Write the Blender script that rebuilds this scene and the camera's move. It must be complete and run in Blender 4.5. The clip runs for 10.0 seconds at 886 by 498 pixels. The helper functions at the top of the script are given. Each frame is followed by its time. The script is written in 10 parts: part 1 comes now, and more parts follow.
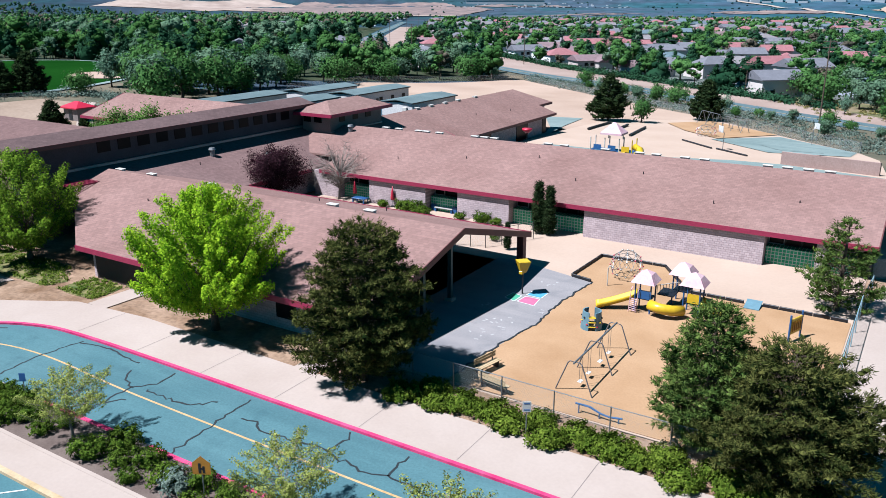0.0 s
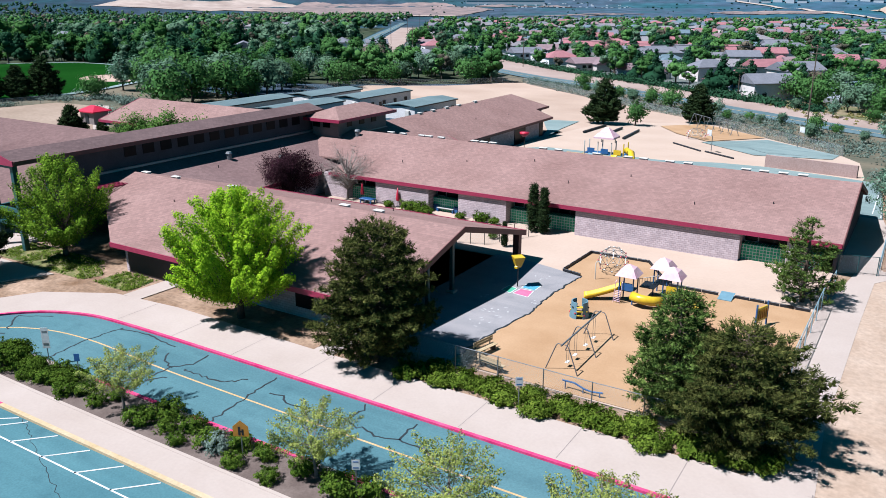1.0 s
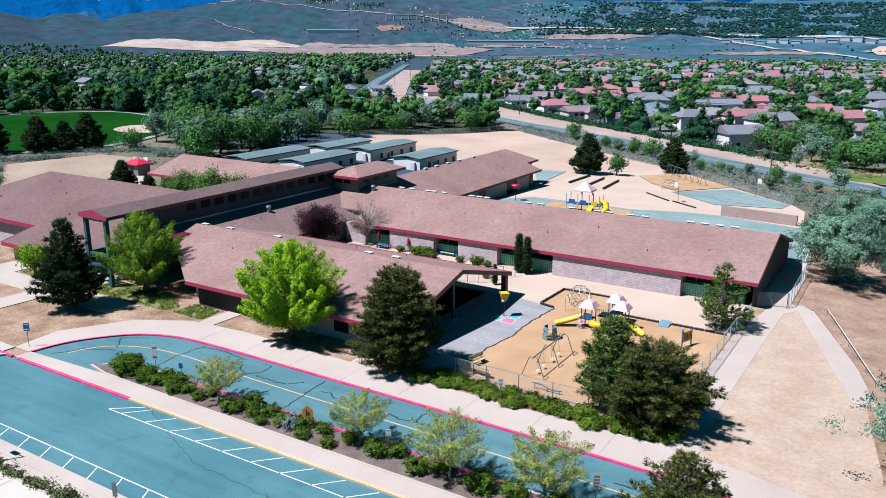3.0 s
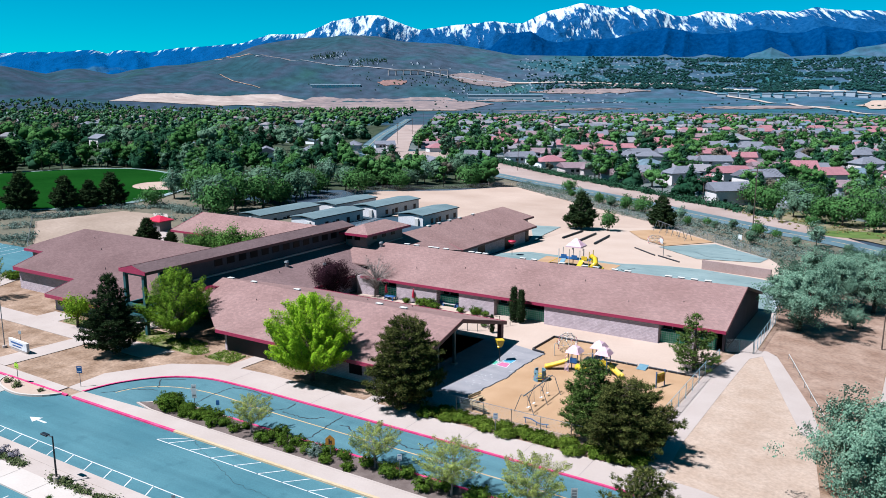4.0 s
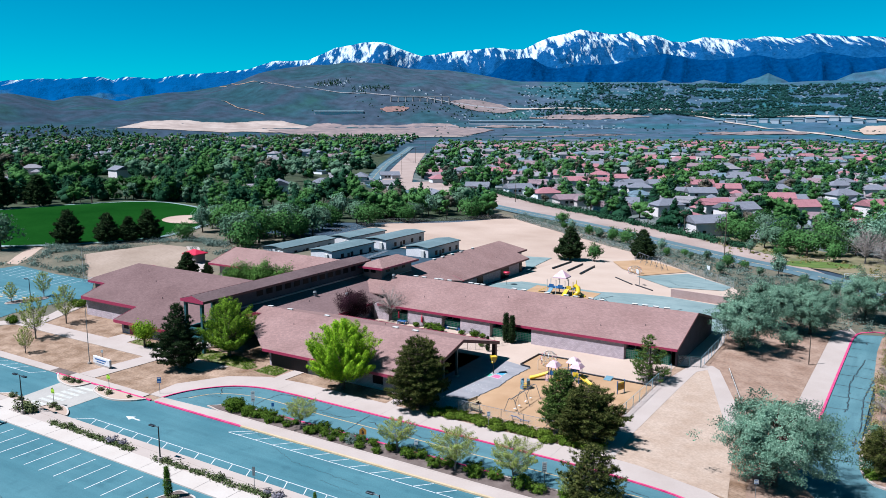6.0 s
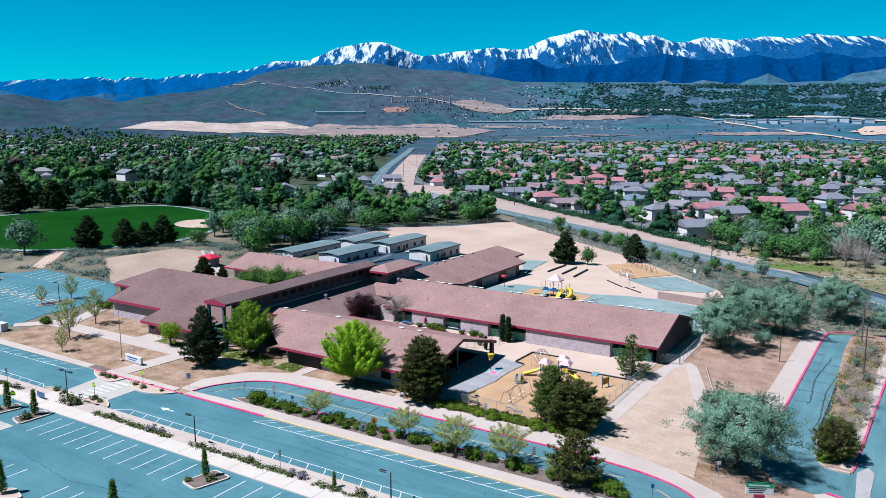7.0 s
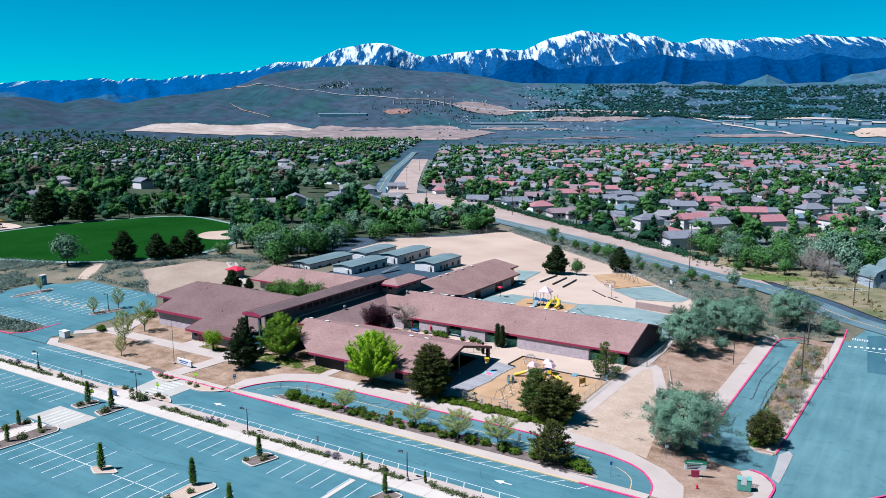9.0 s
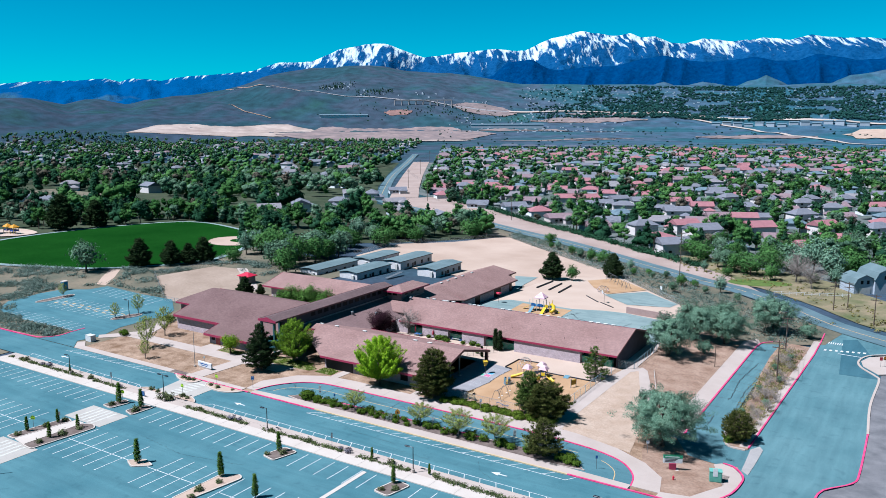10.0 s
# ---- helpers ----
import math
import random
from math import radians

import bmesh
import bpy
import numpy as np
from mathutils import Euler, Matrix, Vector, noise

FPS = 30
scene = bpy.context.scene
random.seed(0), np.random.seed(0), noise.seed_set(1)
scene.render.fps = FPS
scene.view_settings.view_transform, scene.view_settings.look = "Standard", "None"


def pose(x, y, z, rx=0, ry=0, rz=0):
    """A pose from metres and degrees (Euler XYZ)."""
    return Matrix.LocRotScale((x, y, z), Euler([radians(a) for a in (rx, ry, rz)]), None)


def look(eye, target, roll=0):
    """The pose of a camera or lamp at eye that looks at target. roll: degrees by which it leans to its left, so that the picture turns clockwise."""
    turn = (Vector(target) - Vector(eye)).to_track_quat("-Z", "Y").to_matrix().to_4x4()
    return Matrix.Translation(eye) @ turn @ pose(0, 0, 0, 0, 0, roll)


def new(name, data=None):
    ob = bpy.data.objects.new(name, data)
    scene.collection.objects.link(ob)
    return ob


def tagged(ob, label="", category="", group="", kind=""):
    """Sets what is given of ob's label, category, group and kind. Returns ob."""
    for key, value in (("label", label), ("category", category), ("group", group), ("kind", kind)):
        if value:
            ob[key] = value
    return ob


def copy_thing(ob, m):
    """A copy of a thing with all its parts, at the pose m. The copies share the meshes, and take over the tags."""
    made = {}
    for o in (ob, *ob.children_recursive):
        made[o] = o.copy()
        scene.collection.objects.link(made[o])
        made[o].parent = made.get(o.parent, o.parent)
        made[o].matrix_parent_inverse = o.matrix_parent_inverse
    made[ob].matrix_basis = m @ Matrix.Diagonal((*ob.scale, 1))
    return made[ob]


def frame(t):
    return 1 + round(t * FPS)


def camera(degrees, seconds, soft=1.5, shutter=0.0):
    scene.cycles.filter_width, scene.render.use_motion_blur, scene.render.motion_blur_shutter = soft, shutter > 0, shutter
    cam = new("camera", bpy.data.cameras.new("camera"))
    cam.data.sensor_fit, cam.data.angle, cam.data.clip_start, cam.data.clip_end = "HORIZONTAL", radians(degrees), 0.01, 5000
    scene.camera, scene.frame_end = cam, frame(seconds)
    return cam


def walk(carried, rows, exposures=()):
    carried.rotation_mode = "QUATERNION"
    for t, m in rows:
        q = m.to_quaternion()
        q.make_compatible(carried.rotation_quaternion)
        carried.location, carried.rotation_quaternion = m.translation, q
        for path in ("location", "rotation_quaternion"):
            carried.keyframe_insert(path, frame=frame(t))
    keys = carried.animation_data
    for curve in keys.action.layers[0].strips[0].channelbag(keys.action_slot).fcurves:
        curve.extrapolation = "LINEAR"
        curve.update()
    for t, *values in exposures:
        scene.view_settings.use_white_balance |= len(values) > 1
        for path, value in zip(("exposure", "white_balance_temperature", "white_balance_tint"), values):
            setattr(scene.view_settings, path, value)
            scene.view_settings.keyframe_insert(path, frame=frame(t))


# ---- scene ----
cam = camera(58.6, 10.0, 0.8)
METRES, EYE, TILT, LEAN, TURN = 110.0, 22.0, -17.5, 0.0, 31.8
ROWS = [
    (0.0, 0.0, 0.0, 0.0, 0.0, 0.0, -0.0),
    (0.5, -0.001, -0.0234, -0.003, 0.01, -0.02, -0.01),
    (1.0, -0.0018, -0.0559, -0.0021, 0.01, -0.04, -0.03),
    (1.5, -0.0022, -0.095, -0.0002, 0.03, 0.04, -0.04),
    (2.0, -0.0025, -0.1383, 0.0008, 0.03, 0.27, -0.05),
    (2.5, -0.0031, -0.1846, 0.0012, 0.05, 1.09, -0.07),
    (4.0, -0.005, -0.3362, -0.0027, 0.16, 6.18, -0.09),
    (4.5, -0.0057, -0.3891, -0.0047, 0.21, 7.68, -0.07),
    (5.0, -0.0064, -0.4421, -0.0067, 0.24, 7.98, -0.06),
    (5.5, -0.0073, -0.4954, -0.0088, 0.27, 7.92, -0.03),
    (7.0, -0.009, -0.6585, -0.0134, 0.35, 7.82, 0.01),
    (7.5, -0.0097, -0.7139, -0.0133, 0.37, 7.79, 0.02),
    (8.0, -0.0103, -0.7702, -0.0111, 0.39, 7.78, 0.02),
    (8.5, -0.011, -0.8269, -0.0082, 0.42, 7.75, 0.02),
    (9.0, -0.0116, -0.8842, -0.005, 0.45, 7.74, 0.03),
    (9.5, -0.0124, -0.9417, -0.0017, 0.46, 7.73, 0.02),
    (10.0, -0.0134, -0.999, 0.0019, 0.48, 7.71, 0.02),
]
walk(cam, [(t, pose(0, 0, EYE, TILT, LEAN, TURN) @ pose(METRES * x, METRES * y, METRES * z, 90 + pitch, roll, yaw)) for t, x, y, z, yaw, pitch, roll in ROWS], [(0.0, 1.46, 5730, 10), (2.5, 1.45, 5680, 10), (6.0, 1.38, 5530, 10), (10.0, 1.36, 5470, 10)])

# ---------------------------------------------------------------- world, sun
world = bpy.data.worlds.new("sky")
scene.world = world
world.use_nodes = True
wn, wl = world.node_tree.nodes, world.node_tree.links
wn.clear()
SUN_DIR = Vector((1.3, 1.5, -3.2)).normalized()   # the way the light travels
sky = wn.new("ShaderNodeTexSky")
sky.sky_type = 'NISHITA'
sky.sun_disc = False
sky.sun_elevation = math.asin(-SUN_DIR.z)
sky.sun_rotation = math.atan2(-SUN_DIR.x, -SUN_DIR.y)
sky.altitude = 1500
sky.air_density, sky.dust_density, sky.ozone_density = 0.8, 0.05, 1.5
tint = wn.new("ShaderNodeMix")
tint.data_type, tint.blend_type = 'RGBA', 'MULTIPLY'
tint.inputs[0].default_value = 1.0
tint.inputs[7].default_value = (0.03, 0.66, 0.66, 1)
bg = wn.new("ShaderNodeBackground")
bg.inputs[1].default_value = 0.050
wo = wn.new("ShaderNodeOutputWorld")
wl.new(sky.outputs[0], tint.inputs[6])
wl.new(tint.outputs[2], bg.inputs[0])
wl.new(bg.outputs[0], wo.inputs[0])
sun_data = bpy.data.lights.new("sun", 'SUN')
sun_data.energy, sun_data.angle, sun_data.color = 5.0, radians(0.5), (1.0, 0.95, 0.90)
sun = new("sun", sun_data)
sun.matrix_world = look((0, 0, 200), Vector((0, 0, 200)) + SUN_DIR)


# ---------------------------------------------------------------- materials
def nodes_of(m):
    m.use_nodes = True
    nt = m.node_tree
    nt.nodes.clear()
    out = nt.nodes.new("ShaderNodeOutputMaterial")
    return nt, nt.nodes, nt.links, out


def ramp(nt, src, stops):
    r = nt.nodes.new("ShaderNodeValToRGB")
    els = r.color_ramp.elements
    while len(els) < len(stops):
        els.new(0.5)
    for e, (p, c) in zip(els, stops):
        e.position, e.color = p, (*c, 1)
    nt.links.new(src, r.inputs[0])
    return r.outputs[0]


def noise_of(nt, scale, detail=4.0, vec=None, rough=0.55):
    n = nt.nodes.new("ShaderNodeTexNoise")
    n.inputs["Scale"].default_value, n.inputs["Detail"].default_value = scale, detail
    n.inputs["Roughness"].default_value = rough
    if vec is None:
        vec = nt.nodes.new("ShaderNodeNewGeometry").outputs["Position"]
    nt.links.new(vec, n.inputs["Vector"])
    return n.outputs["Fac"]


def mixc(nt, a, b, fac, mode='MIX'):
    m = nt.nodes.new("ShaderNodeMix")
    m.data_type, m.blend_type = 'RGBA', mode
    for i, v in ((6, a), (7, b)):
        if isinstance(v, tuple):
            m.inputs[i].default_value = (*v, 1)
        else:
            nt.links.new(v, m.inputs[i])
    if isinstance(fac, (int, float)):
        m.inputs[0].default_value = fac
    else:
        nt.links.new(fac, m.inputs[0])
    return m.outputs[2]


def scaled(nt, sx, sy, sz, rz=0.0):
    mp = nt.nodes.new("ShaderNodeMapping")
    mp.inputs["Scale"].default_value = (sx, sy, sz)
    mp.inputs["Rotation"].default_value = (0, 0, rz)
    nt.links.new(nt.nodes.new("ShaderNodeNewGeometry").outputs["Position"], mp.inputs["Vector"])
    return mp.outputs[0]


def principled(nt, out, col, rough=0.8, metal=0.0, bump=None, strength=0.3, dist=0.02, spec=0.1):
    p = nt.nodes.new("ShaderNodeBsdfPrincipled")
    p.inputs["Roughness"].default_value, p.inputs["Metallic"].default_value = rough, metal
    p.inputs["Specular IOR Level"].default_value = spec
    if isinstance(col, tuple):
        p.inputs["Base Color"].default_value = (*col, 1)
    else:
        nt.links.new(col, p.inputs["Base Color"])
    if bump is not None:
        b = nt.nodes.new("ShaderNodeBump")
        b.inputs["Strength"].default_value, b.inputs["Distance"].default_value = strength, dist
        nt.links.new(bump, b.inputs["Height"])
        nt.links.new(b.outputs[0], p.inputs["Normal"])
    nt.links.new(p.outputs[0], out.inputs[0])
    return p


ALBEDO = 0.50   # sunlit exposure: all paints and leaves are this much darker than they look


def tone(c):
    return tuple(v * ALBEDO for v in c)


def surface(name, dark, light, big=0.15, fine=6.0, rough=0.85, bump=0.3, dist=0.02, metal=0.0, spec=0.08, mid=0.5, grain=0.23):
    """Two scales of noise between two colours, with fine relief."""
    dark, light = tone(dark), tone(light)
    m = bpy.data.materials.new(name)
    nt, n, l, out = nodes_of(m)
    a, b = noise_of(nt, big, 5.0), noise_of(nt, fine, 6.0)
    c = ramp(nt, a, [(mid - 0.22, dark), (mid + 0.22, light)])
    g = ramp(nt, b, [(0.25, (1 - grain,) * 3), (0.75, (1 + grain * 0.75,) * 3)])
    principled(nt, out, mixc(nt, c, g, 0.8, 'MULTIPLY'), rough, metal, b, bump, dist, spec)
    return m


def plain(name, col, rough=0.5, metal=0.0, spec=0.4, wear=0.12):
    m = bpy.data.materials.new(name)
    nt, n, l, out = nodes_of(m)
    col = tone(col)
    b = noise_of(nt, 3.0, 5.0)
    g = ramp(nt, b, [(0.3, (1 - wear,) * 3), (0.7, (1 + wear,) * 3)])
    principled(nt, out, mixc(nt, col, g, 1.0, 'MULTIPLY'), rough, metal, None, spec=spec)
    return m


def leafy(name, dark, light, trans=0.35, patch=0.35, swing=0.25):
    """Leaves: colour varies leaf by leaf, a part of the light passes through."""
    m = bpy.data.materials.new(name)
    nt, n, l, out = nodes_of(m)
    dark, light = tone(dark), tone(light)
    geo = n.new("ShaderNodeNewGeometry")
    c = ramp(nt, geo.outputs["Random Per Island"], [(0.0, dark), (1.0, light)])
    big = noise_of(nt, patch, 3.0)
    c = mixc(nt, c, ramp(nt, big, [(0.3, (1 - swing * 1.2, 1 - swing, 1 - swing * 1.2)), (0.7, (1 + swing * 0.9, 1 + swing * 0.65, 1 + swing * 0.4))]), 1.0, 'MULTIPLY')
    d, t, mx = n.new("ShaderNodeBsdfDiffuse"), n.new("ShaderNodeBsdfTranslucent"), n.new("ShaderNodeMixShader")
    mx.inputs[0].default_value = trans
    l.new(c, d.inputs[0]), l.new(c, t.inputs[0])
    l.new(d.outputs[0], mx.inputs[1]), l.new(t.outputs[0], mx.inputs[2]), l.new(mx.outputs[0], out.inputs[0])
    return m


def asphalt(name, dark, light, streak=0.0):
    m = bpy.data.materials.new(name)
    nt, n, l, out = nodes_of(m)
    dark, light = tone(dark), tone(light)
    a, b = noise_of(nt, 0.09, 6.0), noise_of(nt, 9.0, 5.0)
    c = ramp(nt, a, [(0.3, dark), (0.7, light)])
    s = noise_of(nt, 0.6, 4.0, scaled(nt, 1.2, 0.12, 1.0) if streak > 1.5 else scaled(nt, 0.12, 1.2, 1.0, streak))
    c = mixc(nt, c, ramp(nt, s, [(0.3, (0.86, 0.88, 0.9)), (0.7, (1.1, 1.1, 1.1))]), 1.0, 'MULTIPLY')
    stain = noise_of(nt, 0.5, 2.0)
    c = mixc(nt, c, ramp(nt, stain, [(0.28, (0.72, 0.75, 0.78)), (0.42, (1, 1, 1))]), 0.6, 'MULTIPLY')
    c = mixc(nt, c, ramp(nt, b, [(0.3, (0.85, 0.85, 0.85)), (0.7, (1.12, 1.12, 1.12))]), 0.8, 'MULTIPLY')
    principled(nt, out, c, 0.85, 0, b, 0.25, 0.01, 0.10)
    return m


def shingle(name, dark, light, along):
    """Asphalt shingles: courses along x (along=0) or y (along=1)."""
    m = bpy.data.materials.new(name)
    nt, n, l, out = nodes_of(m)
    dark, light = tone(dark), tone(light)
    mp = n.new("ShaderNodeMapping")
    mp.inputs["Rotation"].default_value = (0, 0, radians(90) if along else 0)
    l.new(n.new("ShaderNodeNewGeometry").outputs["Position"], mp.inputs[0])
    br = n.new("ShaderNodeTexBrick")
    br.inputs["Scale"].default_value = 1.0
    br.inputs["Brick Width"].default_value, br.inputs["Row Height"].default_value = 0.45, 0.28
    br.inputs["Mortar Size"].default_value, br.inputs["Mortar Smooth"].default_value = 0.018, 0.6
    br.inputs["Color1"].default_value, br.inputs["Color2"].default_value = (0.86, 0.86, 0.86, 1), (1.12, 1.1, 1.1, 1)
    br.inputs["Mortar"].default_value = (0.7, 0.7, 0.7, 1)
    l.new(mp.outputs[0], br.inputs["Vector"])
    c = ramp(nt, noise_of(nt, 0.14, 6.0), [(0.3, dark), (0.7, light)])
    c = mixc(nt, c, br.outputs[0], 0.75, 'MULTIPLY')
    c = mixc(nt, c, ramp(nt, noise_of(nt, 2.2, 5.0), [(0.3, (0.88, 0.88, 0.88)), (0.7, (1.1, 1.1, 1.1))]), 0.8, 'MULTIPLY')
    principled(nt, out, c, 0.9, 0, br.outputs[1], 0.4, 0.02, 0.06)
    return m


def block(name, dark, light, along, w=0.4, h=0.2, joint=0.8, pale=None):
    """Concrete block in running bond on upright faces along x (0) or y (1)."""
    m = bpy.data.materials.new(name)
    nt, n, l, out = nodes_of(m)
    dark, light = tone(dark), tone(light)
    sp, cb = n.new("ShaderNodeSeparateXYZ"), n.new("ShaderNodeCombineXYZ")
    l.new(n.new("ShaderNodeNewGeometry").outputs["Position"], sp.inputs[0])
    l.new(sp.outputs[1 if along else 0], cb.inputs[0]), l.new(sp.outputs[2], cb.inputs[1])
    br = n.new("ShaderNodeTexBrick")
    br.inputs["Scale"].default_value = 1.0
    br.inputs["Brick Width"].default_value, br.inputs["Row Height"].default_value = w, h
    br.inputs["Mortar Size"].default_value = 0.03 if pale else 0.016
    br.inputs["Color1"].default_value, br.inputs["Color2"].default_value = (*dark, 1), (*light, 1)
    br.inputs["Mortar"].default_value = (tone(pale) if pale else tuple(v * joint for v in dark)) + (1,)
    br.offset = 0.0 if pale else 0.5
    l.new(cb.outputs[0], br.inputs["Vector"])
    c = mixc(nt, br.outputs[0], ramp(nt, noise_of(nt, 1.3, 6.0), [(0.3, (0.85, 0.85, 0.85)), (0.7, (1.12, 1.12, 1.12))]), 0.8, 'MULTIPLY')
    inv = n.new("ShaderNodeMath")
    inv.operation = 'SUBTRACT'
    inv.inputs[0].default_value = 1.0
    l.new(br.outputs[1], inv.inputs[1])
    principled(nt, out, c, 0.9, 0, inv.outputs[0], 0.6, 0.02, 0.06)
    return m


M_ASPHALT = asphalt("asphalt_lot", (0.064, 0.168, 0.201), (0.104, 0.228, 0.258))
M_ASPHALT2 = asphalt("asphalt_worn", (0.078, 0.176, 0.205), (0.119, 0.234, 0.262))
M_ROAD = asphalt("asphalt_street", (0.092, 0.192, 0.216), (0.135, 0.250, 0.272), radians(90))
M_COURT = asphalt("asphalt_court", (0.205, 0.272, 0.265), (0.285, 0.355, 0.345))
M_GREYPAD = asphalt("asphalt_pad", (0.29, 0.275, 0.285), (0.385, 0.365, 0.37))
M_CONC = surface("concrete", (0.47, 0.385, 0.335), (0.54, 0.455, 0.405), 0.2, 5.0, grain=0.06, bump=0.1)
M_CONC_W = surface("concrete_pale", (0.56, 0.48, 0.42), (0.63, 0.56, 0.50), 0.2, 5.0, grain=0.06, bump=0.1)
M_TAN = surface("tan_paving", (0.53, 0.40, 0.315), (0.60, 0.465, 0.375), 0.12, 4.0, grain=0.07, bump=0.1)
M_VERGE = surface("sandy_verge", (0.36, 0.265, 0.225), (0.47, 0.365, 0.32), 0.06, 1.5, grain=0.15)
M_CHIPS = surface("wood_chip_ground", (0.43, 0.26, 0.14), (0.54, 0.35, 0.205), 0.25, 8.0, bump=0.5, grain=0.14)
M_DIRT = surface("bare_dirt", (0.27, 0.165, 0.115), (0.44, 0.305, 0.23), 0.3, 2.2, bump=0.5, grain=0.34)
M_DIRT_P = surface("pale_dirt", (0.45, 0.325, 0.25), (0.58, 0.44, 0.35), 0.05, 2.0, grain=0.1)
M_LAWN_DRY = surface("dry_lawn", (0.20, 0.118, 0.068), (0.48, 0.335, 0.24), 0.32, 3.0, bump=0.5, grain=0.45)
M_LAWN = surface("lawn", (0.07, 0.12, 0.028), (0.33, 0.27, 0.13), 0.9, 5.0, bump=0.6, grain=0.55)
M_FIELD = surface("sports_turf", (0.007, 0.044, 0.006), (0.014, 0.070, 0.010), 0.03, 1.0, rough=1.0, spec=0.0)
M_MULCH = surface("bark_mulch", (0.12, 0.088, 0.078), (0.23, 0.18, 0.158), 0.6, 9.0, bump=0.6)
M_GRAVEL = surface("grey_gravel", (0.14, 0.14, 0.15), (0.25, 0.24, 0.25), 0.4, 7.0, bump=0.6)
M_PINKKERB = surface("red_kerb_paint", (0.60, 0.03, 0.15), (0.80, 0.12, 0.27), 0.9, 5.0)
M_YELLOWKERB = surface("yellow_kerb_paint", (0.56, 0.42, 0.24), (0.66, 0.52, 0.35), 0.6, 5.0)
M_WHITE = surface("white_road_paint", (0.558, 0.576, 0.576), (0.765, 0.774, 0.774), 0.8, 6.0)
M_COURT_CHALK = surface("smudged_chalk", (0.42, 0.41, 0.42), (0.60, 0.59, 0.60), 2.0, 9.0)
M_ORANGE = surface("faded_yellow_line", (0.55, 0.36, 0.16), (0.68, 0.48, 0.27), 0.5, 5.0)
M_TAR = plain("crack_sealant", (0.02, 0.028, 0.035), 0.6)
M_ROOF_X = shingle("brown_shingle_x", (0.278, 0.170, 0.153), (0.353, 0.224, 0.204), 0)
M_ROOF_W = shingle("older_brown_shingle", (0.175, 0.109, 0.104), (0.225, 0.144, 0.137), 0)
# Grazing sun on the spine roof is put into this darker colour.
M_ROOF_S = shingle("grazing_sun_brown_shingle", (0.140, 0.096, 0.096), (0.185, 0.128, 0.127), 1)
M_ROOF_WY = shingle("older_brown_shingle_y", (0.205, 0.132, 0.128), (0.262, 0.174, 0.168), 1)
M_ROOF_Y = shingle("brown_shingle_y", (0.278, 0.170, 0.153), (0.353, 0.224, 0.204), 1)
M_FASCIA = plain("dark_red_fascia", (0.34, 0.026, 0.078), 0.5)
M_BROWNTRIM = plain("brown_red_trim", (0.16, 0.05, 0.05), 0.6)
M_SOFFIT = plain("dark_soffit", (0.05, 0.03, 0.03), 0.8)
M_BLOCK_X = block("pink_block_x", (0.56, 0.45, 0.475), (0.69, 0.565, 0.585), 0)
M_BLOCK_Y = block("pink_block_y", (0.56, 0.45, 0.475), (0.69, 0.565, 0.585), 1)
M_GREENTILE = block("green_glazed_tile", (0.05, 0.46, 0.24), (0.10, 0.62, 0.34), 0, 0.3, 0.3, pale=(0.75, 0.85, 0.78))
M_STUCCO = surface("grey_stucco", (0.24, 0.20, 0.19), (0.32, 0.27, 0.26), 0.4, 8.0)
M_GLASS = plain("dark_window_glass", (0.006, 0.008, 0.012), 0.3, 0.0, 0.10, 0.0)
# Dark stucco, its colour made darker still for the shade on these walls.
M_SHADEWALL = surface("shaded_stucco", (0.10, 0.085, 0.10), (0.135, 0.115, 0.135), 0.4, 8.0)
M_BARK = surface("bark", (0.09, 0.065, 0.05), (0.2, 0.15, 0.12), 2.0, 12.0, bump=0.8)
M_BARK_G = surface("grey_bark", (0.30, 0.25, 0.22), (0.46, 0.40, 0.36), 2.0, 12.0, bump=0.8)
M_METAL = plain("galvanised_steel", (0.36, 0.38, 0.40), 0.45, 0.7)
M_DARKMETAL = plain("dark_bronze_paint", (0.015, 0.02, 0.028), 0.45, 0.2)
M_LIME = leafy("lime_leaves", (0.22, 0.48, 0.020), (0.68, 0.98, 0.055), 0.5, 0.9, 0.3)
M_ENTRY = leafy("entrance_tree_leaves", (0.10, 0.22, 0.02), (0.36, 0.56, 0.06), 0.4, 0.7, 0.4)
M_GREENLEAF = leafy("green_leaves", (0.14, 0.28, 0.018), (0.40, 0.60, 0.045), 0.45)
M_PINE = leafy("pine_needles", (0.016, 0.032, 0.010), (0.17, 0.182, 0.056), 0.08, 0.8, 0.4)
M_PINE_L = leafy("light_pine_needles", (0.026, 0.064, 0.016), (0.20, 0.29, 0.075), 0.12, 0.8, 0.35)
M_SPRUCE = leafy("spruce_needles", (0.018, 0.039, 0.018), (0.060, 0.093, 0.038), 0.15)
M_SILVER = leafy("silver_leaves", (0.125, 0.25, 0.175), (0.33, 0.51, 0.385), 0.25, 0.35, 0.32)
M_SPARSE = leafy("young_leaves", (0.27, 0.34, 0.07), (0.60, 0.66, 0.20), 0.4)
M_SHRUB = leafy("juniper_leaves", (0.045, 0.10, 0.014), (0.18, 0.28, 0.04), 0.3)
M_HEDGE = leafy("hedge_leaves", (0.07, 0.13, 0.016), (0.24, 0.34, 0.05), 0.3, 0.8, 0.4)
M_PURPLE = leafy("plum_leaves", (0.018, 0.010, 0.014), (0.07, 0.03, 0.045), 0.2)
M_SAGE = leafy("sagebrush", (0.115, 0.175, 0.155), (0.28, 0.365, 0.335), 0.25, 0.25, 0.35)
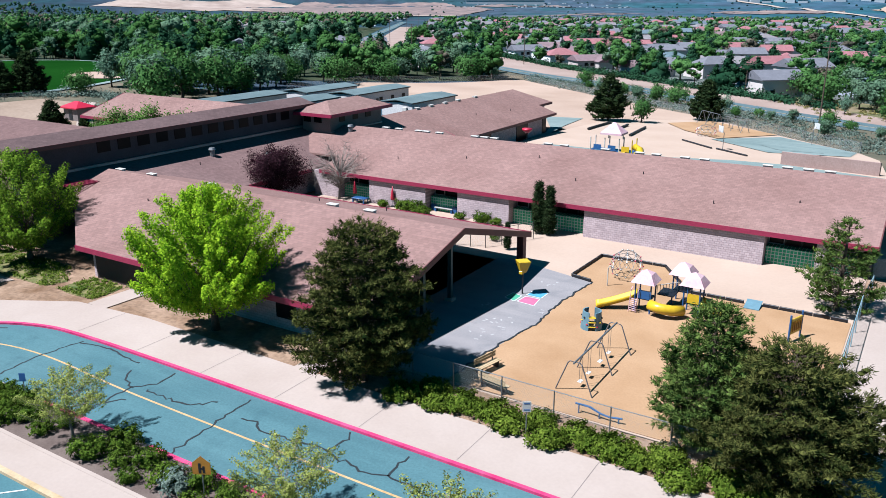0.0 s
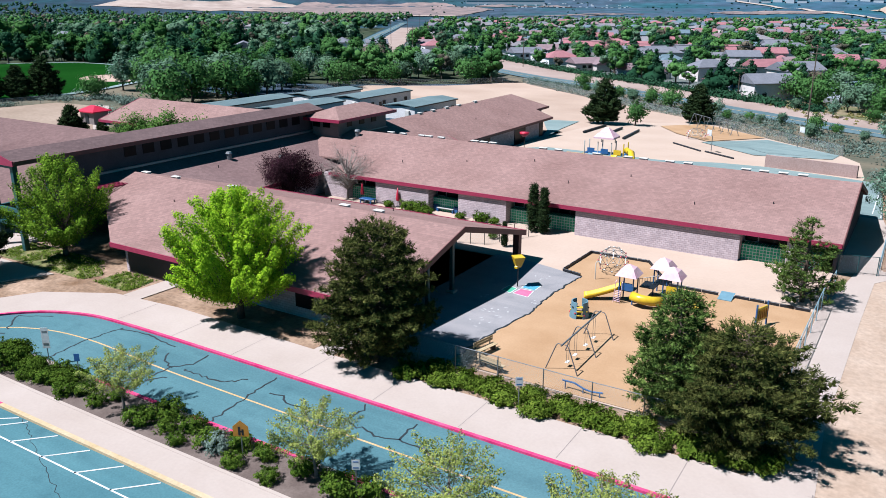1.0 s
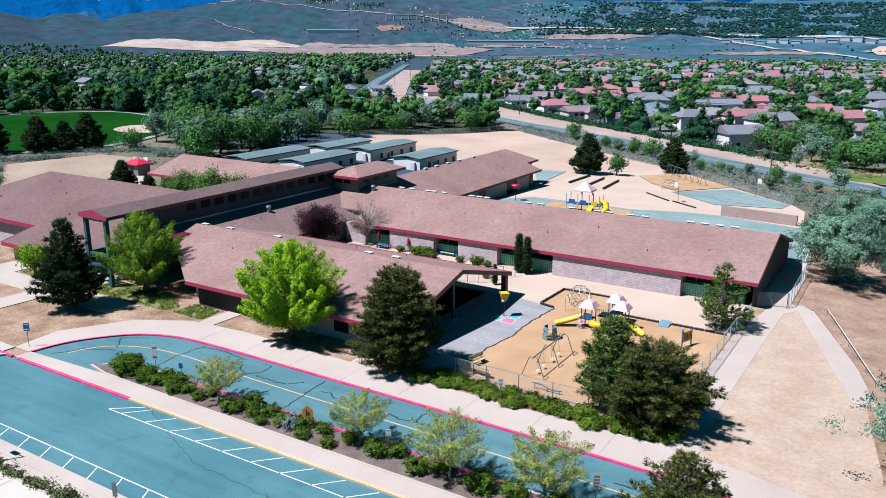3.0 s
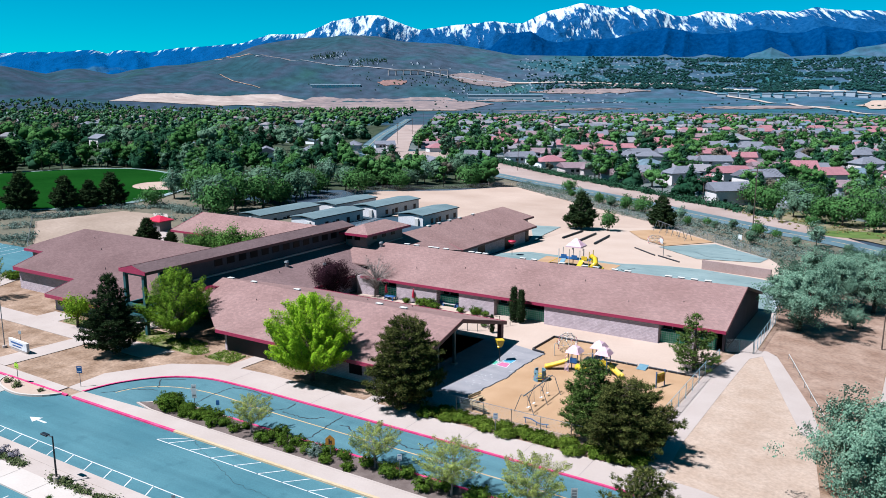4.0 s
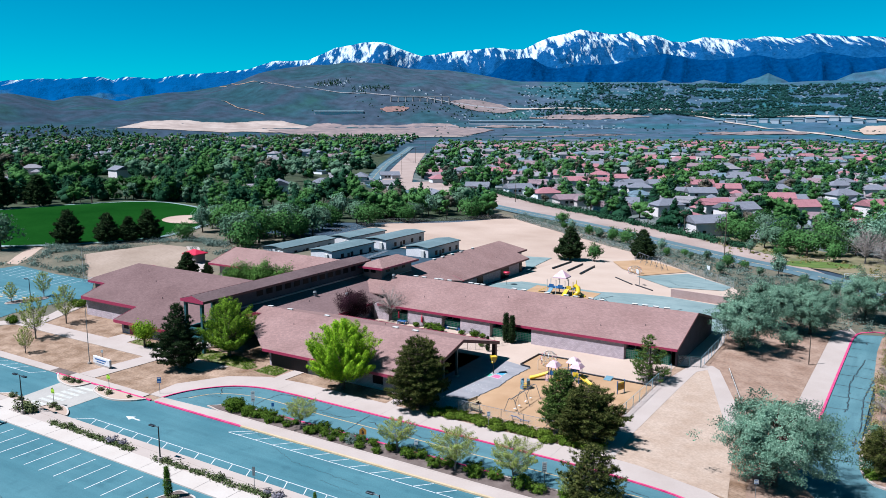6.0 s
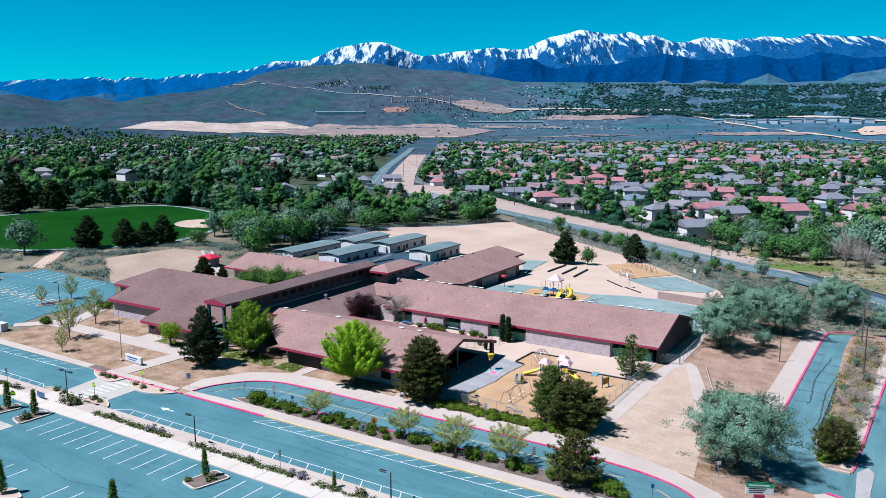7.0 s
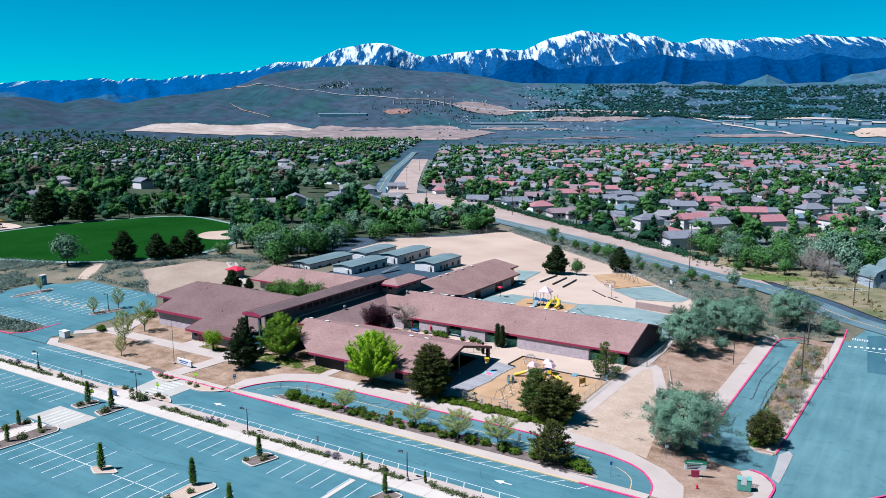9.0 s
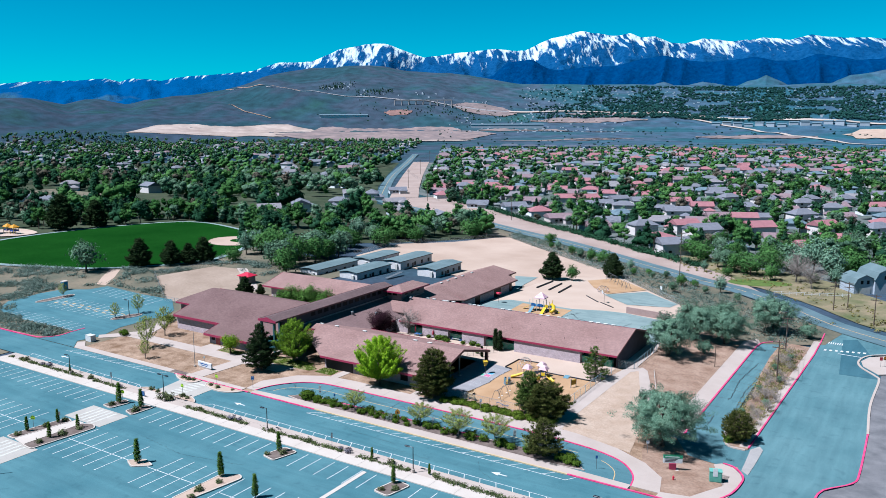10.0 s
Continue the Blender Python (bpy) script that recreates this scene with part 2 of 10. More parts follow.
# far_green holds some extra blue for distance haze.
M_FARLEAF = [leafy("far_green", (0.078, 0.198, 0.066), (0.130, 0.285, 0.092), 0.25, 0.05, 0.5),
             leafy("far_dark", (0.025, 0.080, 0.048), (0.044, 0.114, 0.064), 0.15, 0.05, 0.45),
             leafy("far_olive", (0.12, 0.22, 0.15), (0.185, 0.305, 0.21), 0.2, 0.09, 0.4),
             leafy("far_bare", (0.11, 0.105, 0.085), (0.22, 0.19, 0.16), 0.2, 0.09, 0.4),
             # Slope trees: their teal is distance haze put into the leaf colour.
             leafy("far_slope_haze_green", (0.016, 0.064, 0.064), (0.036, 0.100, 0.098), 0.1, 0.02, 0.4)]


# ---------------------------------------------------------------- building tools
def link(name, bm, m, parent=None, label="", smooth=False):
    me = bpy.data.meshes.new(name)
    bm.to_mesh(me)
    bm.free()
    me.materials.append(m)
    if smooth:
        me.polygons.foreach_set("use_smooth", [True] * len(me.polygons))
    ob = new(name, me)
    ob.parent = parent
    if label:
        ob["label"] = label
    return ob


def part(name, bm, m, parent, label="", smooth=False):
    return link(name, bm, m, parent, label, smooth)


def thing(name, label, category, m=None, group="", kind=""):
    e = new(name)
    e.matrix_basis = m or Matrix()
    e.empty_display_size = 0.3
    return tagged(e, label, category, group, kind)


def raw(name, verts, faces, m, parent=None, label="", smooth=False):
    me = bpy.data.meshes.new(name)
    me.from_pydata([tuple(v) for v in verts], [], [tuple(q) for q in faces])
    me.materials.append(m)
    if smooth:
        me.polygons.foreach_set("use_smooth", [True] * len(me.polygons))
    ob = new(name, me)
    ob.parent = parent
    if label:
        ob["label"] = label
    return ob


def shared(name, like, parent, m):
    """Another piece on the same mesh."""
    ob = new(name, like.data)
    ob.parent = parent
    ob.matrix_basis = m
    return ob


def box(bm, x0, x1, y0, y1, z0, z1, bevel=0.0):
    vs = [bm.verts.new(p) for p in ((x0, y0, z0), (x1, y0, z0), (x1, y1, z0), (x0, y1, z0), (x0, y0, z1), (x1, y0, z1), (x1, y1, z1), (x0, y1, z1))]
    fs = [bm.faces.new([vs[i] for i in q]) for q in ((3, 2, 1, 0), (4, 5, 6, 7), (0, 1, 5, 4), (1, 2, 6, 5), (2, 3, 7, 6), (3, 0, 4, 7))]
    if bevel:
        es = list({e for q in fs for e in q.edges})
        bmesh.ops.bevel(bm, geom=es, offset=bevel, segments=1, affect='EDGES')
    return bm


def boxed(*dims, bevel=0.0):
    return box(bmesh.new(), *dims, bevel=bevel)


def tube(bm, pts, radii, sides=8, caps=True):
    """A tapered round bar through pts."""
    pts = [Vector(p) for p in pts]
    if isinstance(radii, (int, float)):
        radii = [radii] * len(pts)
    rings = []
    for i, p in enumerate(pts):
        d = (pts[min(i + 1, len(pts) - 1)] - pts[max(i - 1, 0)]).normalized()
        a = d.orthogonal().normalized() if abs(d.z) < 0.99 else Vector((1, 0, 0))
        a = (a - a.dot(d) * d).normalized()
        b = d.cross(a)
        rings.append([bm.verts.new(p + radii[i] * (math.cos(k * math.tau / sides) * a + math.sin(k * math.tau / sides) * b)) for k in range(sides)])
    for r0, r1 in zip(rings, rings[1:]):
        best = min(range(sides), key=lambda s: (r0[0].co - r1[s].co).length)
        for k in range(sides):
            q = (r0[k], r0[(k + 1) % sides], r1[(k + 1 + best) % sides], r1[(k + best) % sides])
            bm.faces.new(q)
    if caps:
        bm.faces.new(rings[0][::-1])
        bm.faces.new(rings[-1])
    return bm


def prism(bm, poly, z0, z1):
    """An upright prism over the plan polygon."""
    lo, hi = [bm.verts.new((x, y, z0)) for x, y in poly], [bm.verts.new((x, y, z1)) for x, y in poly]
    n = len(poly)
    bm.faces.new(lo[::-1]), bm.faces.new(hi)
    for i in range(n):
        bm.faces.new((lo[i], lo[(i + 1) % n], hi[(i + 1) % n], hi[i]))
    bmesh.ops.recalc_face_normals(bm, faces=bm.faces)
    return bm


def ss(a, b, x):
    t = min(1.0, max(0.0, (x - a) / (b - a)))
    return t * t * (3 - 2 * t)


VIEW = radians(31.8)
VC, VS = math.cos(VIEW), math.sin(VIEW)


def V(l, d):
    """Plan place from metres to the right of and ahead of the first eye's line of sight."""
    return l * VC - d * VS, l * VS + d * VC


def LD(x, y):
    return x * VC + y * VS, -x * VS + y * VC


def tz(x, y):
    """Height of the ground near the school."""
    z = -2.0 * ss(-4, 26, x) * ss(15, 45, y)
    z += -3.6 * ss(100, max(185.0, 190 + 0.5 * (-x - 20)), y) * (1 - 0.55 * ss(-4, 26, x))
    z += 2.4 * ss(-110, -175, x) * ss(35, 80, y)
    l, d = LD(x, y)
    z += -5.0 * ss(280, 700, d)
    return z


def curve_pts(ctrl, step=1.0, closed=False):
    """Catmull-Rom through plan points."""
    p = [Vector((*c, 0)) for c in ctrl]
    n = len(p)
    out = []
    for i in range(n if closed else n - 1):
        g = (lambda k: p[k % n]) if closed else (lambda k: p[min(max(k, 0), n - 1)])
        a, b, c, d = g(i - 1), g(i), g(i + 1), g(i + 2)
        m = max(1, int((c - b).length / step))
        for k in range(m):
            t = k / m
            q = 0.5 * (2 * b + (c - a) * t + (2 * a - 5 * b + 4 * c - d) * t * t + (3 * b - a - 3 * c + d) * t ** 3)
            out.append((q.x, q.y))
    if not closed:
        out.append(tuple(ctrl[-1]))
    return out


def sheet(name, poly, m, lift, thick=0.0, cell=6.0, label="", category="", kind="structure", parent=None):
    """A level piece of ground over a plan polygon, draped on the terrain."""
    bm = bmesh.new()
    bm.faces.new([bm.verts.new((x, y, 0)) for x, y in poly])
    bmesh.ops.triangulate(bm, faces=bm.faces[:])
    xs, ys = [p[0] for p in poly], [p[1] for p in poly]
    for axis, lo, hi in ((0, min(xs), max(xs)), (1, min(ys), max(ys))):
        k = math.floor(lo / cell) + 1
        while k * cell < hi:
            co, no = [0, 0, 0], [0, 0, 0]
            co[axis], no[axis] = k * cell, 1
            bmesh.ops.bisect_plane(bm, geom=bm.verts[:] + bm.edges[:] + bm.faces[:], plane_co=co, plane_no=no)
            k += 1
    bmesh.ops.recalc_face_normals(bm, faces=bm.faces)
    if sum(q.normal.z for q in bm.faces) < 0:
        bmesh.ops.reverse_faces(bm, faces=bm.faces)
    if thick:
        ext = bmesh.ops.extrude_face_region(bm, geom=bm.faces[:])
        for v in (g for g in ext["geom"] if isinstance(g, bmesh.types.BMVert)):
            v.co.z = 1.0
    for v in bm.verts:
        top = v.co.z > 0.5 or not thick
        v.co.z = tz(v.co.x, v.co.y) + (lift if top else lift - thick)
    if thick:
        bmesh.ops.recalc_face_normals(bm, faces=bm.faces)
    ob = link(name, bm, m, parent)
    if not parent:
        tagged(ob, label, category, "", kind)
    return ob


def ribbon(name, pts, width, m, lift, height=0.0, closed=False, label="", category="", kind="structure", parent=None, under=0.0):
    """A strip along a plan line: flat paint (height 0) or a kerb with sides."""
    n = len(pts)
    verts, faces = [], []
    prof = [(-width / 2, 0), (-width / 2, height), (width / 2, height), (width / 2, 0)] if height else [(-width / 2, 0), (width / 2, 0)]
    for i, (x, y) in enumerate(pts):
        a, b = (pts[(i - 1) % n], pts[(i + 1) % n]) if closed else (pts[max(i - 1, 0)], pts[min(i + 1, n - 1)])
        d = Vector((b[0] - a[0], b[1] - a[1]))
        d.normalize()
        for o, h in prof:
            px, py = x - d.y * o, y + d.x * o
            verts.append((px, py, tz(px, py) + lift + h - (under if h == 0 and height else 0)))
    k = len(prof)
    for i in range(n if closed else n - 1):
        j = (i + 1) % n
        for q in range(k - 1):
            faces.append((i * k + q, j * k + q, j * k + q + 1, i * k + q + 1))
    if height and not closed:
        faces += [tuple(range(k))[::-1], tuple((n - 1) * k + q for q in range(k))]
    ob = raw(name, verts, [q[::-1] for q in faces], m, parent)
    if not parent:
        tagged(ob, label, category, "", kind)
    return ob


def line(p, q, step=3.0):
    n = max(1, int(math.dist(p, q) / step))
    return [(p[0] + (q[0] - p[0]) * i / n, p[1] + (q[1] - p[1]) * i / n) for i in range(n + 1)]

# ---------------------------------------------------------------- ground to the horizon
HILLS = [(-34, 118), (-30.3, 110), (-28.4, 105), (-26.6, 82), (-25.3, 102), (-24.5, 106), (-22.7, 87), (-21.4, 105), (-19.9, 111), (-18, 124), (-16.1, 145), (-14.5, 166), (-12.9, 193), (-11.3, 214), (-10.1, 227), (-8.1, 226), (-6, 235), (-4.8, 231),
         (-3.1, 212), (1.4, 196), (3.1, 183), (5.1, 165), (12.4, 158), (20.1, 149), (26.4, 153), (29.3, 146), (34, 150)]
HILL_A, HILL_Z = [p[0] for p in HILLS], [p[1] for p in HILLS]


def hilly(l, d):
    """Far land: valley floor, bluff, brown foothills rising to their crest."""
    x, y = V(l, d)
    z = tz(x, y)
    if d > 900:
        r = math.hypot(l, d)
        a = math.degrees(math.atan2(l, max(d, 1.0)))
        z += -6.0 * ss(900, 1500, r)
        wob = noise.fractal(Vector((l / 420, d / 420, 0.3)), 1.0, 2.0, 5)
        z += (16 + 5 * wob) * ss(1750, 2050, r + 120 * wob)
        if r > 2080:
            fine = noise.fractal(Vector((l / 260, d / 260, 2.0)), 1.0, 2.1, 6)
            fold = 1 - 2 * abs(noise.noise(Vector((l / 330 + 0.3 * wob, d / 560, 7.0))))
            t = min(1.0, max(0.0, (r - 2130) / 870))
            rise = 0.5 * t + 0.5 * t * t * (3 - 2 * t)
            z += (float(np.interp(a, HILL_A, HILL_Z)) - z) * rise + (30 * fold + 15 * fine) * (1 - 0.75 * ss(-2, 7, a)) * 4 * t * (1 - t) + 3 * fine * t
            z -= 150 * ss(3010, 3500, r)
    return z


def ground():
    verts, faces = [], []
    ds = [-420, -330, -260, -200, -150, -110, -80, -60]
    while ds[-1] < 420:
        ds.append(ds[-1] + 5.0)
    while ds[-1] < 3600:
        ds.append(ds[-1] * 1.022)
    rows = []
    for d in ds:
        half = 330 + max(0.0, d) * 0.78
        n = 210
        rows.append([len(verts) + i for i in range(n + 1)])
        for i in range(n + 1):
            l = -half + 2 * half * i / n
            x, y = V(l, d)
            verts.append((x, y, hilly(l, d) - 0.15))
    for r0, r1 in zip(rows, rows[1:]):
        for i in range(len(r0) - 1):
            faces.append((r0[i], r0[i + 1], r1[i + 1], r1[i]))
    return verts, faces


def land_material():
    m = bpy.data.materials.new("hazed_open_land")
    nt, n, l, out = nodes_of(m)
    a, b, c2 = noise_of(nt, 0.004, 8.0), noise_of(nt, 0.03, 6.0), noise_of(nt, 0.6, 5.0)
    # Ramp stops lean to blue: distance haze is part of this colour.
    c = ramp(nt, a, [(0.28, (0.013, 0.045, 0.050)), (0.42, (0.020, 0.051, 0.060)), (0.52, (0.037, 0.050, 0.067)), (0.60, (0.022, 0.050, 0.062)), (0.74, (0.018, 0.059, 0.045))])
    c = mixc(nt, c, ramp(nt, b, [(0.3, (0.6, 0.63, 0.6)), (0.7, (1.45, 1.4, 1.35))]), 0.9, 'MULTIPLY')
    c = mixc(nt, c, ramp(nt, c2, [(0.3, (0.58, 0.57, 0.57)), (0.7, (0.82, 0.82, 0.82))]), 1.0, 'MULTIPLY')
    # Tint across the view: haze put into the land colour, bluer and paler rightward.
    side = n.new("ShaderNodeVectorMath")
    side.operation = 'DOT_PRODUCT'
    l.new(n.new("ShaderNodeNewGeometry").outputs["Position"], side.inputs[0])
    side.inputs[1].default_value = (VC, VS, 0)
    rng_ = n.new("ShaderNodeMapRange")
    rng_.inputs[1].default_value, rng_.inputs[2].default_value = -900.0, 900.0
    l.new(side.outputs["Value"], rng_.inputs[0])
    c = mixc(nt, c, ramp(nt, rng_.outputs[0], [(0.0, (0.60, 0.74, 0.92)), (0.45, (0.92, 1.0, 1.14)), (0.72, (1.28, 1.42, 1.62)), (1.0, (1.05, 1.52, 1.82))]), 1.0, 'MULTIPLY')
    principled(nt, out, c, 0.95, 0, b, 0.3, 0.5, 0.1)
    return m


gv, gf = ground()
tagged(raw("ground", gv, gf, land_material(), smooth=True), "dry brown-green valley land with sagebrush, haze blue in its colour, to the foothills", "ground", kind="structure")


# ---- mountains
CREST = [(-40, 205), (-29.9, 201), (-28, 212), (-25, 226), (-23.6, 234), (-22.8, 217), (-22.2, 232), (-21.1, 233), (-20.2, 222), (-19.3, 244), (-18.5, 253), (-16.6, 261), (-14.1, 287), (-13.1, 314), (-12.3, 333), (-10, 335), (-8.9, 369),
         (-7.9, 403), (-6.3, 428), (-5.3, 438), (-4.3, 429), (-3.1, 398), (-1.8, 358), (-0.2, 377), (1.4, 398), (3.4, 403), (4.5, 393), (5.5, 395), (6.3, 425), (7.3, 460), (8.4, 483), (9.4, 503), (10.6, 480), (11.6, 466), (12.8, 482), (13.5, 457),
         (14.5, 461), (15.5, 423), (16.4, 415), (17.7, 439), (19.7, 419), (21.5, 435), (23.2, 415), (24.4, 443), (25.6, 425), (28.7, 408), (40, 415)]
SNOW = [(-40, 8), (-30, 14), (-26, 10), (-20, 8), (-14, 14), (-11.5, 30), (-8.5, 62), (-6, 96), (-3.2, 74), (-1.5, 22), (0.5, 44), (4, 46), (6, 60), (9, 112), (12, 92), (14.5, 88), (17, 58), (20, 58), (24.5, 54), (29, 30), (40, 26)]


def mountain_material(name, gain):
    m = bpy.data.materials.new(name)
    nt, n, l, out = nodes_of(m)
    sp = n.new("ShaderNodeSeparateXYZ")
    geo = n.new("ShaderNodeNewGeometry")
    l.new(geo.outputs["Position"], sp.inputs[0])
    side = n.new("ShaderNodeVectorMath")
    side.operation = 'DOT_PRODUCT'
    l.new(geo.outputs["Position"], side.inputs[0])
    side.inputs[1].default_value = (VC, VS, 0)
    cb = n.new("ShaderNodeCombineXYZ")
    l.new(side.outputs["Value"], cb.inputs[0])
    l.new(sp.outputs[2], cb.inputs[2])

    def streak(sx, sz, skew, detail):
        mp = n.new("ShaderNodeMapping")
        mp.inputs["Scale"].default_value = (sx, 1.0, sz)
        mp.inputs["Rotation"].default_value = (0, skew, 0)
        l.new(cb.outputs[0], mp.inputs["Vector"])
        return noise_of(nt, 1.0, detail, mp.outputs[0], 0.62)

    def maths(op, a, b):
        k = n.new("ShaderNodeMath")
        k.operation = op
        for i, v in enumerate((a, b)):
            if isinstance(v, float):
                k.inputs[i].default_value = v
            else:
                l.new(v, k.inputs[i])
        return k.outputs[0]

    cover = n.new("ShaderNodeAttribute")
    cover.attribute_name = "snow_cover"
    wild = maths('ADD', maths('MULTIPLY', streak(0.026, 0.012, 0.7, 5.0), 5.4), maths('MULTIPLY', streak(0.07, 0.025, -0.7, 4.0), 2.6))
    mask = n.new("ShaderNodeMapRange")
    mask.inputs[1].default_value, mask.inputs[2].default_value = 4.38, 5.0
    l.new(maths('ADD', cover.outputs["Fac"], wild), mask.inputs[0])
    woods_n, big = noise_of(nt, 0.05, 8.0, None, 0.7), noise_of(nt, 0.004, 4.0)
    # Forest shifted to blue: the haze of distance is put into the colour.
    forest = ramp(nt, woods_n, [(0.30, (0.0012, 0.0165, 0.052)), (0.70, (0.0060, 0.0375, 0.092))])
    haze_blue = n.new("ShaderNodeMapRange")
    haze_blue.inputs[1].default_value, haze_blue.inputs[2].default_value, haze_blue.inputs[3].default_value, haze_blue.inputs[4].default_value = -1400.0, -700.0, 0.75, 0.0
    l.new(side.outputs["Value"], haze_blue.inputs[0])
    forest = mixc(nt, forest, (0.002, 0.030, 0.088), haze_blue.outputs[0])
    low = n.new("ShaderNodeMapRange")
    low.inputs[1].default_value, low.inputs[2].default_value, low.inputs[3].default_value, low.inputs[4].default_value = 120.0, 235.0, 0.16, -0.25
    l.new(sp.outputs[2], low.inputs[0])
    bare = n.new("ShaderNodeMapRange")
    bare.inputs[1].default_value, bare.inputs[2].default_value = 0.60, 0.72
    l.new(maths('ADD', big, low.outputs[0]), bare.inputs[0])
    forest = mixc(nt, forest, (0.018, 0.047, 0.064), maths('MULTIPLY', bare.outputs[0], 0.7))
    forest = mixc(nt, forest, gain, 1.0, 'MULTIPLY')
    principled(nt, out, mixc(nt, forest, (0.34, 0.40, 0.42), mask.outputs[0]), 0.9, 0, woods_n, 0.8, 9.0, 0.0)
    return m


FRONT = [(-2.5, 150), (-0.4, 176), (1.5, 192), (3.2, 226), (4.3, 290), (6.0, 296), (7.0, 260), (7.8, 248), (10.1, 262), (12.1, 264), (13.5, 290), (15.2, 306), (16.9, 283), (18.2, 274), (19.7, 279), (21.1, 292), (22.5, 270), (23.9, 275), (25.1, 297), (26.6, 279), (27.5, 264), (28.9, 267), (34, 262), (37, 260)]
SPURS = [(12.6, 110), (14.0, 158), (14.8, 176), (15.3, 182), (15.8, 172), (16.4, 158), (17.2, 172), (17.9, 182), (19.0, 168), (20.0, 156), (20.8, 180), (21.4, 186), (22.0, 202), (23.0, 176), (23.7, 152), (25.6, 154), (26.4, 178), (27.1, 196), (28.0, 200), (29.0, 212), (32, 216), (37, 210)]


def ridge(name, crest, r0, r1, drop, rough_by, m, label):
    """A lower ridge before the main range, its crest near r1."""
    ca, cz = [p[0] for p in crest], [p[1] for p in crest]
    verts, faces = [], []
    na, nr = 420, 34
    for j in range(nr + 1):
        u = 1.2 * j / nr
        r = r0 + (r1 - r0) * u
        for i in range(na + 1):
            a = ca[0] + (ca[-1] - ca[0]) * i / na
            l_, d_ = r * math.sin(radians(a)), r * math.cos(radians(a))
            v = min(1.0, u)
            aw = a + 0.5 * noise.noise(Vector((a * 0.4, u * 1.6, 2.0)))
            spur = 1 - 2.2 * abs(noise.noise(Vector((aw * 0.55, u * 0.5, 8.0))))
            fine = noise.fractal(Vector((l_ / 130, d_ / 130, 4.0)), 0.9, 2.1, 5)
            z = -60 + (float(np.interp(a, ca, cz)) + 60) * v ** 0.8 + 4 * v * (1 - v) * rough_by * (spur + 0.5 * fine) + 2.5 * fine * v
            if u > 1.0:
                z -= (u - 1.0) * drop
            verts.append((*V(l_, d_), z))
    for j in range(nr):
        for i in range(na):
            k = j * (na + 1) + i
            faces.append((k, k + 1, k + na + 2, k + na + 1))
    ob = raw(name, verts, faces, m, smooth=True)
    at = ob.data.attributes.new("snow_cover", 'FLOAT', 'POINT')
    at.data.foreach_set("value", [-9.0] * len(verts))
    return tagged(ob, label, "mountains", kind="structure")


def mountains():
    ca, cz, sa, sd = [p[0] for p in CREST], [p[1] for p in CREST], [p[0] for p in SNOW], [p[1] for p in SNOW]
    verts, faces, cover = [], [], []
    na, nr = 620, 58
    for j in range(nr + 1):
        u = 1.18 * j / nr
        r = 3400 + 1040 * u
        for i in range(na + 1):
            a = -37 + 74 * i / na
            crest = float(np.interp(a, ca, cz))
            l_, d_ = r * math.sin(radians(a)), r * math.cos(radians(a))
            aw = a + 1.6 * noise.noise(Vector((a * 0.22, u * 1.3, 1.0))) + 1.4 * (u - 1) * noise.noise(Vector((a * 0.12, 0.0, 9.0)))
            spur = 1 - 2.2 * abs(noise.noise(Vector((aw * 0.36, u * 0.55, 3.0))))
            rib = 1 - 2.2 * abs(noise.noise(Vector((aw * 0.95, u * 1.2, 6.0))))
            rough = noise.ridged_multi_fractal(Vector((l_ / 300 + 0.25 * spur, d_ / 300, 5.0)), 0.85, 2.1, 6, 1.0, 2.0) - 1.1
            v = min(1.0, u)
            body = 4 * v * (1 - v)
            z = -30 + (crest + 30) * v ** 1.2 + body * (crest / 400) * (16 * spur + 6 * rib + 44 * rough) + 7 * rough * v
            if u > 1.0:
                z -= (u - 1.0) * 900
            verts.append((*V(l_, d_), z))
            deep = 1.45 * float(np.interp(a, sa, sd))
            cover.append((z - crest + deep) / (deep + 18) - 0.35 * rough)
    for j in range(nr):
        for i in range(na):
            k = j * (na + 1) + i
            faces.append((k, k + 1, k + na + 2, k + na + 1))
    # Rear range paler, front ridge bluer: haze put into both colours by gain.
    rock = mountain_material("hazed_mountain_forest_and_snow", (1.5, 1.42, 1.45))
    ridge("forest_ridge_backdrop", FRONT, 3330, 3640, 600, 34, mountain_material("hazed_dark_ridge_forest", (0.55, 0.85, 1.06)), "dark forested ridge in painted haze blue before the snowy peaks")
    ridge("grassy_spur_backdrop", SPURS, 3120, 3400, 700, 24, bpy.data.materials["hazed_open_land"], "grey-green bare spurs at the mountain's foot")
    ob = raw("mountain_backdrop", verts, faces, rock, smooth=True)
    at = ob.data.attributes.new("snow_cover", 'FLOAT', 'POINT')
    at.data.foreach_set("value", cover)
    return tagged(ob, "forested mountain range in painted haze blue with snow on its peaks", "mountains", kind="structure")


mountains()

# ---------------------------------------------------------------- paved ground
def inside(x, y, poly):
    hit = False
    for (x0, y0), (x1, y1) in zip(poly, poly[1:] + poly[:1]):
        if (y0 > y) != (y1 > y) and x < (x1 - x0) * (y - y0) / (y1 - y0) + x0:
            hit = not hit
    return hit


sheet("parking_lot", [(-128, 2.2), (32.0, 2.2), (32.0, -70), (-128, -70)], M_ASPHALT, 0.02, cell=12, label="blue-grey asphalt parking lot with white stall lines", category="parking lot")
sheet("walkway", [(-126, 2.2), (31.6, 2.2), (31.6, 4.7), (-126, 4.7)], M_CONC_W, 0.16, 0.3, 8, label="pale concrete walkway along the parking lot", category="walkway")
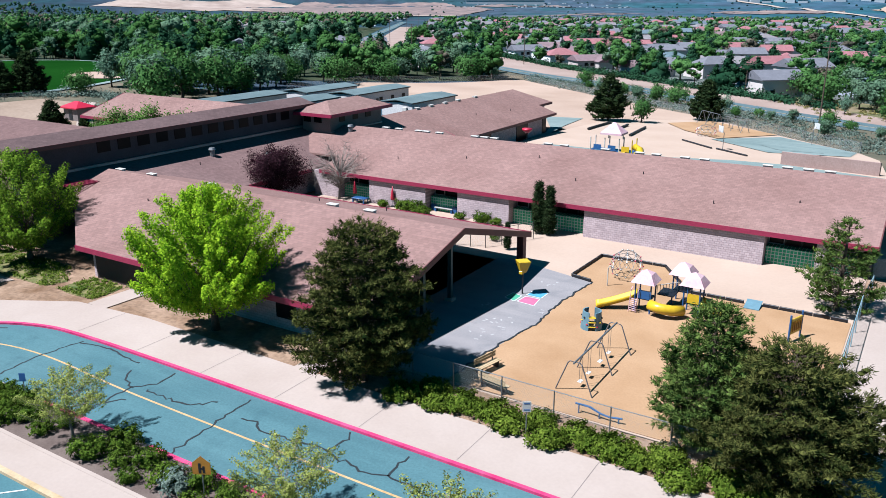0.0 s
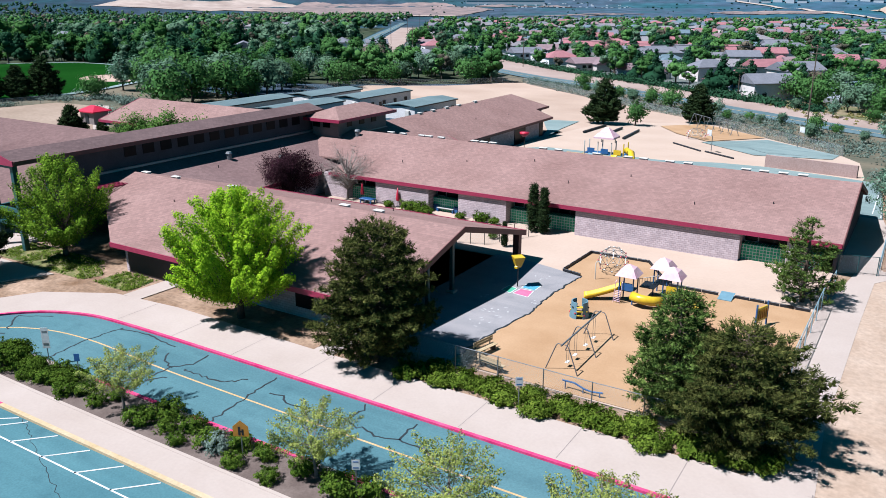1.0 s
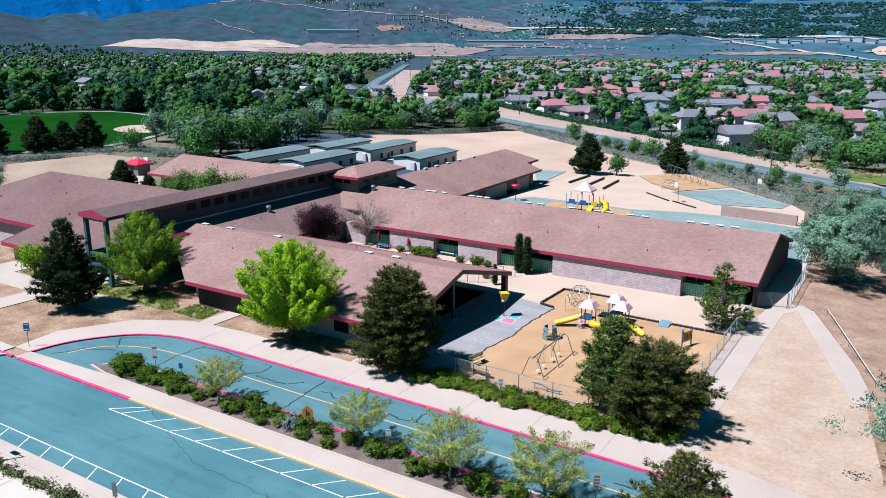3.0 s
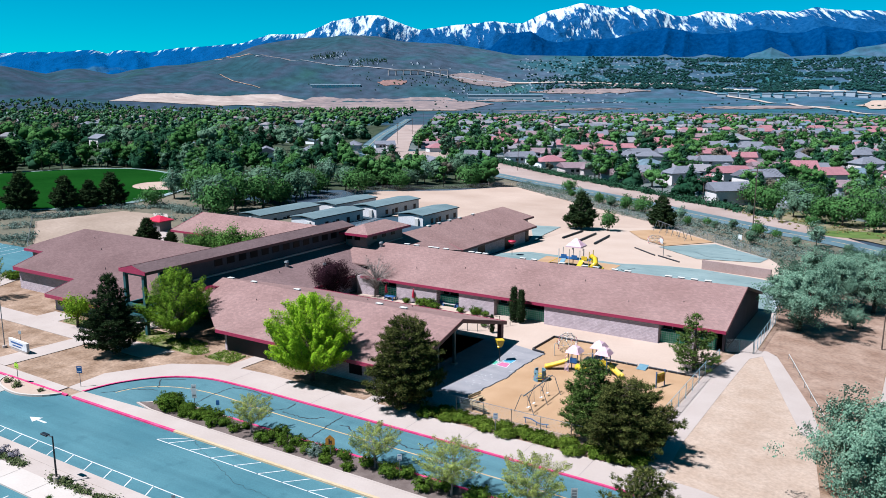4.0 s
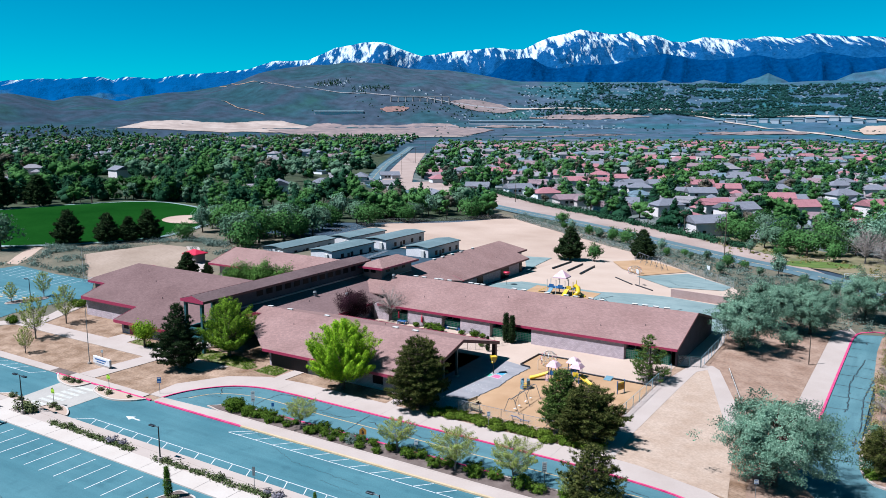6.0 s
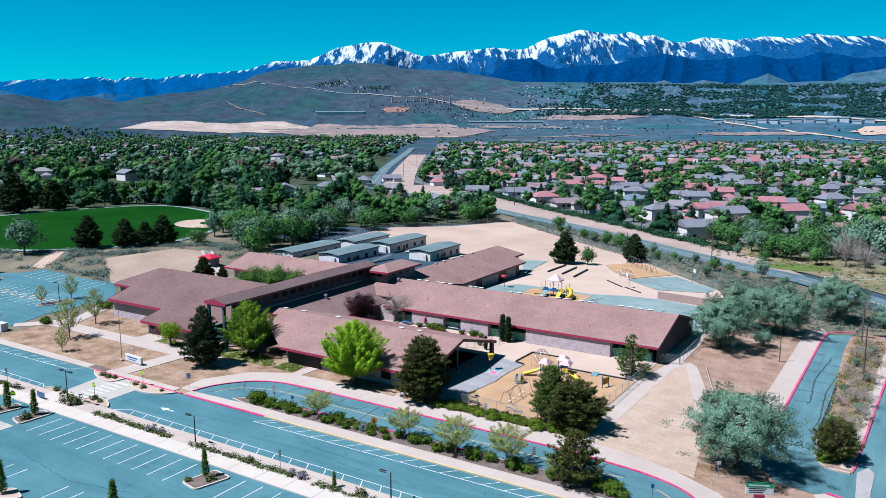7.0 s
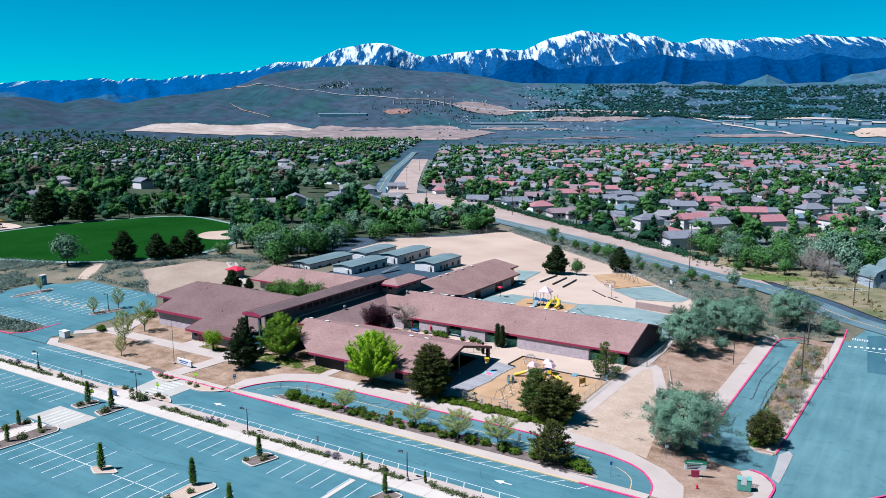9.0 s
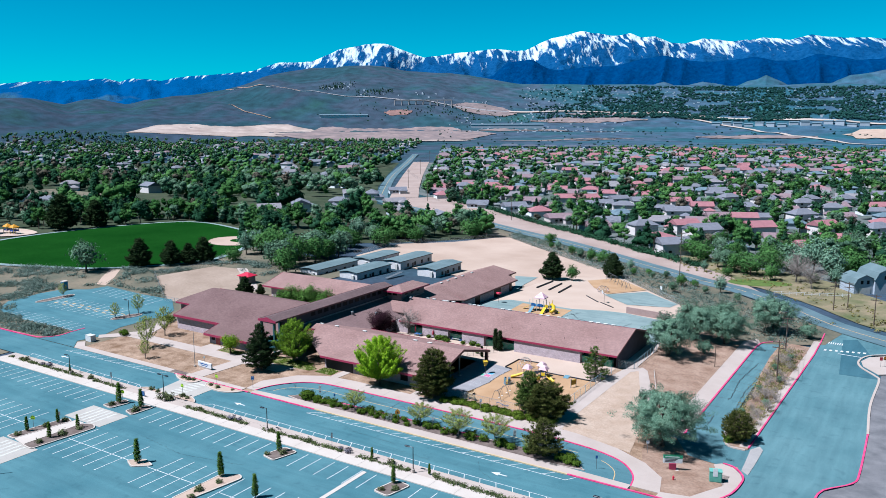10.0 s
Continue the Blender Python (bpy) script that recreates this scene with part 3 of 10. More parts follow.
sheet("planting_strip", [(-126, 4.7), (31.6, 4.7), (31.6, 6.3), (-126, 6.3)], M_CONC, 0.12, 0.2, 8, label="pale gritty planting strip beside the walkway", category="planting strip")
sheet("pavement", [(-126, 6.3), (31.6, 6.3), (31.6, 7.4), (-126, 7.4)], M_CONC, 0.15, 0.3, 8, label="concrete kerb and gutter beside the drive", category="pavement")
sheet("drive", [(-250, 7.4), (34, 7.4), (34, 17.2), (-250, 17.2)], M_ASPHALT, 0.03, cell=8, label="blue-grey asphalt school drive with loading zones", category="road")

# drop-off loop and its island
loop_out = curve_pts([(-59.6, 18.6), (-58.6, 22.5), (-55.5, 26.6), (-51.5, 28.7), (-46, 29.3), (-30, 29.3), (-10, 29.2), (4, 28.9), (10, 28.4), (14.5, 26.6), (17.6, 22.6), (18.6, 18.6)], 1.0)
sheet("loop_road", [(-59.6, 17.2)] + loop_out + [(18.6, 17.2)], M_ASPHALT2, 0.04, cell=6, label="worn asphalt drop-off loop with sealed cracks", category="road")
ribbon("red_kerb", loop_out, 0.24, M_PINKKERB, 0.0, 0.19, label="bright red painted kerb round the drop-off loop", category="kerb", under=0.1)
front_yard = [(-121.6, 20.4), (-118, 17.2), (-59.8, 17.2)] + loop_out + [(18.8, 17.2), (34, 17.2), (33, 45), (31, 45), (19, 50), (19, 118), (-3, 118), (-3, 93), (-60, 93), (-123, 93), (-123, 60), (-123.4, 48), (-124, 42), (-124, 34), (-121, 26)]
sheet("school_yard_ground", front_yard, M_LAWN_DRY, 0.06, 0.1, 6, label="dry brown lawn and dirt round the school", category="ground")
sheet("pavement", loop_out[::-1] + [(-62, 18.6), (-62.5, 23.5), (-58.5, 30.0), (-53, 33.0), (-46, 33.6), (-30, 33.2), (-4, 33.2), (4, 33.0), (12, 31.6), (17.5, 28.8), (21.5, 24.5), (23, 18.6)], M_CONC, 0.17, 0.3, 5,
      label="wide pale concrete pavement along the drop-off loop", category="pavement")
sheet("pavement", [(-118.2, 17.2), (-62, 17.2), (-62, 18.6), (-117, 19.2), (-120.4, 21.6), (-121.8, 20.4)], M_CONC, 0.17, 0.3, 8, label="pale concrete pavement beside the drive", category="pavement")
isl = curve_pts([(-49.0, 19.35), (-50.6, 20.6), (-49.0, 21.9), (-46, 22.25), (-20, 22.25), (2, 22.25), (8, 22.0), (9.6, 20.7), (8, 19.4), (-20, 19.2)], 1.0, True)
sheet("planting_island", isl, M_MULCH, 0.16, 0.3, 5, label="mulched planting island between drive and loop", category="planting bed")
ribbon("red_kerb", isl, 0.22, M_CONC, 0.0, 0.2, closed=True, label="concrete kerb round the planting island", category="kerb", under=0.1)
for x0, x1 in ((-40.5, -33.5), (-31.5, -22.0), (-20.5, -8.0)):
    ribbon("red_kerb", line((x0, 22.27), (x1, 22.27), 1.0), 0.26, M_PINKKERB, 0.01, 0.2, label="worn red kerb paint on the island edge", category="kerb", under=0.1)
sheet("pavement", [(-59.5, 17.2), (18.5, 17.2), (18.5, 18.9), (9, 19.2), (-49, 19.2), (-59.5, 18.7)], M_CONC, 0.18, 0.3, 6, label="narrow concrete pavement between drive and island", category="pavement")
ribbon("red_kerb", line((-59, 17.15), (-42.5, 17.15)), 0.3, M_PINKKERB, 0.0, 0.2, label="red painted kerb of the drive", category="kerb", under=0.1)
ribbon("yellow_kerb", line((-42.5, 17.15), (9, 17.15)), 0.3, M_YELLOWKERB, 0.0, 0.2, label="yellow painted kerb of the loading zone", category="kerb", under=0.1)
ribbon("red_kerb", line((9, 17.15), (33, 17.15)), 0.3, M_PINKKERB, 0.0, 0.2, label="red painted kerb of the drive", category="kerb", under=0.1)
ribbon("red_kerb", line((-82, 17.15), (-60, 17.15)), 0.3, M_PINKKERB, 0.0, 0.2, label="red painted kerb of the drive", category="kerb", under=0.1)

# playground side
sheet("playground_paving", [(-60, 59), (-28, 59), (-28, 36.6), (-2.6, 36.6), (-2.6, 71.0), (-60, 71.0)], M_TAN, 0.09, 0.2, 5, label="smooth tan concrete playground paving", category="paving")
sheet("asphalt_pad", [(-28.5, 36.8), (-22.6, 36.8), (-22.3, 42), (-21.6, 47.6), (-21.9, 52), (-21.5, 57.7), (-23.5, 58.2), (-28.5, 59.5), (-31, 59.5), (-31, 44), (-28.5, 44)], M_GREYPAD, 0.12, 0.2, 5, label="grey asphalt pad under the porch", category="paving")
sheet("wood_chip_bed", [(-22.5, 36.8), (-2.7, 36.8), (-2.7, 59.3), (-14, 59.3), (-14.6, 61), (-17.6, 64.6), (-23.3, 64.5), (-23.5, 58.2), (-21.5, 57.7), (-21.9, 52), (-21.6, 47.6), (-22.3, 42)], M_CHIPS, 0.13, 0.2, 5, label="orange-brown wood chip playground bed", category="ground")
sheet("pavement", [(-2.4, 33.2), (0.9, 33.2), (0.4, 41.2), (0.6, 60), (0.8, 69.9), (2.0, 72.0), (3.5, 73.2), (2.2, 74.4), (-0.6, 74), (-2.4, 60)], M_CONC, 0.10, 0.2, 5, label="concrete path outside the playground fence", category="path")
sheet("dirt_slope", [(0.9, 33.4), (14, 31.5), (10.5, 52), (6.9, 58.4), (2.0, 72.1), (0.8, 69.9), (0.6, 60), (0.4, 41.2)], surface("weedy_slope", (0.44, 0.315, 0.23), (0.56, 0.43, 0.335), 0.3, 3.0, grain=0.24), 0.08, 0.2, 5, label="bare sandy slope with dry weeds", category="ground")
sheet("dirt_bank", [(3.5, 73.6), (9.4, 59), (11.6, 51.6), (15.5, 56), (15.5, 112), (0.2, 112), (0.4, 95), (1.0, 88), (1.2, 74)], M_DIRT, 0.1, cell=5, label="bare brown dirt bank under silver trees", category="ground")
sheet("pavement", [(2.0, 71.9), (3.5, 73.3), (9.4, 58.8), (11.4, 51.5), (9.6, 50.8), (6.9, 58.3)], M_CONC, 0.12, 0.2, 5, label="narrow concrete path over the slope", category="path")

sheet("pavement", [(-2.4, 70.9), (-1.0, 72.0), (1.0, 72.6), (0.8, 88.2), (-0.1, 93.6), (-2.5, 94.0)], M_CONC, 0.14, 0.2, 4, label="concrete path along the east gable", category="path")

# bus loop and street on the lower side
bus_w = curve_pts([(19.0, 45), (19.0, 70), (19.0, 95), (19.1, 110), (20.0, 114.8), (22.2, 117.6), (24.2, 117.8)], 2.0)
sheet("bus_lane", [(26, 49.8), (18.9, 49.8)] + bus_w + [(24.6, 114), (24.2, 100), (24.4, 60)], M_ROAD, 0.1, cell=5, label="cracked blue-grey asphalt bus lane", category="road")
ribbon("red_kerb", bus_w, 0.32, M_PINKKERB, 0.06, 0.18, label="red painted kerb of the bus lane", category="kerb", under=0.1)
sheet("pavement", [(18.8, 45)] + bus_w[:-3] + [(18.0, 117), (15.6, 112), (15.6, 60), (16.6, 45)], M_CONC, 0.17, 0.3, 5, label="concrete pavement beside the bus lane", category="pavement")
sheet("drive_entry", [(18.9, 51), (17.0, 44), (21, 37.5), (27.3, 36.4), (30.5, 37.5), (30.7, 45.8), (28, 45.6), (26.2, 48), (26, 51)], M_ROAD, 0.125, cell=4, label="asphalt entry of the bus lane", category="road")
sheet("corner_plot", [(15.3, 34), (18.6, 24), (22.8, 19), (27, 20), (30, 27), (30.1, 33.5), (26.6, 36), (22, 37.5), (18.5, 43.5), (14.5, 44)], M_DIRT, 0.14, 0.25, 4, label="bare dirt corner plot with a sign", category="ground")
sheet("pavement", [(22.8, 17.3), (29, 17.3), (31.4, 21), (32.1, 27), (32.0, 31.5), (31.2, 34.0), (29.6, 36.4), (27.6, 37.2), (26.6, 36), (30.1, 33.5), (30, 27), (27, 20), (22.8, 19)], M_CONC, 0.18, 0.3, 4, label="concrete corner pavement", category="pavement")
sheet("median", [(25.0, 51.2), (25.6, 48.2), (26.9, 45.7), (29.9, 45.6), (30.2, 60), (31.2, 110), (31, 117), (24.4, 118), (23.6, 114), (23.4, 103), (23.9, 89), (25.0, 74), (25.0, 64), (24.7, 58)], M_DIRT, 0.2, 0.3, 4, label="weedy dirt median with shrubs", category="median")
sheet("pavement", [(28.4, 46.4), (29.8, 46.6), (30.6, 72.3), (31.8, 110.4), (31.7, 124), (30.2, 124), (30.2, 110.4), (29.0, 72)], M_CONC, 0.21, 0.3, 5, label="narrow concrete pavement beside the street", category="pavement")
ribbon("kerb", curve_pts([(24.8, 60), (24.8, 54), (25.0, 51.2), (25.5, 48.2), (26.9, 45.6), (29.6, 45.3)], 0.8), 0.4, M_CONC, 0.1, 0.24, label="pale rounded kerb at the end of the median", category="kerb", under=0.1)
sheet("gutter_apron", [(30.3, 46.2), (31.4, 48.4), (32.2, 47.0), (32.2, 34.6), (30.9, 36.0)], surface("worn_gutter_concrete", (0.36, 0.34, 0.33), (0.44, 0.41, 0.395), 0.4, 5.0), 0.15, 0.2, 4, label="pale concrete gutter apron across the lane entry", category="pavement")
ribbon("red_kerb", [(29.9, 46.6), (30.7, 72.3), (31.3, 90), (31.9, 110.4), (31.8, 124), (31.5, 134)], 0.3, M_PINKKERB, 0.06, 0.2, label="red painted street kerb", category="kerb", under=0.1)
sheet("street", [(32.2, -70), (48.0, -70), (47.6, 28), (42.4, 30), (42.8, 35), (46.5, 41), (47.0, 46), (46.7, 64), (46.0, 80), (46.3, 98), (45.6, 100.4), (42.0, 106.5), (41.4, 111), (42.8, 116.4), (46.4, 120), (58, 128), (30, 150), (31.6, 134), (31.9, 110), (30.8, 72), (30.0, 46.6)], M_ROAD, 0.08, cell=6, label="wide blue-grey asphalt side street", category="road")
ribbon("red_kerb", curve_pts([(42.3, 30), (42.9, 35.3), (46.4, 41), (47.0, 46), (46.8, 64)], 1.5), 0.32, M_PINKKERB, 0.06, 0.2, label="red painted kerb of the gravel bank", category="kerb", under=0.1)
ribbon("kerb", curve_pts([(46.8, 64), (46.0, 80), (46.4, 97), (45.6, 100.4), (42.2, 106), (41.4, 111), (42.8, 116.4), (46.4, 120), (58, 128)], 1.5), 0.45, M_CONC, 0.06, 0.2, label="pale concrete street kerb", category="kerb", under=0.1)
sheet("pavement", [(46.0, 102), (54, 108), (60, 122), (46.5, 118.6), (43.2, 115.6), (41.9, 111), (42.6, 107)], M_CONC, 0.2, 0.3, 4, label="pale concrete corner pavement beside the street", category="pavement")
sheet("asphalt_patch", [(38.6, 98), (46.0, 98.5), (46.2, 101), (44.8, 112), (42.2, 122), (39.4, 132), (36.2, 130)], asphalt("asphalt_fresh", (0.046, 0.125, 0.160), (0.068, 0.160, 0.195), radians(90)), 0.104, cell=6, label="darker newer asphalt patch at the crossing", category="road")
sheet("grass_patch", curve_pts([(-6, 192), (0, 189.5), (9, 193), (14, 199), (6, 202), (-5, 198)], 2.0, True), surface("wild_grass", (0.06, 0.12, 0.025), (0.17, 0.22, 0.06), 0.3, 3.0), 0.2, cell=6, label="bright green wild grass across the road", category="grass")
main_mid = curve_pts([(120, 70), (82, 106), (52, 129), (31.5, 146), (19.5, 162), (1, 180.2), (-14, 189), (-43, 209), (-72, 230.5), (-99, 248), (-124, 261), (-150, 272), (-200, 294), (-243, 318), (-272, 347), (-330, 430), (-407, 547), (-508, 716), (-620, 900)], 8.0)


def offset(pts, o):
    res = []
    for i, (x, y) in enumerate(pts):
        a, b = pts[max(i - 1, 0)], pts[min(i + 1, len(pts) - 1)]
        d = Vector((b[0] - a[0], b[1] - a[1])).normalized()
        res.append((x - d.y * o, y + d.x * o))
    return res


ribbon("main_road", main_mid, 9.0, asphalt("asphalt_main_road", (0.10, 0.165, 0.19), (0.145, 0.215, 0.24), radians(45)), 0.25, label="two-lane asphalt road past the school", category="road")
HOOD = [(-22, 216), (-45.6, 233), (-54, 239), (-85, 263), (-109, 280), (-144, 302), (-165, 316), (-215, 356), (-240, 384)]
sheet("road_shoulder", [(13, 172), (1, 182), (-14, 191), (-43, 211), (-72, 232), (-99, 250), (-124, 263), (-150, 274), (-200, 296), (-243, 320), (-262, 342)] + HOOD[::-1] + [(-6, 200)], M_VERGE, 0.17, cell=10, label="wide pale sandy strip between the road and the gardens", category="ground")
ribbon("center_line", main_mid, 0.3, M_ORANGE, 0.28, label="yellow centre line on the road", category="road marking")

M_SCRUB_G = surface("weedy_ground", (0.12, 0.14, 0.06), (0.34, 0.26, 0.17), 0.12, 1.2, bump=0.5)
M_FLOOR = surface("woodland_floor", (0.03, 0.05, 0.025), (0.085, 0.095, 0.055), 0.06, 0.8)
# Garden ground leans to blue, with distance haze mixed into its colour.
M_GARDEN = surface("garden_ground", (0.055, 0.095, 0.07), (0.20, 0.205, 0.205), 0.05, 0.6)
sheet("woodland_floor", [V(-300, 150), V(-120, 195), V(-30, 234), V(26, 272), V(18, 298), V(-20, 348), V(-48, 400), V(-60, 540), V(-64, 690), V(-64, 890), V(-640, 890), V(-420, 400)], M_FLOOR, -0.02, cell=20, label="dark grassy floor under the woods", category="ground")
sheet("garden_ground", [V(130, 150), V(260, 160), V(640, 890), V(-28, 890), V(-28, 690), V(-24, 470), V(2, 390), V(38, 334), V(68, 270), V(86, 221)], M_GARDEN, -0.02, cell=20, label="lawns and yards between the houses", category="ground")
ribbon("road_shoulder", [V(-33, 440), V(-36, 540), V(-38, 690), V(-37, 900)], 20.0, M_VERGE, 0.2, label="pale sandy ground beside the far street", category="ground")
ribbon("scrub_ground", offset(main_mid, -22)[:26], 26, M_SCRUB_G, 0.1, label="olive grass and weeds across the road", category="ground")

# back playground, sandy yard
sheet("back_playground", [(-56.5, 96), (-3, 93), (-4, 118), (-6, 135), (-9.3, 143), (-24, 159.5), (-41, 177), (-58, 162)], M_TAN, 0.14, cell=6, label="pale sandy back playground", category="ground")
sheet("back_asphalt", [(-57, 95), (-4, 93.2), (-0.2, 93.4), (-0.6, 100), (-1.2, 108), (-2.2, 115), (-8.5, 117), (-17.5, 119.2), (-24, 118.4), (-32, 115.2), (-47, 116), (-52, 116), (-57, 110)], M_COURT, 0.2, cell=5, label="blue-grey asphalt back court", category="paving")
sheet("ball_court", [(-32.7, 142), (-23.7, 157), (-9.7, 143), (-10.1, 136), (-21.3, 131)], M_COURT, 0.22, cell=5, label="blue-grey asphalt ball court", category="paving")
sheet("back_asphalt", [(-70, 154), (-62.7, 157), (-60, 141), (-56.4, 125), (-57.4, 118), (-58.2, 128.5), (-61, 136.5)], M_COURT, 0.2, cell=5, label="blue-grey asphalt behind the north wing", category="paving")
sheet("sand_yard", [(-138, 150), (-57, 136), (-56, 150), (-14, 148), (-9.3, 143), (-45, 184), (-58.5, 194), (-94, 222.6), (-118, 241.7), (-123, 236), (-131, 211), (-143, 187)], M_DIRT_P, 0.1, cell=8, label="wide pale sandy yard", category="ground")
sheet("dirt_patch", [(-163, 76), (-137, 59.5), (-122, 62), (-124, 84), (-134, 90), (-150, 101), (-160, 98)], surface("packed_dirt", (0.33, 0.245, 0.185), (0.45, 0.345, 0.27), 0.08, 1.5, grain=0.2), 0.12, cell=6, label="bare tan dirt patch", category="ground")
sheet("west_parking_lot", [(-150, 25.6), (-160, 25.4), (-171.5, 28.3), (-178.6, 35), (-179.4, 45), (-177, 51), (-168.6, 55), (-166.2, 60.0), (-149.5, 59.6), (-136.6, 60.8), (-127.0, 53.6), (-123.9, 48.6), (-124.8, 42.8), (-124.4, 34.3), (-121.4, 26.5), (-122.6, 20.8), (-118.4, 17.2), (-133.4, 17.2), (-131.4, 19.4), (-131.0, 22), (-131.2, 25.8)], M_ASPHALT, 0.15, cell=6, label="blue asphalt west parking lot", category="parking lot")
field = curve_pts([(-169, 106), (-173, 92), (-179, 83), (-191, 72.5), (-212, 66), (-238, 61), (-270, 66), (-280, 86), (-282, 104), (-281, 120), (-278, 140), (-271, 166), (-256, 177), (-221, 169), (-197, 158), (-180, 132), (-172, 117)], 6.0, True)
sheet("sports_field", field, M_FIELD, 0.3, cell=14, label="mown green sports field", category="field")
ribbon("field_path", field, 2.2, M_COURT, 0.34, closed=True, label="grey asphalt path round the sports field", category="path")
sheet("ball_diamond", curve_pts([(-209, 144), (-203, 133), (-192, 129), (-184, 135), (-188, 139), (-196, 139), (-200, 144), (-198, 150), (-203, 154)], 3.0, True), M_DIRT_P, 0.4, cell=8, label="tan infield of a ball diamond", category="ground")
sheet("play_area", curve_pts([(-310, 96), (-296, 92), (-286, 100), (-288, 110), (-308, 112)], 3.0, True), M_TAN, 0.4, cell=8, label="tan play area beside the sports field", category="ground")


# ---------------------------------------------------------------- school building
def slab(bm, top, t):
    """A plate with the given upper corners, t thick."""
    hi = [bm.verts.new(p) for p in top]
    lo = [bm.verts.new((p[0], p[1], p[2] - t)) for p in top]
    n = len(top)
    bm.faces.new(hi), bm.faces.new(lo[::-1])
    for i in range(n):
        bm.faces.new((hi[i], lo[i], lo[(i + 1) % n], hi[(i + 1) % n]))
    bmesh.ops.recalc_face_normals(bm, faces=bm.faces)
    return bm


def board(p, q, out, h=0.42, w=0.08):
    """A fascia board hung on an edge from p to q, on the side out."""
    bm = bmesh.new()
    o = Vector((*out, 0))
    p, q = Vector(p), Vector(q)
    vs = []
    for b in (p, q):
        for s, dz in ((0.012, 0.05), (0.012 + w, 0.05), (0.012 + w, 0.05 - h), (0.012, 0.05 - h)):
            vs.append(bm.verts.new(b + o * s + Vector((0, 0, dz))))
    for i in range(4):
        bm.faces.new((vs[i], vs[(i + 1) % 4], vs[4 + (i + 1) % 4], vs[4 + i]))
    bm.faces.new(vs[:4]), bm.faces.new(vs[4:])
    bmesh.ops.recalc_face_normals(bm, faces=bm.faces)
    return bm


school = thing("school_building", "low pink block school with brown shingle roofs and red fascia", "building")


def roof(top, m, t=0.22):
    return part("roof", slab(bmesh.new(), top, t), m, school)


def fascia(p, q, out, m=M_FASCIA, h=0.42):
    return part("fascia", board(p, q, out, h), m, school, "dark red painted fascia board" if m is M_FASCIA else "brown-red fascia board")


def wall(x0, x1, y0, y1, z0, z1, m):
    return part("wall", boxed(x0, x1, y0, y1, z0, z1), m, school)


def wall_poly(pts, axis, at, th, m):
    """An upright wall from its outline: (along, z) pairs, in the plane axis=at, th thick."""
    bm = bmesh.new()
    a, b = [], []
    for s, z in pts:
        a.append(bm.verts.new((at, s, z) if axis == 0 else (s, at, z)))
        b.append(bm.verts.new((at + th, s, z) if axis == 0 else (s, at + th, z)))
    n = len(pts)
    bm.faces.new(a), bm.faces.new(b[::-1])
    for i in range(n):
        bm.faces.new((a[i], b[i], b[(i + 1) % n], a[(i + 1) % n]))
    bmesh.ops.recalc_face_normals(bm, faces=bm.faces)
    return part("wall", bm, m, school)


# east classroom wing: ridge along x
EY0, EY1, EYR, EZ, EZR, EX1 = 69.4, 93.0, 81.2, 3.15, 6.45, -2.1
roof([(-60.0, EY0, EZ), (EX1, EY0, EZ), (EX1, EYR, EZR), (-70.6, EYR, EZR), (-70.6, 73.0, 4.16), (-60.0, 73.0, 4.16)], M_ROOF_X)
roof([(EX1, EY1, EZ), (-57.4, EY1, EZ), (-66, EYR, EZR), (EX1, EYR, EZR)], M_ROOF_X)
fascia((-60.0, EY0, EZ), (EX1, EY0, EZ), (0, -1))
fascia((EX1, EY1, EZ), (-57.4, EY1, EZ), (0, 1))
fascia((EX1, EY0, EZ), (EX1, EYR, EZR), (1, 0), M_BROWNTRIM)
fascia((EX1, EYR, EZR), (EX1, EY1, EZ), (1, 0), M_BROWNTRIM)
wall_poly([(70.7, 0), (92.7, -0.4), (92.7, 3.1), (EYR, 6.2), (70.7, 3.3)], 0, -2.75, 0.3, M_SHADEWALL)
wall(-60, -3.6, 71.7, 72.0, 0, 3.6, M_STUCCO)
wall(-60, -3.6, 91.7, 92.0, -0.5, 3.2, M_BLOCK_X)

# front wing: ridge along x, open porch at its east end
FY0, FY1, FYR, FZ, FZR, FX1 = 36.3, 59.3, 47.9, 3.0, 6.1, -27.9
roof([(-57.6, FY0, FZ), (FX1, FY0, FZ), (FX1, FYR, FZR), (-70.4, FYR, FZR), (-69.4, 44.5, 5.18)], M_ROOF_X)
roof([(FX1, FY1, FZ), (-62, FY1, FZ), (-70.4, FYR, FZR), (FX1, FYR, FZR)], M_ROOF_X)
fascia((-57.6, FY0, FZ), (FX1, FY0, FZ), (0, -1))
fascia((FX1, FY1, FZ), (-62, FY1, FZ), (0, 1))
fascia((FX1, FY0, FZ), (FX1, FYR, FZR), (1, 0), M_BROWNTRIM, 0.5)
fascia((FX1, FYR, FZR), (FX1, FY1, FZ), (1, 0), M_BROWNTRIM, 0.5)
wall_poly([(37.6, 0), (58.2, 0), (58.2, 3.0), (FYR, 5.8), (37.6, 3.05)], 0, -38.0, 0.3, M_STUCCO)
wall(-57.0, -30.0, 37.5, 37.8, 0, 3.0, M_BLOCK_X)
wall(-62.0, -38.0, 58.0, 58.3, 0, 3.0, M_BLOCK_X)
wall_poly([(37.5, 0), (45.0, 0), (45.0, 4.95), (37.5, 2.95)], 0, -57.3, 0.3, M_BLOCK_Y)

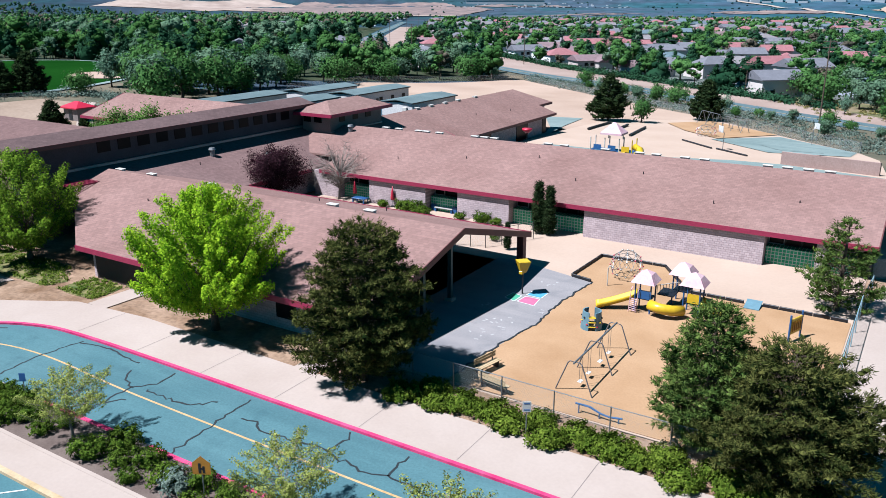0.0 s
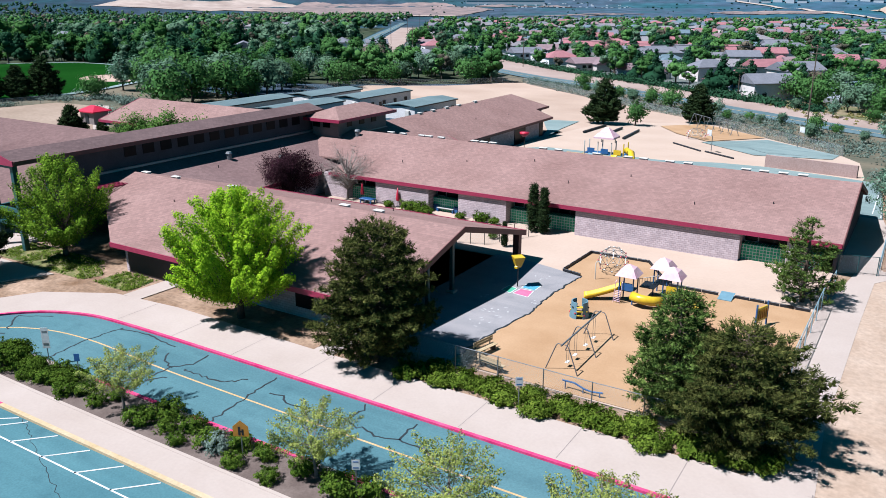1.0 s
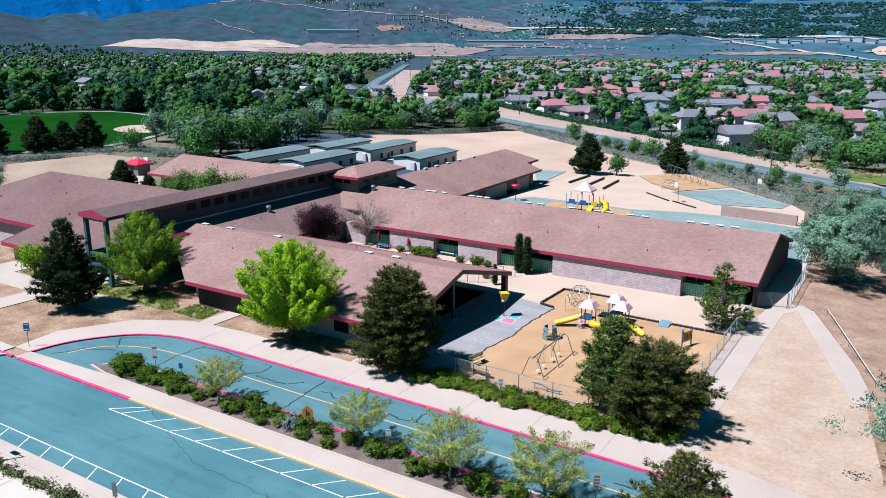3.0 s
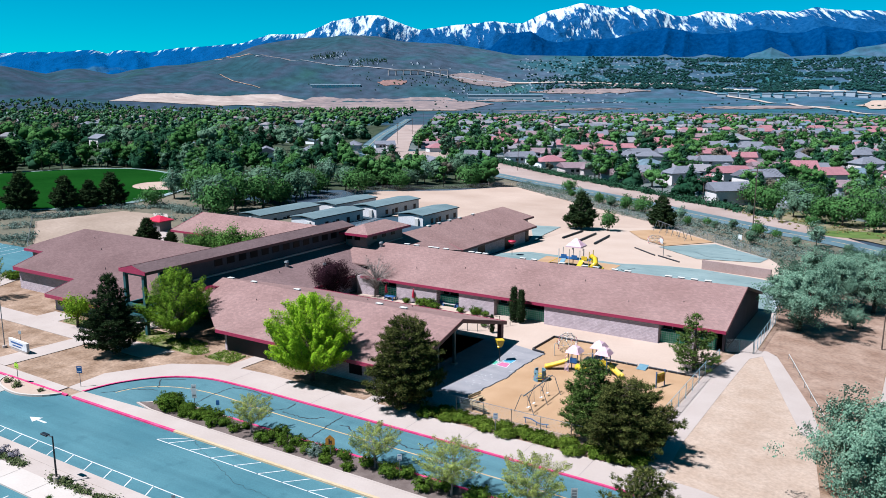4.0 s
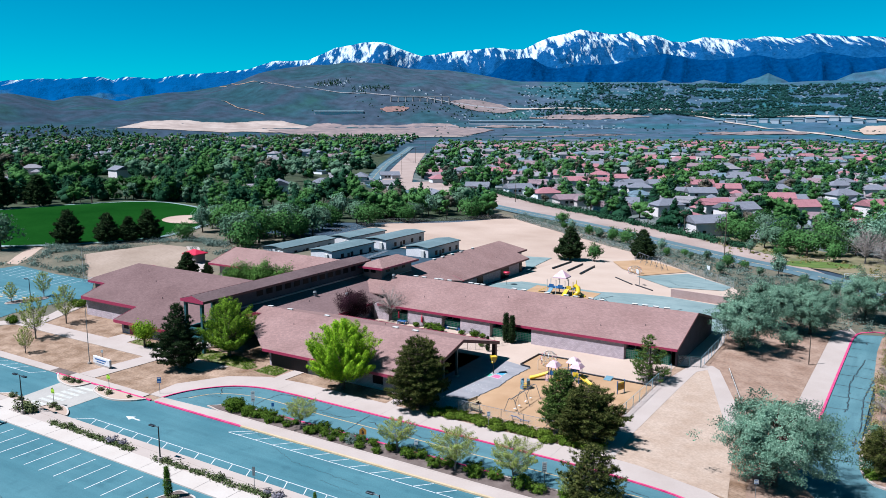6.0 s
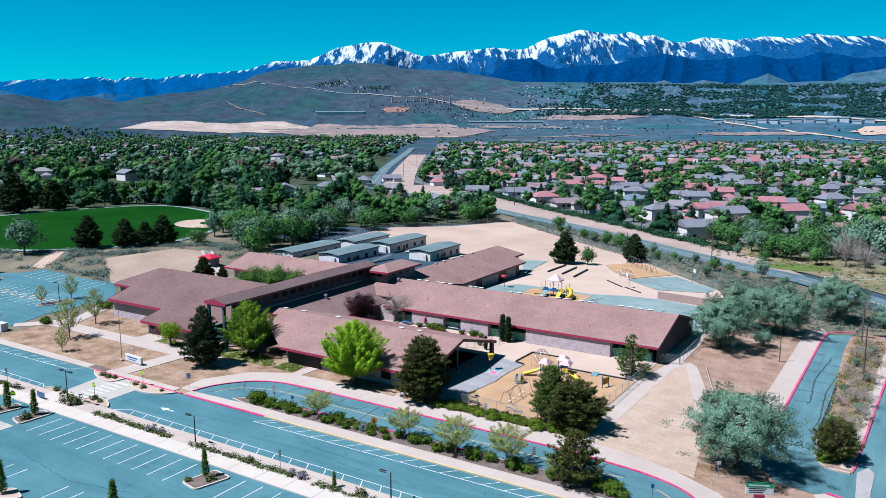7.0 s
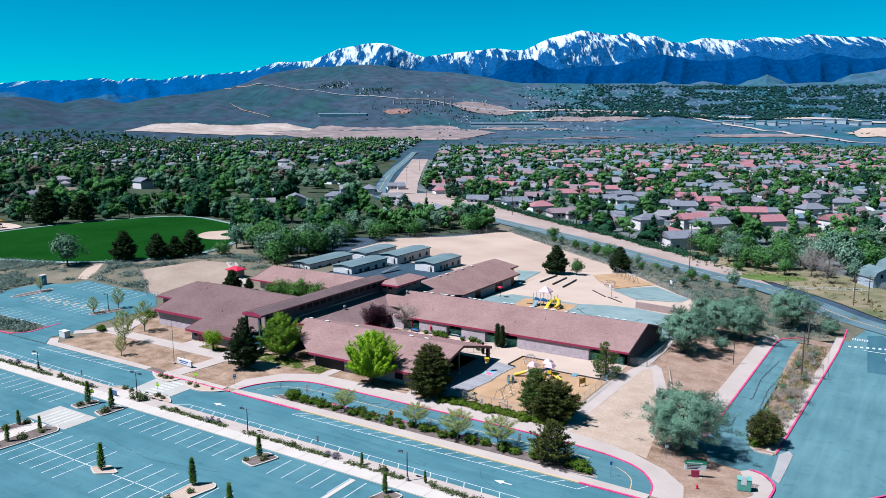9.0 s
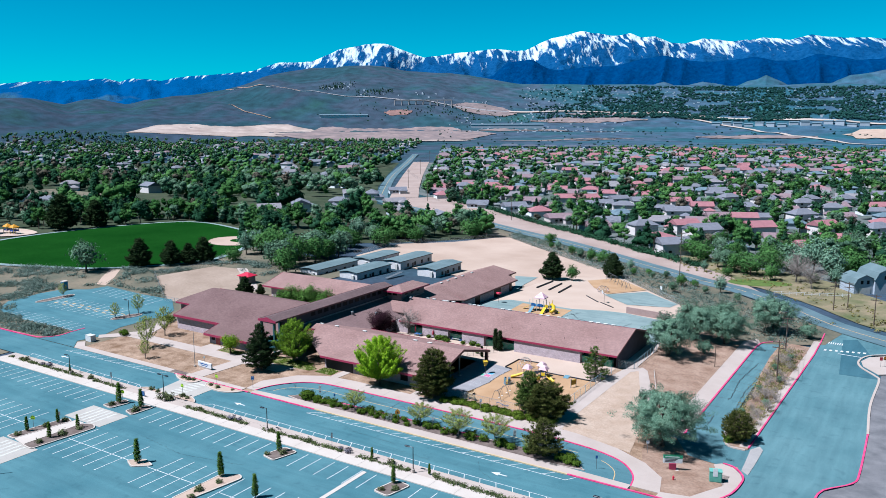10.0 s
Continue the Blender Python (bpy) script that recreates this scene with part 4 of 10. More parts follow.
# link roof between front wing, spine and east wing: falls to the east
roof([(-61.2, 47.9, 3.1), (-61.2, 73.0, 3.1), (-61.2, 81.2, 3.1), (-70.7, 81.2, 6.1), (-70.7, 44.0, 6.1), (-66, 44.0, 4.62)], M_ROOF_WY)
fascia((-61.2, 59.3, 3.1), (-61.2, 69.4, 3.1), (1, 0), M_FASCIA)
wall(-62.5, -62.2, 58.3, 71.7, 0, 3.1, M_BLOCK_Y)

# tall spine with clerestory, ridge along y
HX0, HX1, HXR, HY0, HY1, HZ, HZR = -75.4, -69.9, -72.65, 35.7, 80.6, 9.0, 9.7
roof([(HX1, HY0, HZ), (HX1, HY1, HZ), (HXR, HY1, HZR), (HXR, HY0, HZR)], M_ROOF_S)
roof([(HX0, HY1, HZ), (HX0, HY0, HZ), (HXR, HY0, HZR), (HXR, HY1, HZR)], M_ROOF_S)
fascia((HX1, HY0, HZ), (HX1, HY1, HZ), (1, 0), M_BROWNTRIM)
fascia((HX0, HY0, HZ), (HX0, HY1, HZ), (-1, 0), M_BROWNTRIM)
part("fascia", slab(bmesh.new(), [(HX0, HY0 - 0.1, HZ + 0.1), (HX1, HY0 - 0.1, HZ + 0.1), (HX1, HY0, HZ + 0.1), (HX0, HY0, HZ + 0.1)], 0.5), M_FASCIA, school, "red gable beam of the entrance canopy")
wall_poly([(HX0, HZ), (HX1, HZ), (HXR, HZR)], 1, HY0 - 0.09, 0.06, M_FASCIA)
wall(-71.0, -70.7, 42.5, 80.2, 0, 8.7, M_SHADEWALL)
wall(-75.0, -74.7, 42.5, 80.2, 0, 8.7, M_STUCCO)
wall(-75.0, -70.7, 42.2, 42.5, 0, 8.7, M_SHADEWALL)
wall(-75.0, -70.7, 80.2, 80.5, 4, 8.7, M_STUCCO)

# lantern block at the spine's north end
TX0, TX1, TY0, TY1, TZ, TZR = -71.2, -64.4, 77.2, 90.4, 8.2, 9.5
TXR = (TX0 + TX1) / 2
roof([(TX0, TY0, TZ), (TX1, TY0, TZ), (TXR, TY0 + 3.4, TZR)], M_ROOF_X)
roof([(TX1, TY0, TZ), (TX1, TY1, TZ), (TXR, TY1 - 3.4, TZR), (TXR, TY0 + 3.4, TZR)], M_ROOF_Y)
roof([(TX1, TY1, TZ), (TX0, TY1, TZ), (TXR, TY1 - 3.4, TZR)], M_ROOF_X)
roof([(TX0, TY1, TZ), (TX0, TY0, TZ), (TXR, TY0 + 3.4, TZR), (TXR, TY1 - 3.4, TZR)], M_ROOF_Y)
fascia((TX0, TY0, TZ), (TX1, TY0, TZ), (0, -1))
fascia((TX1, TY0, TZ), (TX1, TY1, TZ), (1, 0))
fascia((TX0, TY0, TZ), (TX0, TY1, TZ), (-1, 0))
wall(TX0 + 1.0, TX1 - 1.2, TY0 + 1.2, TY1 - 1.0, 3, TZ - 0.05, M_STUCCO)

# north wing: ridge along y
NXE, NXR, NXW, NY1, NZ, NZR = -57.2, -67.0, -76.8, 130.4, 2.9, 6.3
roof([(NXE, 97.5, NZ), (NXE, NY1, NZ), (-60.6, NY1, 4.05), (-60.6, 136, 4.05), (NXR, 132.5, NZR), (NXR, EYR, NZR), (-64.4, EYR, 5.42)], M_ROOF_Y)
roof([(NXW, 135, NZ), (NXW, 90, NZ), (NXR, 84, NZR), (NXR, 132.5, NZR)], M_ROOF_Y)
fascia((NXE, 97.5, NZ), (NXE, NY1, NZ), (1, 0), M_BROWNTRIM)
fascia((-60.6, NY1, 4.05), (-60.6, 136, 4.05), (1, 0), M_BROWNTRIM)
fascia((-64.4, 97.5, 5.3), (NXE, 97.5, NZ), (0, -1))
wall(-58.6, -58.3, 98.0, 128.6, -1.0, 3.1, M_BLOCK_Y)
wall(-76, -58.6, 128.3, 128.6, -1.0, 3.0, M_BLOCK_X)
wall(-76, -61.4, 134.2, 134.5, -1.0, 3.0, M_BLOCK_X)
wall(-61.7, -61.4, 128.6, 134.5, -1.0, 3.7, M_BLOCK_Y)

# west hall: ridge along x
roof([(-111.6, 41.2, 3.9), (-94.6, 41.2, 3.9), (-94.6, 36.2, 2.6), (-80.0, 36.2, 2.6), (-75.4, 40.5, 3.75), (-75.4, 55.6, 8.1), (-112.6, 55.6, 8.1), (-117.2, 47.8, 5.9), (-117.2, 46.6, 5.5), (-111.6, 46.6, 5.5)], M_ROOF_W)
roof([(-112.6, 55.6, 8.1), (-75.4, 55.6, 8.1), (-75.4, 66.5, 4.9), (-114.8, 66.5, 4.9), (-114.8, 60.0, 6.8), (-112.6, 60.0, 6.8)], M_ROOF_W)
fascia((-111.6, 41.2, 3.9), (-94.6, 41.2, 3.9), (0, -1), h=0.6)
fascia((-94.6, 36.2, 2.6), (-80.0, 36.2, 2.6), (0, -1), h=0.55)
fascia((-111.6, 41.2, 3.9), (-111.6, 46.6, 5.5), (-1, 0))
fascia((-117.2, 46.6, 5.5), (-111.6, 46.6, 5.5), (0, -1))
fascia((-114.8, 60.0, 6.8), (-112.6, 60.0, 6.8), (0, -1))
fascia((-94.6, 36.2, 2.6), (-94.6, 41.2, 3.9), (-1, 0))
wall(-111.0, -93.4, 42.0, 42.3, -0.3, 3.8, M_BLOCK_X)
wall(-93.4, -80.0, 37.2, 37.5, -0.1, 2.55, M_BLOCK_X)
wall_poly([(42.0, 0), (65.5, 0), (65.5, 4.8), (55.6, 7.8), (42.0, 3.9)], 0, -111.3, 0.3, M_BLOCK_Y)
wall(-116.4, -111.3, 47.6, 47.9, 0, 5.4, M_STUCCO)
wall(-111, -75.3, 65.2, 65.5, 0, 4.8, M_BLOCK_X)
wall_poly([(37.2, 0), (42.0, 0), (42.0, 3.6), (37.2, 2.5)], 0, -93.7, 0.3, M_BLOCK_Y)

# rear west block
roof([(-115, 76.5, 4.6), (-76.6, 76.5, 4.6), (-76.6, 84.0, 7.5), (-113.5, 84.0, 7.5)], M_ROOF_X)
roof([(-113.5, 84.0, 7.5), (-76.6, 84.0, 7.5), (-76.6, 92.0, 4.4), (-115, 92.0, 4.4)], M_ROOF_X)
fascia((-115, 76.5, 4.6), (-76.6, 76.5, 4.6), (0, -1))
fascia((-115, 76.5, 4.6), (-113.5, 84.0, 7.5), (-1, 0))
wall(-112, -77, 77.4, 77.7, 0, 4.6, M_BLOCK_X)
wall_poly([(77.4, 0), (91, 0), (91, 4.3), (84, 7.2), (77.4, 4.6)], 0, -112.3, 0.3, M_BLOCK_Y)

# ---------------------------------------------------------------- plants


def quads(pts, size, rng, out=None, slim=0.62, jit=0.42):
    """Leaf-like quads at pts, randomly turned, or facing mostly along out."""
    n = len(pts)
    a = rng.normal(size=(n, 3))
    a /= np.linalg.norm(a, axis=1)[:, None]
    b = rng.normal(size=(n, 3))
    if out is not None:
        f = out / (np.linalg.norm(out, axis=1)[:, None] + 1e-6) + rng.normal(size=(n, 3)) * jit + np.array([0, 0, 0.25])
        a -= (a * f).sum(1)[:, None] * f / (f * f).sum(1)[:, None]
        a /= np.linalg.norm(a, axis=1)[:, None]
        b = np.cross(f, a)
    b -= (b * a).sum(1)[:, None] * a
    b /= np.linalg.norm(b, axis=1)[:, None]
    s = (size * rng.uniform(0.6, 1.3, n))[:, None]
    v = np.stack([pts - a * s, pts + b * s * slim, pts + a * s, pts - b * s * slim], 1).reshape(-1, 3)
    return v, np.arange(4 * n).reshape(-1, 4)


def crown_points(rng, n_clump, per, centre, radii, spread, gap=0.25, low=-1.0):
    """Clumps biased towards the outside of an uneven ellipsoid."""
    out = []
    while len(out) < n_clump:
        d = rng.normal(size=3)
        d /= np.linalg.norm(d)
        if d[2] < low:
            continue
        lump = 0.74 + 0.42 * noise.noise(Vector(d * 1.9) + Vector((centre[0] * 3.1 + n_clump, radii[0], 0))) + 0.22 * noise.noise(Vector(d * 4.6) + Vector((n_clump, 0, radii[0])))
        r = lump * rng.uniform(0.35, 1.0) ** 0.5
        out.append(np.array(centre) + d * np.array(radii) * r)
    out = np.array(out)
    pts = out[:, None, :] + np.clip(rng.normal(size=(n_clump, per, 3)), -1.5, 1.5) * np.array(spread)
    return pts.reshape(-1, 3), out


def raw_np(name, v, q, m, parent, label=""):
    me = bpy.data.meshes.new(name)
    me.from_pydata(v.tolist(), [], q.tolist())
    me.materials.append(m)
    ob = new(name, me)
    ob.parent = parent
    if label:
        ob["label"] = label
    return ob


def ball_of(faces):
    bm = bmesh.new()
    if faces == 20:
        bmesh.ops.create_icosphere(bm, subdivisions=1, radius=1.0)
    else:
        for p in ((1, 0, 0), (0, 1, 0), (-1, 0, 0), (0, -1, 0), (0, 0, 1), (0, 0, -1)):
            bm.verts.new(p)
        bm.verts.ensure_lookup_table()
        for a, b, c in ((0, 1, 4), (1, 2, 4), (2, 3, 4), (3, 0, 4), (1, 0, 5), (2, 1, 5), (3, 2, 5), (0, 3, 5)):
            bm.faces.new((bm.verts[a], bm.verts[b], bm.verts[c]))
    bm.verts.index_update()
    v, f = np.array([tuple(p.co) for p in bm.verts]), np.array([[p.index for p in q.verts] for q in bm.faces])
    bm.free()
    return v, f


BALL, GEM = ball_of(20), ball_of(8)


def limbs(rng, h, r, targets, bend=0.15, start=0.25, sides=7):
    """Trunk and limbs that reach towards some of the clumps."""
    bm = bmesh.new()
    top = Vector((rng.normal() * bend, rng.normal() * bend, h))
    mid = Vector((rng.normal() * bend, rng.normal() * bend, h * 0.5))
    tube(bm, [(0, 0, -0.15), (0, 0, h * 0.08), mid, top], [r * 1.35, r, r * 0.7, r * 0.12], sides)
    for tg in targets:
        tg = Vector(tg)
        z0 = min(h * 0.9, max(h * start, tg.z * rng.uniform(0.35, 0.7)))
        f = z0 / h
        base = mid * (f / 0.5) if f < 0.5 else mid.lerp(top, (f - 0.5) / 0.5)
        base.z = z0
        m2 = base.lerp(tg, 0.5) + Vector((0, 0, 0.08 * (tg - base).length))
        tube(bm, [base, m2, tg], [r * 0.45 * (1.1 - f), r * 0.25, r * 0.06], 5, False)
    return bm


def broadleaf(name, label, h, w, leaf, bark, seed, clumps=150, per=34, size=0.17, base=0.22, spread=0.42, limb=26, trunk=0.2, category="tree", shape=1.0, lump=0.3):
    rng = np.random.default_rng(seed)
    t = thing(name, label, category)
    cz = h * (base + 1) / 2
    pts, cl = crown_points(rng, clumps, per, (0, 0, cz), (w / 2, w / 2, h * (1 - base) / 2), (spread, spread, spread * 0.8))
    u = (pts - np.array([0, 0, cz])) / np.array([w / 2, w / 2, h * (1 - base) / 2])
    if lump:
        sw = np.array([noise.fractal(Vector(tuple(q / max(1e-6, np.linalg.norm(q)) * 1.7 + seed)), 1.0, 2.0, 2) for q in u])
        pts = np.array([0, 0, cz]) + (pts - np.array([0, 0, cz])) * (1 + lump * np.clip(sw, -1, 1) * np.minimum(1, np.linalg.norm(u, axis=1)))[:, None]
        pts[:, 2] = np.maximum(pts[:, 2], 0.15)
    if shape != 1.0:
        f = 1 - (1 - shape) * np.clip((pts[:, 2] - h * base) / (h * (1 - base)), 0, 1)
        pts[:, :2] *= f[:, None]
    part("trunk", limbs(rng, h * 0.86, trunk, cl[rng.permutation(len(cl))[:limb]]), bark, t, "", True)
    lob = np.repeat(cl, per, 0) * np.array([0.6, 0.6, 0.6]) + np.array([0, 0, cz * 0.4])
    v, q = quads(pts, size, rng, (pts - np.array([0, 0, cz])) * 0.5 + (pts - lob))
    raw_np("crown", v, q, leaf, t)
    return t


def leafy_tree(name, label, h, w, leaf, bark, seed, shoots=90, per=320, size=0.15, base=0.12, fat=0.62, trunk=0.22, belly=0.38, point=0.7, category="tree", lean=0.45, soft_tip=0.72):
    """A crown of ascending shoots, each clothed in leaves and tapering to its tip."""
    rng = np.random.default_rng(seed)
    t = thing(name, label, category)
    bm = bmesh.new()
    top = Vector((rng.normal() * 0.15, rng.normal() * 0.15, h * 0.8))
    tube(bm, [(0, 0, -0.15), (0, 0, h * 0.08), (rng.normal() * 0.12, rng.normal() * 0.12, h * 0.4), top], [trunk * 1.35, trunk, trunk * 0.65, trunk * 0.1], 8)
    pts, ways = [], []
    for k in range(shoots):
        f = ((k + rng.uniform(0.2, 0.8)) / shoots) ** 0.85
        az = k * 2.39996 + rng.normal() * 0.35
        e = math.sin(math.pi * min(1.0, (f / belly) ** 0.75 / 2 if f < belly else 0.5 + 0.5 * ((f - belly) / (1 - belly)) ** (1 / point) * 0.93))
        reach = w / 2 * max(0.10, e) * rng.uniform(0.55, 1.08) * (1 + 0.16 * noise.noise(Vector((math.cos(az) * 1.3, math.sin(az) * 1.3, f * 3 + seed))))
        tip = np.array([math.cos(az) * reach, math.sin(az) * reach, h * (base + (1 - base) * f) * rng.uniform(0.97, 1.03)])
        z0 = max(h * 0.10, tip[2] - reach * (lean + 0.55 * rng.random()) - h * 0.10)
        root = np.array([0.0, 0.0, min(z0, h * 0.74)])
        mid = root * 0.45 + tip * 0.55 + np.array([math.cos(az), math.sin(az), -0.25]) * reach * 0.10
        tube(bm, [tuple(root), tuple(mid), tuple(tip * 0.97 + mid * 0.03)], [trunk * 0.30 * (1.1 - f), trunk * 0.16, 0.012], 5, False)
        n = int(per * (0.35 + 0.9 * reach / (w / 2)))
        u = rng.uniform(0.22, 1.0, n) ** 0.62
        c = (1 - u)[:, None] ** 2 * root + (2 * u * (1 - u))[:, None] * mid + (u ** 2)[:, None] * tip
        rad = fat * (1.0 - soft_tip * u ** 2) * rng.uniform(0.25, 1.0, n) ** 0.5 + 0.03
        o = rng.normal(size=(n, 3))
        o[:, 2] = o[:, 2] * 0.8 + 0.15
        o /= np.linalg.norm(o, axis=1)[:, None]
        pts.append(c + o * rad[:, None])
        ways.append(o * 0.8 + np.array([math.cos(az), math.sin(az), 0.5]) * 0.55)
    part("trunk", bm, bark, t, "", True)
    v, q = quads(np.concatenate(pts), size, rng, np.concatenate(ways), 0.58, 0.45)
    raw_np("crown", v, q, leaf, t)
    return t


def needles(cent, aim, n, length, spread, rng, slim=0.18):
    """Brushes of needles round each centre, pointing mostly along aim."""
    k = len(cent)
    c = np.repeat(cent, n, 0) + rng.normal(size=(k * n, 3)) * spread
    a = np.repeat(aim, n, 0) + rng.normal(size=(k * n, 3)) * 0.85
    a /= np.linalg.norm(a, axis=1)[:, None]
    b = rng.normal(size=(k * n, 3))
    b -= (b * a).sum(1)[:, None] * a
    b /= np.linalg.norm(b, axis=1)[:, None]
    s = (length * rng.uniform(0.6, 1.3, k * n))[:, None]
    v = np.stack([c, c + a * s * 0.6 + b * s * slim, c + a * s * 1.3, c + a * s * 0.6 - b * s * slim], 1).reshape(-1, 3)
    return v, np.arange(4 * k * n).reshape(-1, 4)


def pine(name, label, h, w, leaf, seed, levels=26, size=0.16, base=0.06, tuft=26, trunk=0.22, power=0.75, category="pine tree", lump=0.25, gaps=0.0, pitch=0.5):
    """Whorls of boughs with brushes of needles along them."""
    rng = np.random.default_rng(seed)
    t = thing(name, label, category)
    bm = bmesh.new()
    tube(bm, [(0, 0, -0.15), (0, 0, h * 0.5), (0, 0, h * 0.98)], [trunk, trunk * 0.65, 0.03], 8)
    cent, aim = [np.array([0.0, 0.0, h])], [np.array([0.0, 0.0, 1.0])]
    for k in range(levels):
        f = base + (1 - base) * (k + 0.5) / levels
        reach = w / 2 * min(1.0, ((1 - f) / (1 - base)) ** power * 1.08 + 0.05)
        if f < 0.25:
            reach *= 0.72 + 0.28 * (f - base) / (0.25 - base + 1e-6)
        nb = max(5, int(4 + 3.0 * reach))
        off = rng.uniform(0, math.tau)
        for b in range(nb):
            if rng.random() < gaps:
                continue
            a = off + b * math.tau / nb + rng.normal() * 0.2
            rr = reach * (1 + lump * noise.noise(Vector((math.cos(a) * 1.6, math.sin(a) * 1.6, f * 6 + seed))) + rng.normal() * 0.10)
            z0 = h * f
            rise = rng.uniform(0.0, 0.3)
            tip = np.array([math.cos(a) * rr, math.sin(a) * rr, z0 + rr * rise])
            root = np.array([0, 0, z0 - rr * 0.1])
            tube(bm, [tuple(root), tuple(tip)], [0.045 * (1.2 - f) + 0.01, 0.008], 3, False)
            m = max(2, int(rr / pitch))
            out = np.array([math.cos(a), math.sin(a), 0.55])
            side = np.array([-math.sin(a), math.cos(a), 0.0])
            for s_ in range(m):
                u = 0.34 + 0.70 * ((s_ + rng.uniform(0, 1)) / m) ** 0.7
                c = root * (1 - u) + tip * u
                for q in (-1, 0, 1):
                    wid = q * (0.13 + 0.24 * rr * max(0.0, 1 - u) * rng.uniform(0.5, 1.0)) if q else 0.0
                    cent.append(c + side * wid + rng.normal(size=3) * 0.05 + np.array([0, 0, 0.22 * max(0.0, u - 0.6)]))
                    aim.append(out + side * 0.5 * q)
    part("trunk", bm, M_BARK, t)
    cent = np.array(cent)
    v, q = needles(cent, np.array(aim), max(4, int(tuft // 2)), size * 1.25, 0.09, rng, 0.11)
    core = cent[::2] - np.array([0, 0, 0.05])
    v0, f0 = GEM
    cv = (core[:, None, :] + v0[None] * (size * 1.05 * rng.uniform(0.6, 1.25, len(core)))[:, None, None] * rng.uniform(0.6, 1.3, (len(core), len(v0), 1))).reshape(-1, 3)
    cf = (f0[None] + (np.arange(len(core)) * len(v0))[:, None, None]).reshape(-1, 3) + len(v)
    me = bpy.data.meshes.new("crown")
    me.from_pydata(np.concatenate([v, cv]).tolist(), [], q.tolist() + cf.tolist())
    me.materials.append(leaf)
    new("crown", me).parent = t
    return t


def shrub(name, label, r, h, leaf, seed, n=900, size=0.12, category="shrub"):
    rng = np.random.default_rng(seed)
    t = thing(name, label, category)
    n, size = int(n * 1.8), size * 0.72
    pts, cl = crown_points(rng, max(16, n // 26), 26, (0, 0, h * 0.45), (r, r, h * 0.55), (0.11, 0.11, 0.10))
    pts = pts[pts[:, 2] > 0.0]
    v, q = quads(pts, size, rng, pts - np.array([0, 0, h * 0.2]))
    bm = bmesh.new()
    for c in cl[:7]:
        tube(bm, [(0, 0, -0.1), (c[0] * 0.5, c[1] * 0.5, max(0.1, c[2] * 0.6)), tuple(c)], [0.04, 0.025, 0.01], 4, False)
    part("woody_base", bm, M_BARK, t)
    raw_np("foliage", v, q, leaf, t)
    return t


def put(t, x, y, turn=0.0, s=1.0, sink=0.0):
    t.matrix_basis = Matrix.Translation((x, y, tz(x, y) + 0.15 - sink)) @ Matrix.Rotation(turn, 4, 'Z') @ Matrix.Scale(s, 4)
    return t


def again(t, x, y, turn=0.0, s=1.0, label=""):
    c = copy_thing(t, Matrix.Translation((x, y, tz(x, y) + 0.15)) @ Matrix.Rotation(turn, 4, 'Z'))
    c.scale = (s, s, s)
    if label:
        c["label"] = label
    return c


# trees round the school
put(leafy_tree("broadleaf_tree", "bright lime-green leafy tree on the front lawn", 10.3, 10.7, M_LIME, M_BARK, 3, 210, 400, 0.092, 0.20, 0.78, 0.24, 0.36, 0.55, lean=0.6, soft_tip=0.66), -40.3, 34.9)
put(leafy_tree("broadleaf_tree", "mid-green leafy tree beside the entrance", 9.8, 9.6, M_ENTRY, M_BARK, 4, 110, 330, 0.095, 0.14, 0.80, 0.24, 0.40, 0.55, lean=0.6, soft_tip=0.6), -66.0, 37.2)
put(pine("pine_tree", "dense dark-green pine beside the playground", 9.7, 7.2, M_PINE, 5, 26, 0.15, tuft=32, power=0.42, lump=0.5, pitch=0.42), -26.8, 34.3)
put(pine("pine_tree", "broad dark-green pine on the playground corner", 6.6, 7.8, M_PINE, 6, 20, 0.15, tuft=32, power=0.45, lump=0.5, pitch=0.40), -3.6, 36.4)
put(pine("pine_tree", "light green pine growing against a darker one", 7.8, 5.2, M_PINE_L, 16, 22, 0.15, tuft=30, power=0.5, lump=0.5, pitch=0.45), -7.4, 37.2)
put(pine("pine_tree", "airy pine at the wing's corner beside the fence", 7.0, 5.4, M_PINE_L, 8, 15, 0.15, tuft=26, power=0.7, gaps=0.34, lump=0.6), -3.9, 61.5)
put(pine("spruce_tree", "dark narrow spruce on the entrance lawn", 10.2, 6.8, M_SPRUCE, 9, 26, 0.17, tuft=28, power=0.8, pitch=0.44, lump=0.5), -68.0, 28.8)
put(pine("pine_tree", "small dark pine at the end of the planting island", 6.4, 5.8, M_PINE, 10, 17, 0.15, tuft=30, power=0.6, lump=0.5), 3.0, 21.2)
put(broadleaf("plum_tree", "dark purple plum tree in the courtyard", 7.0, 7.8, M_PURPLE, M_BARK, 11, 220, 100, 0.085, 0.1), -61.0, 63.5)
put(broadleaf("olive_tree", "silver-green spreading tree on the dirt slope", 10.9, 17.9, M_SILVER, M_BARK, 12, 520, 110, 0.105, 0.1, 0.36, 60, 0.36), 17.4, 38.6)
olive = broadleaf("olive_tree", "silver-green spreading tree on the dirt bank", 13.6, 18.0, M_SILVER, M_BARK, 15, 380, 84, 0.155, 0.04, 0.44, 36, 0.36)
put(olive, 4.2, 87, 1.0, 0.78)
for x, y, a, s in ((12.2, 106, 2.2, 0.76), (19.8, 127, 3.0, 0.80), (5.5, 104, 4.0, 0.74), (9.0, 117, 0.5, 0.62)):
    again(olive, x, y, a, s, "silver-green spreading tree on the dirt bank")


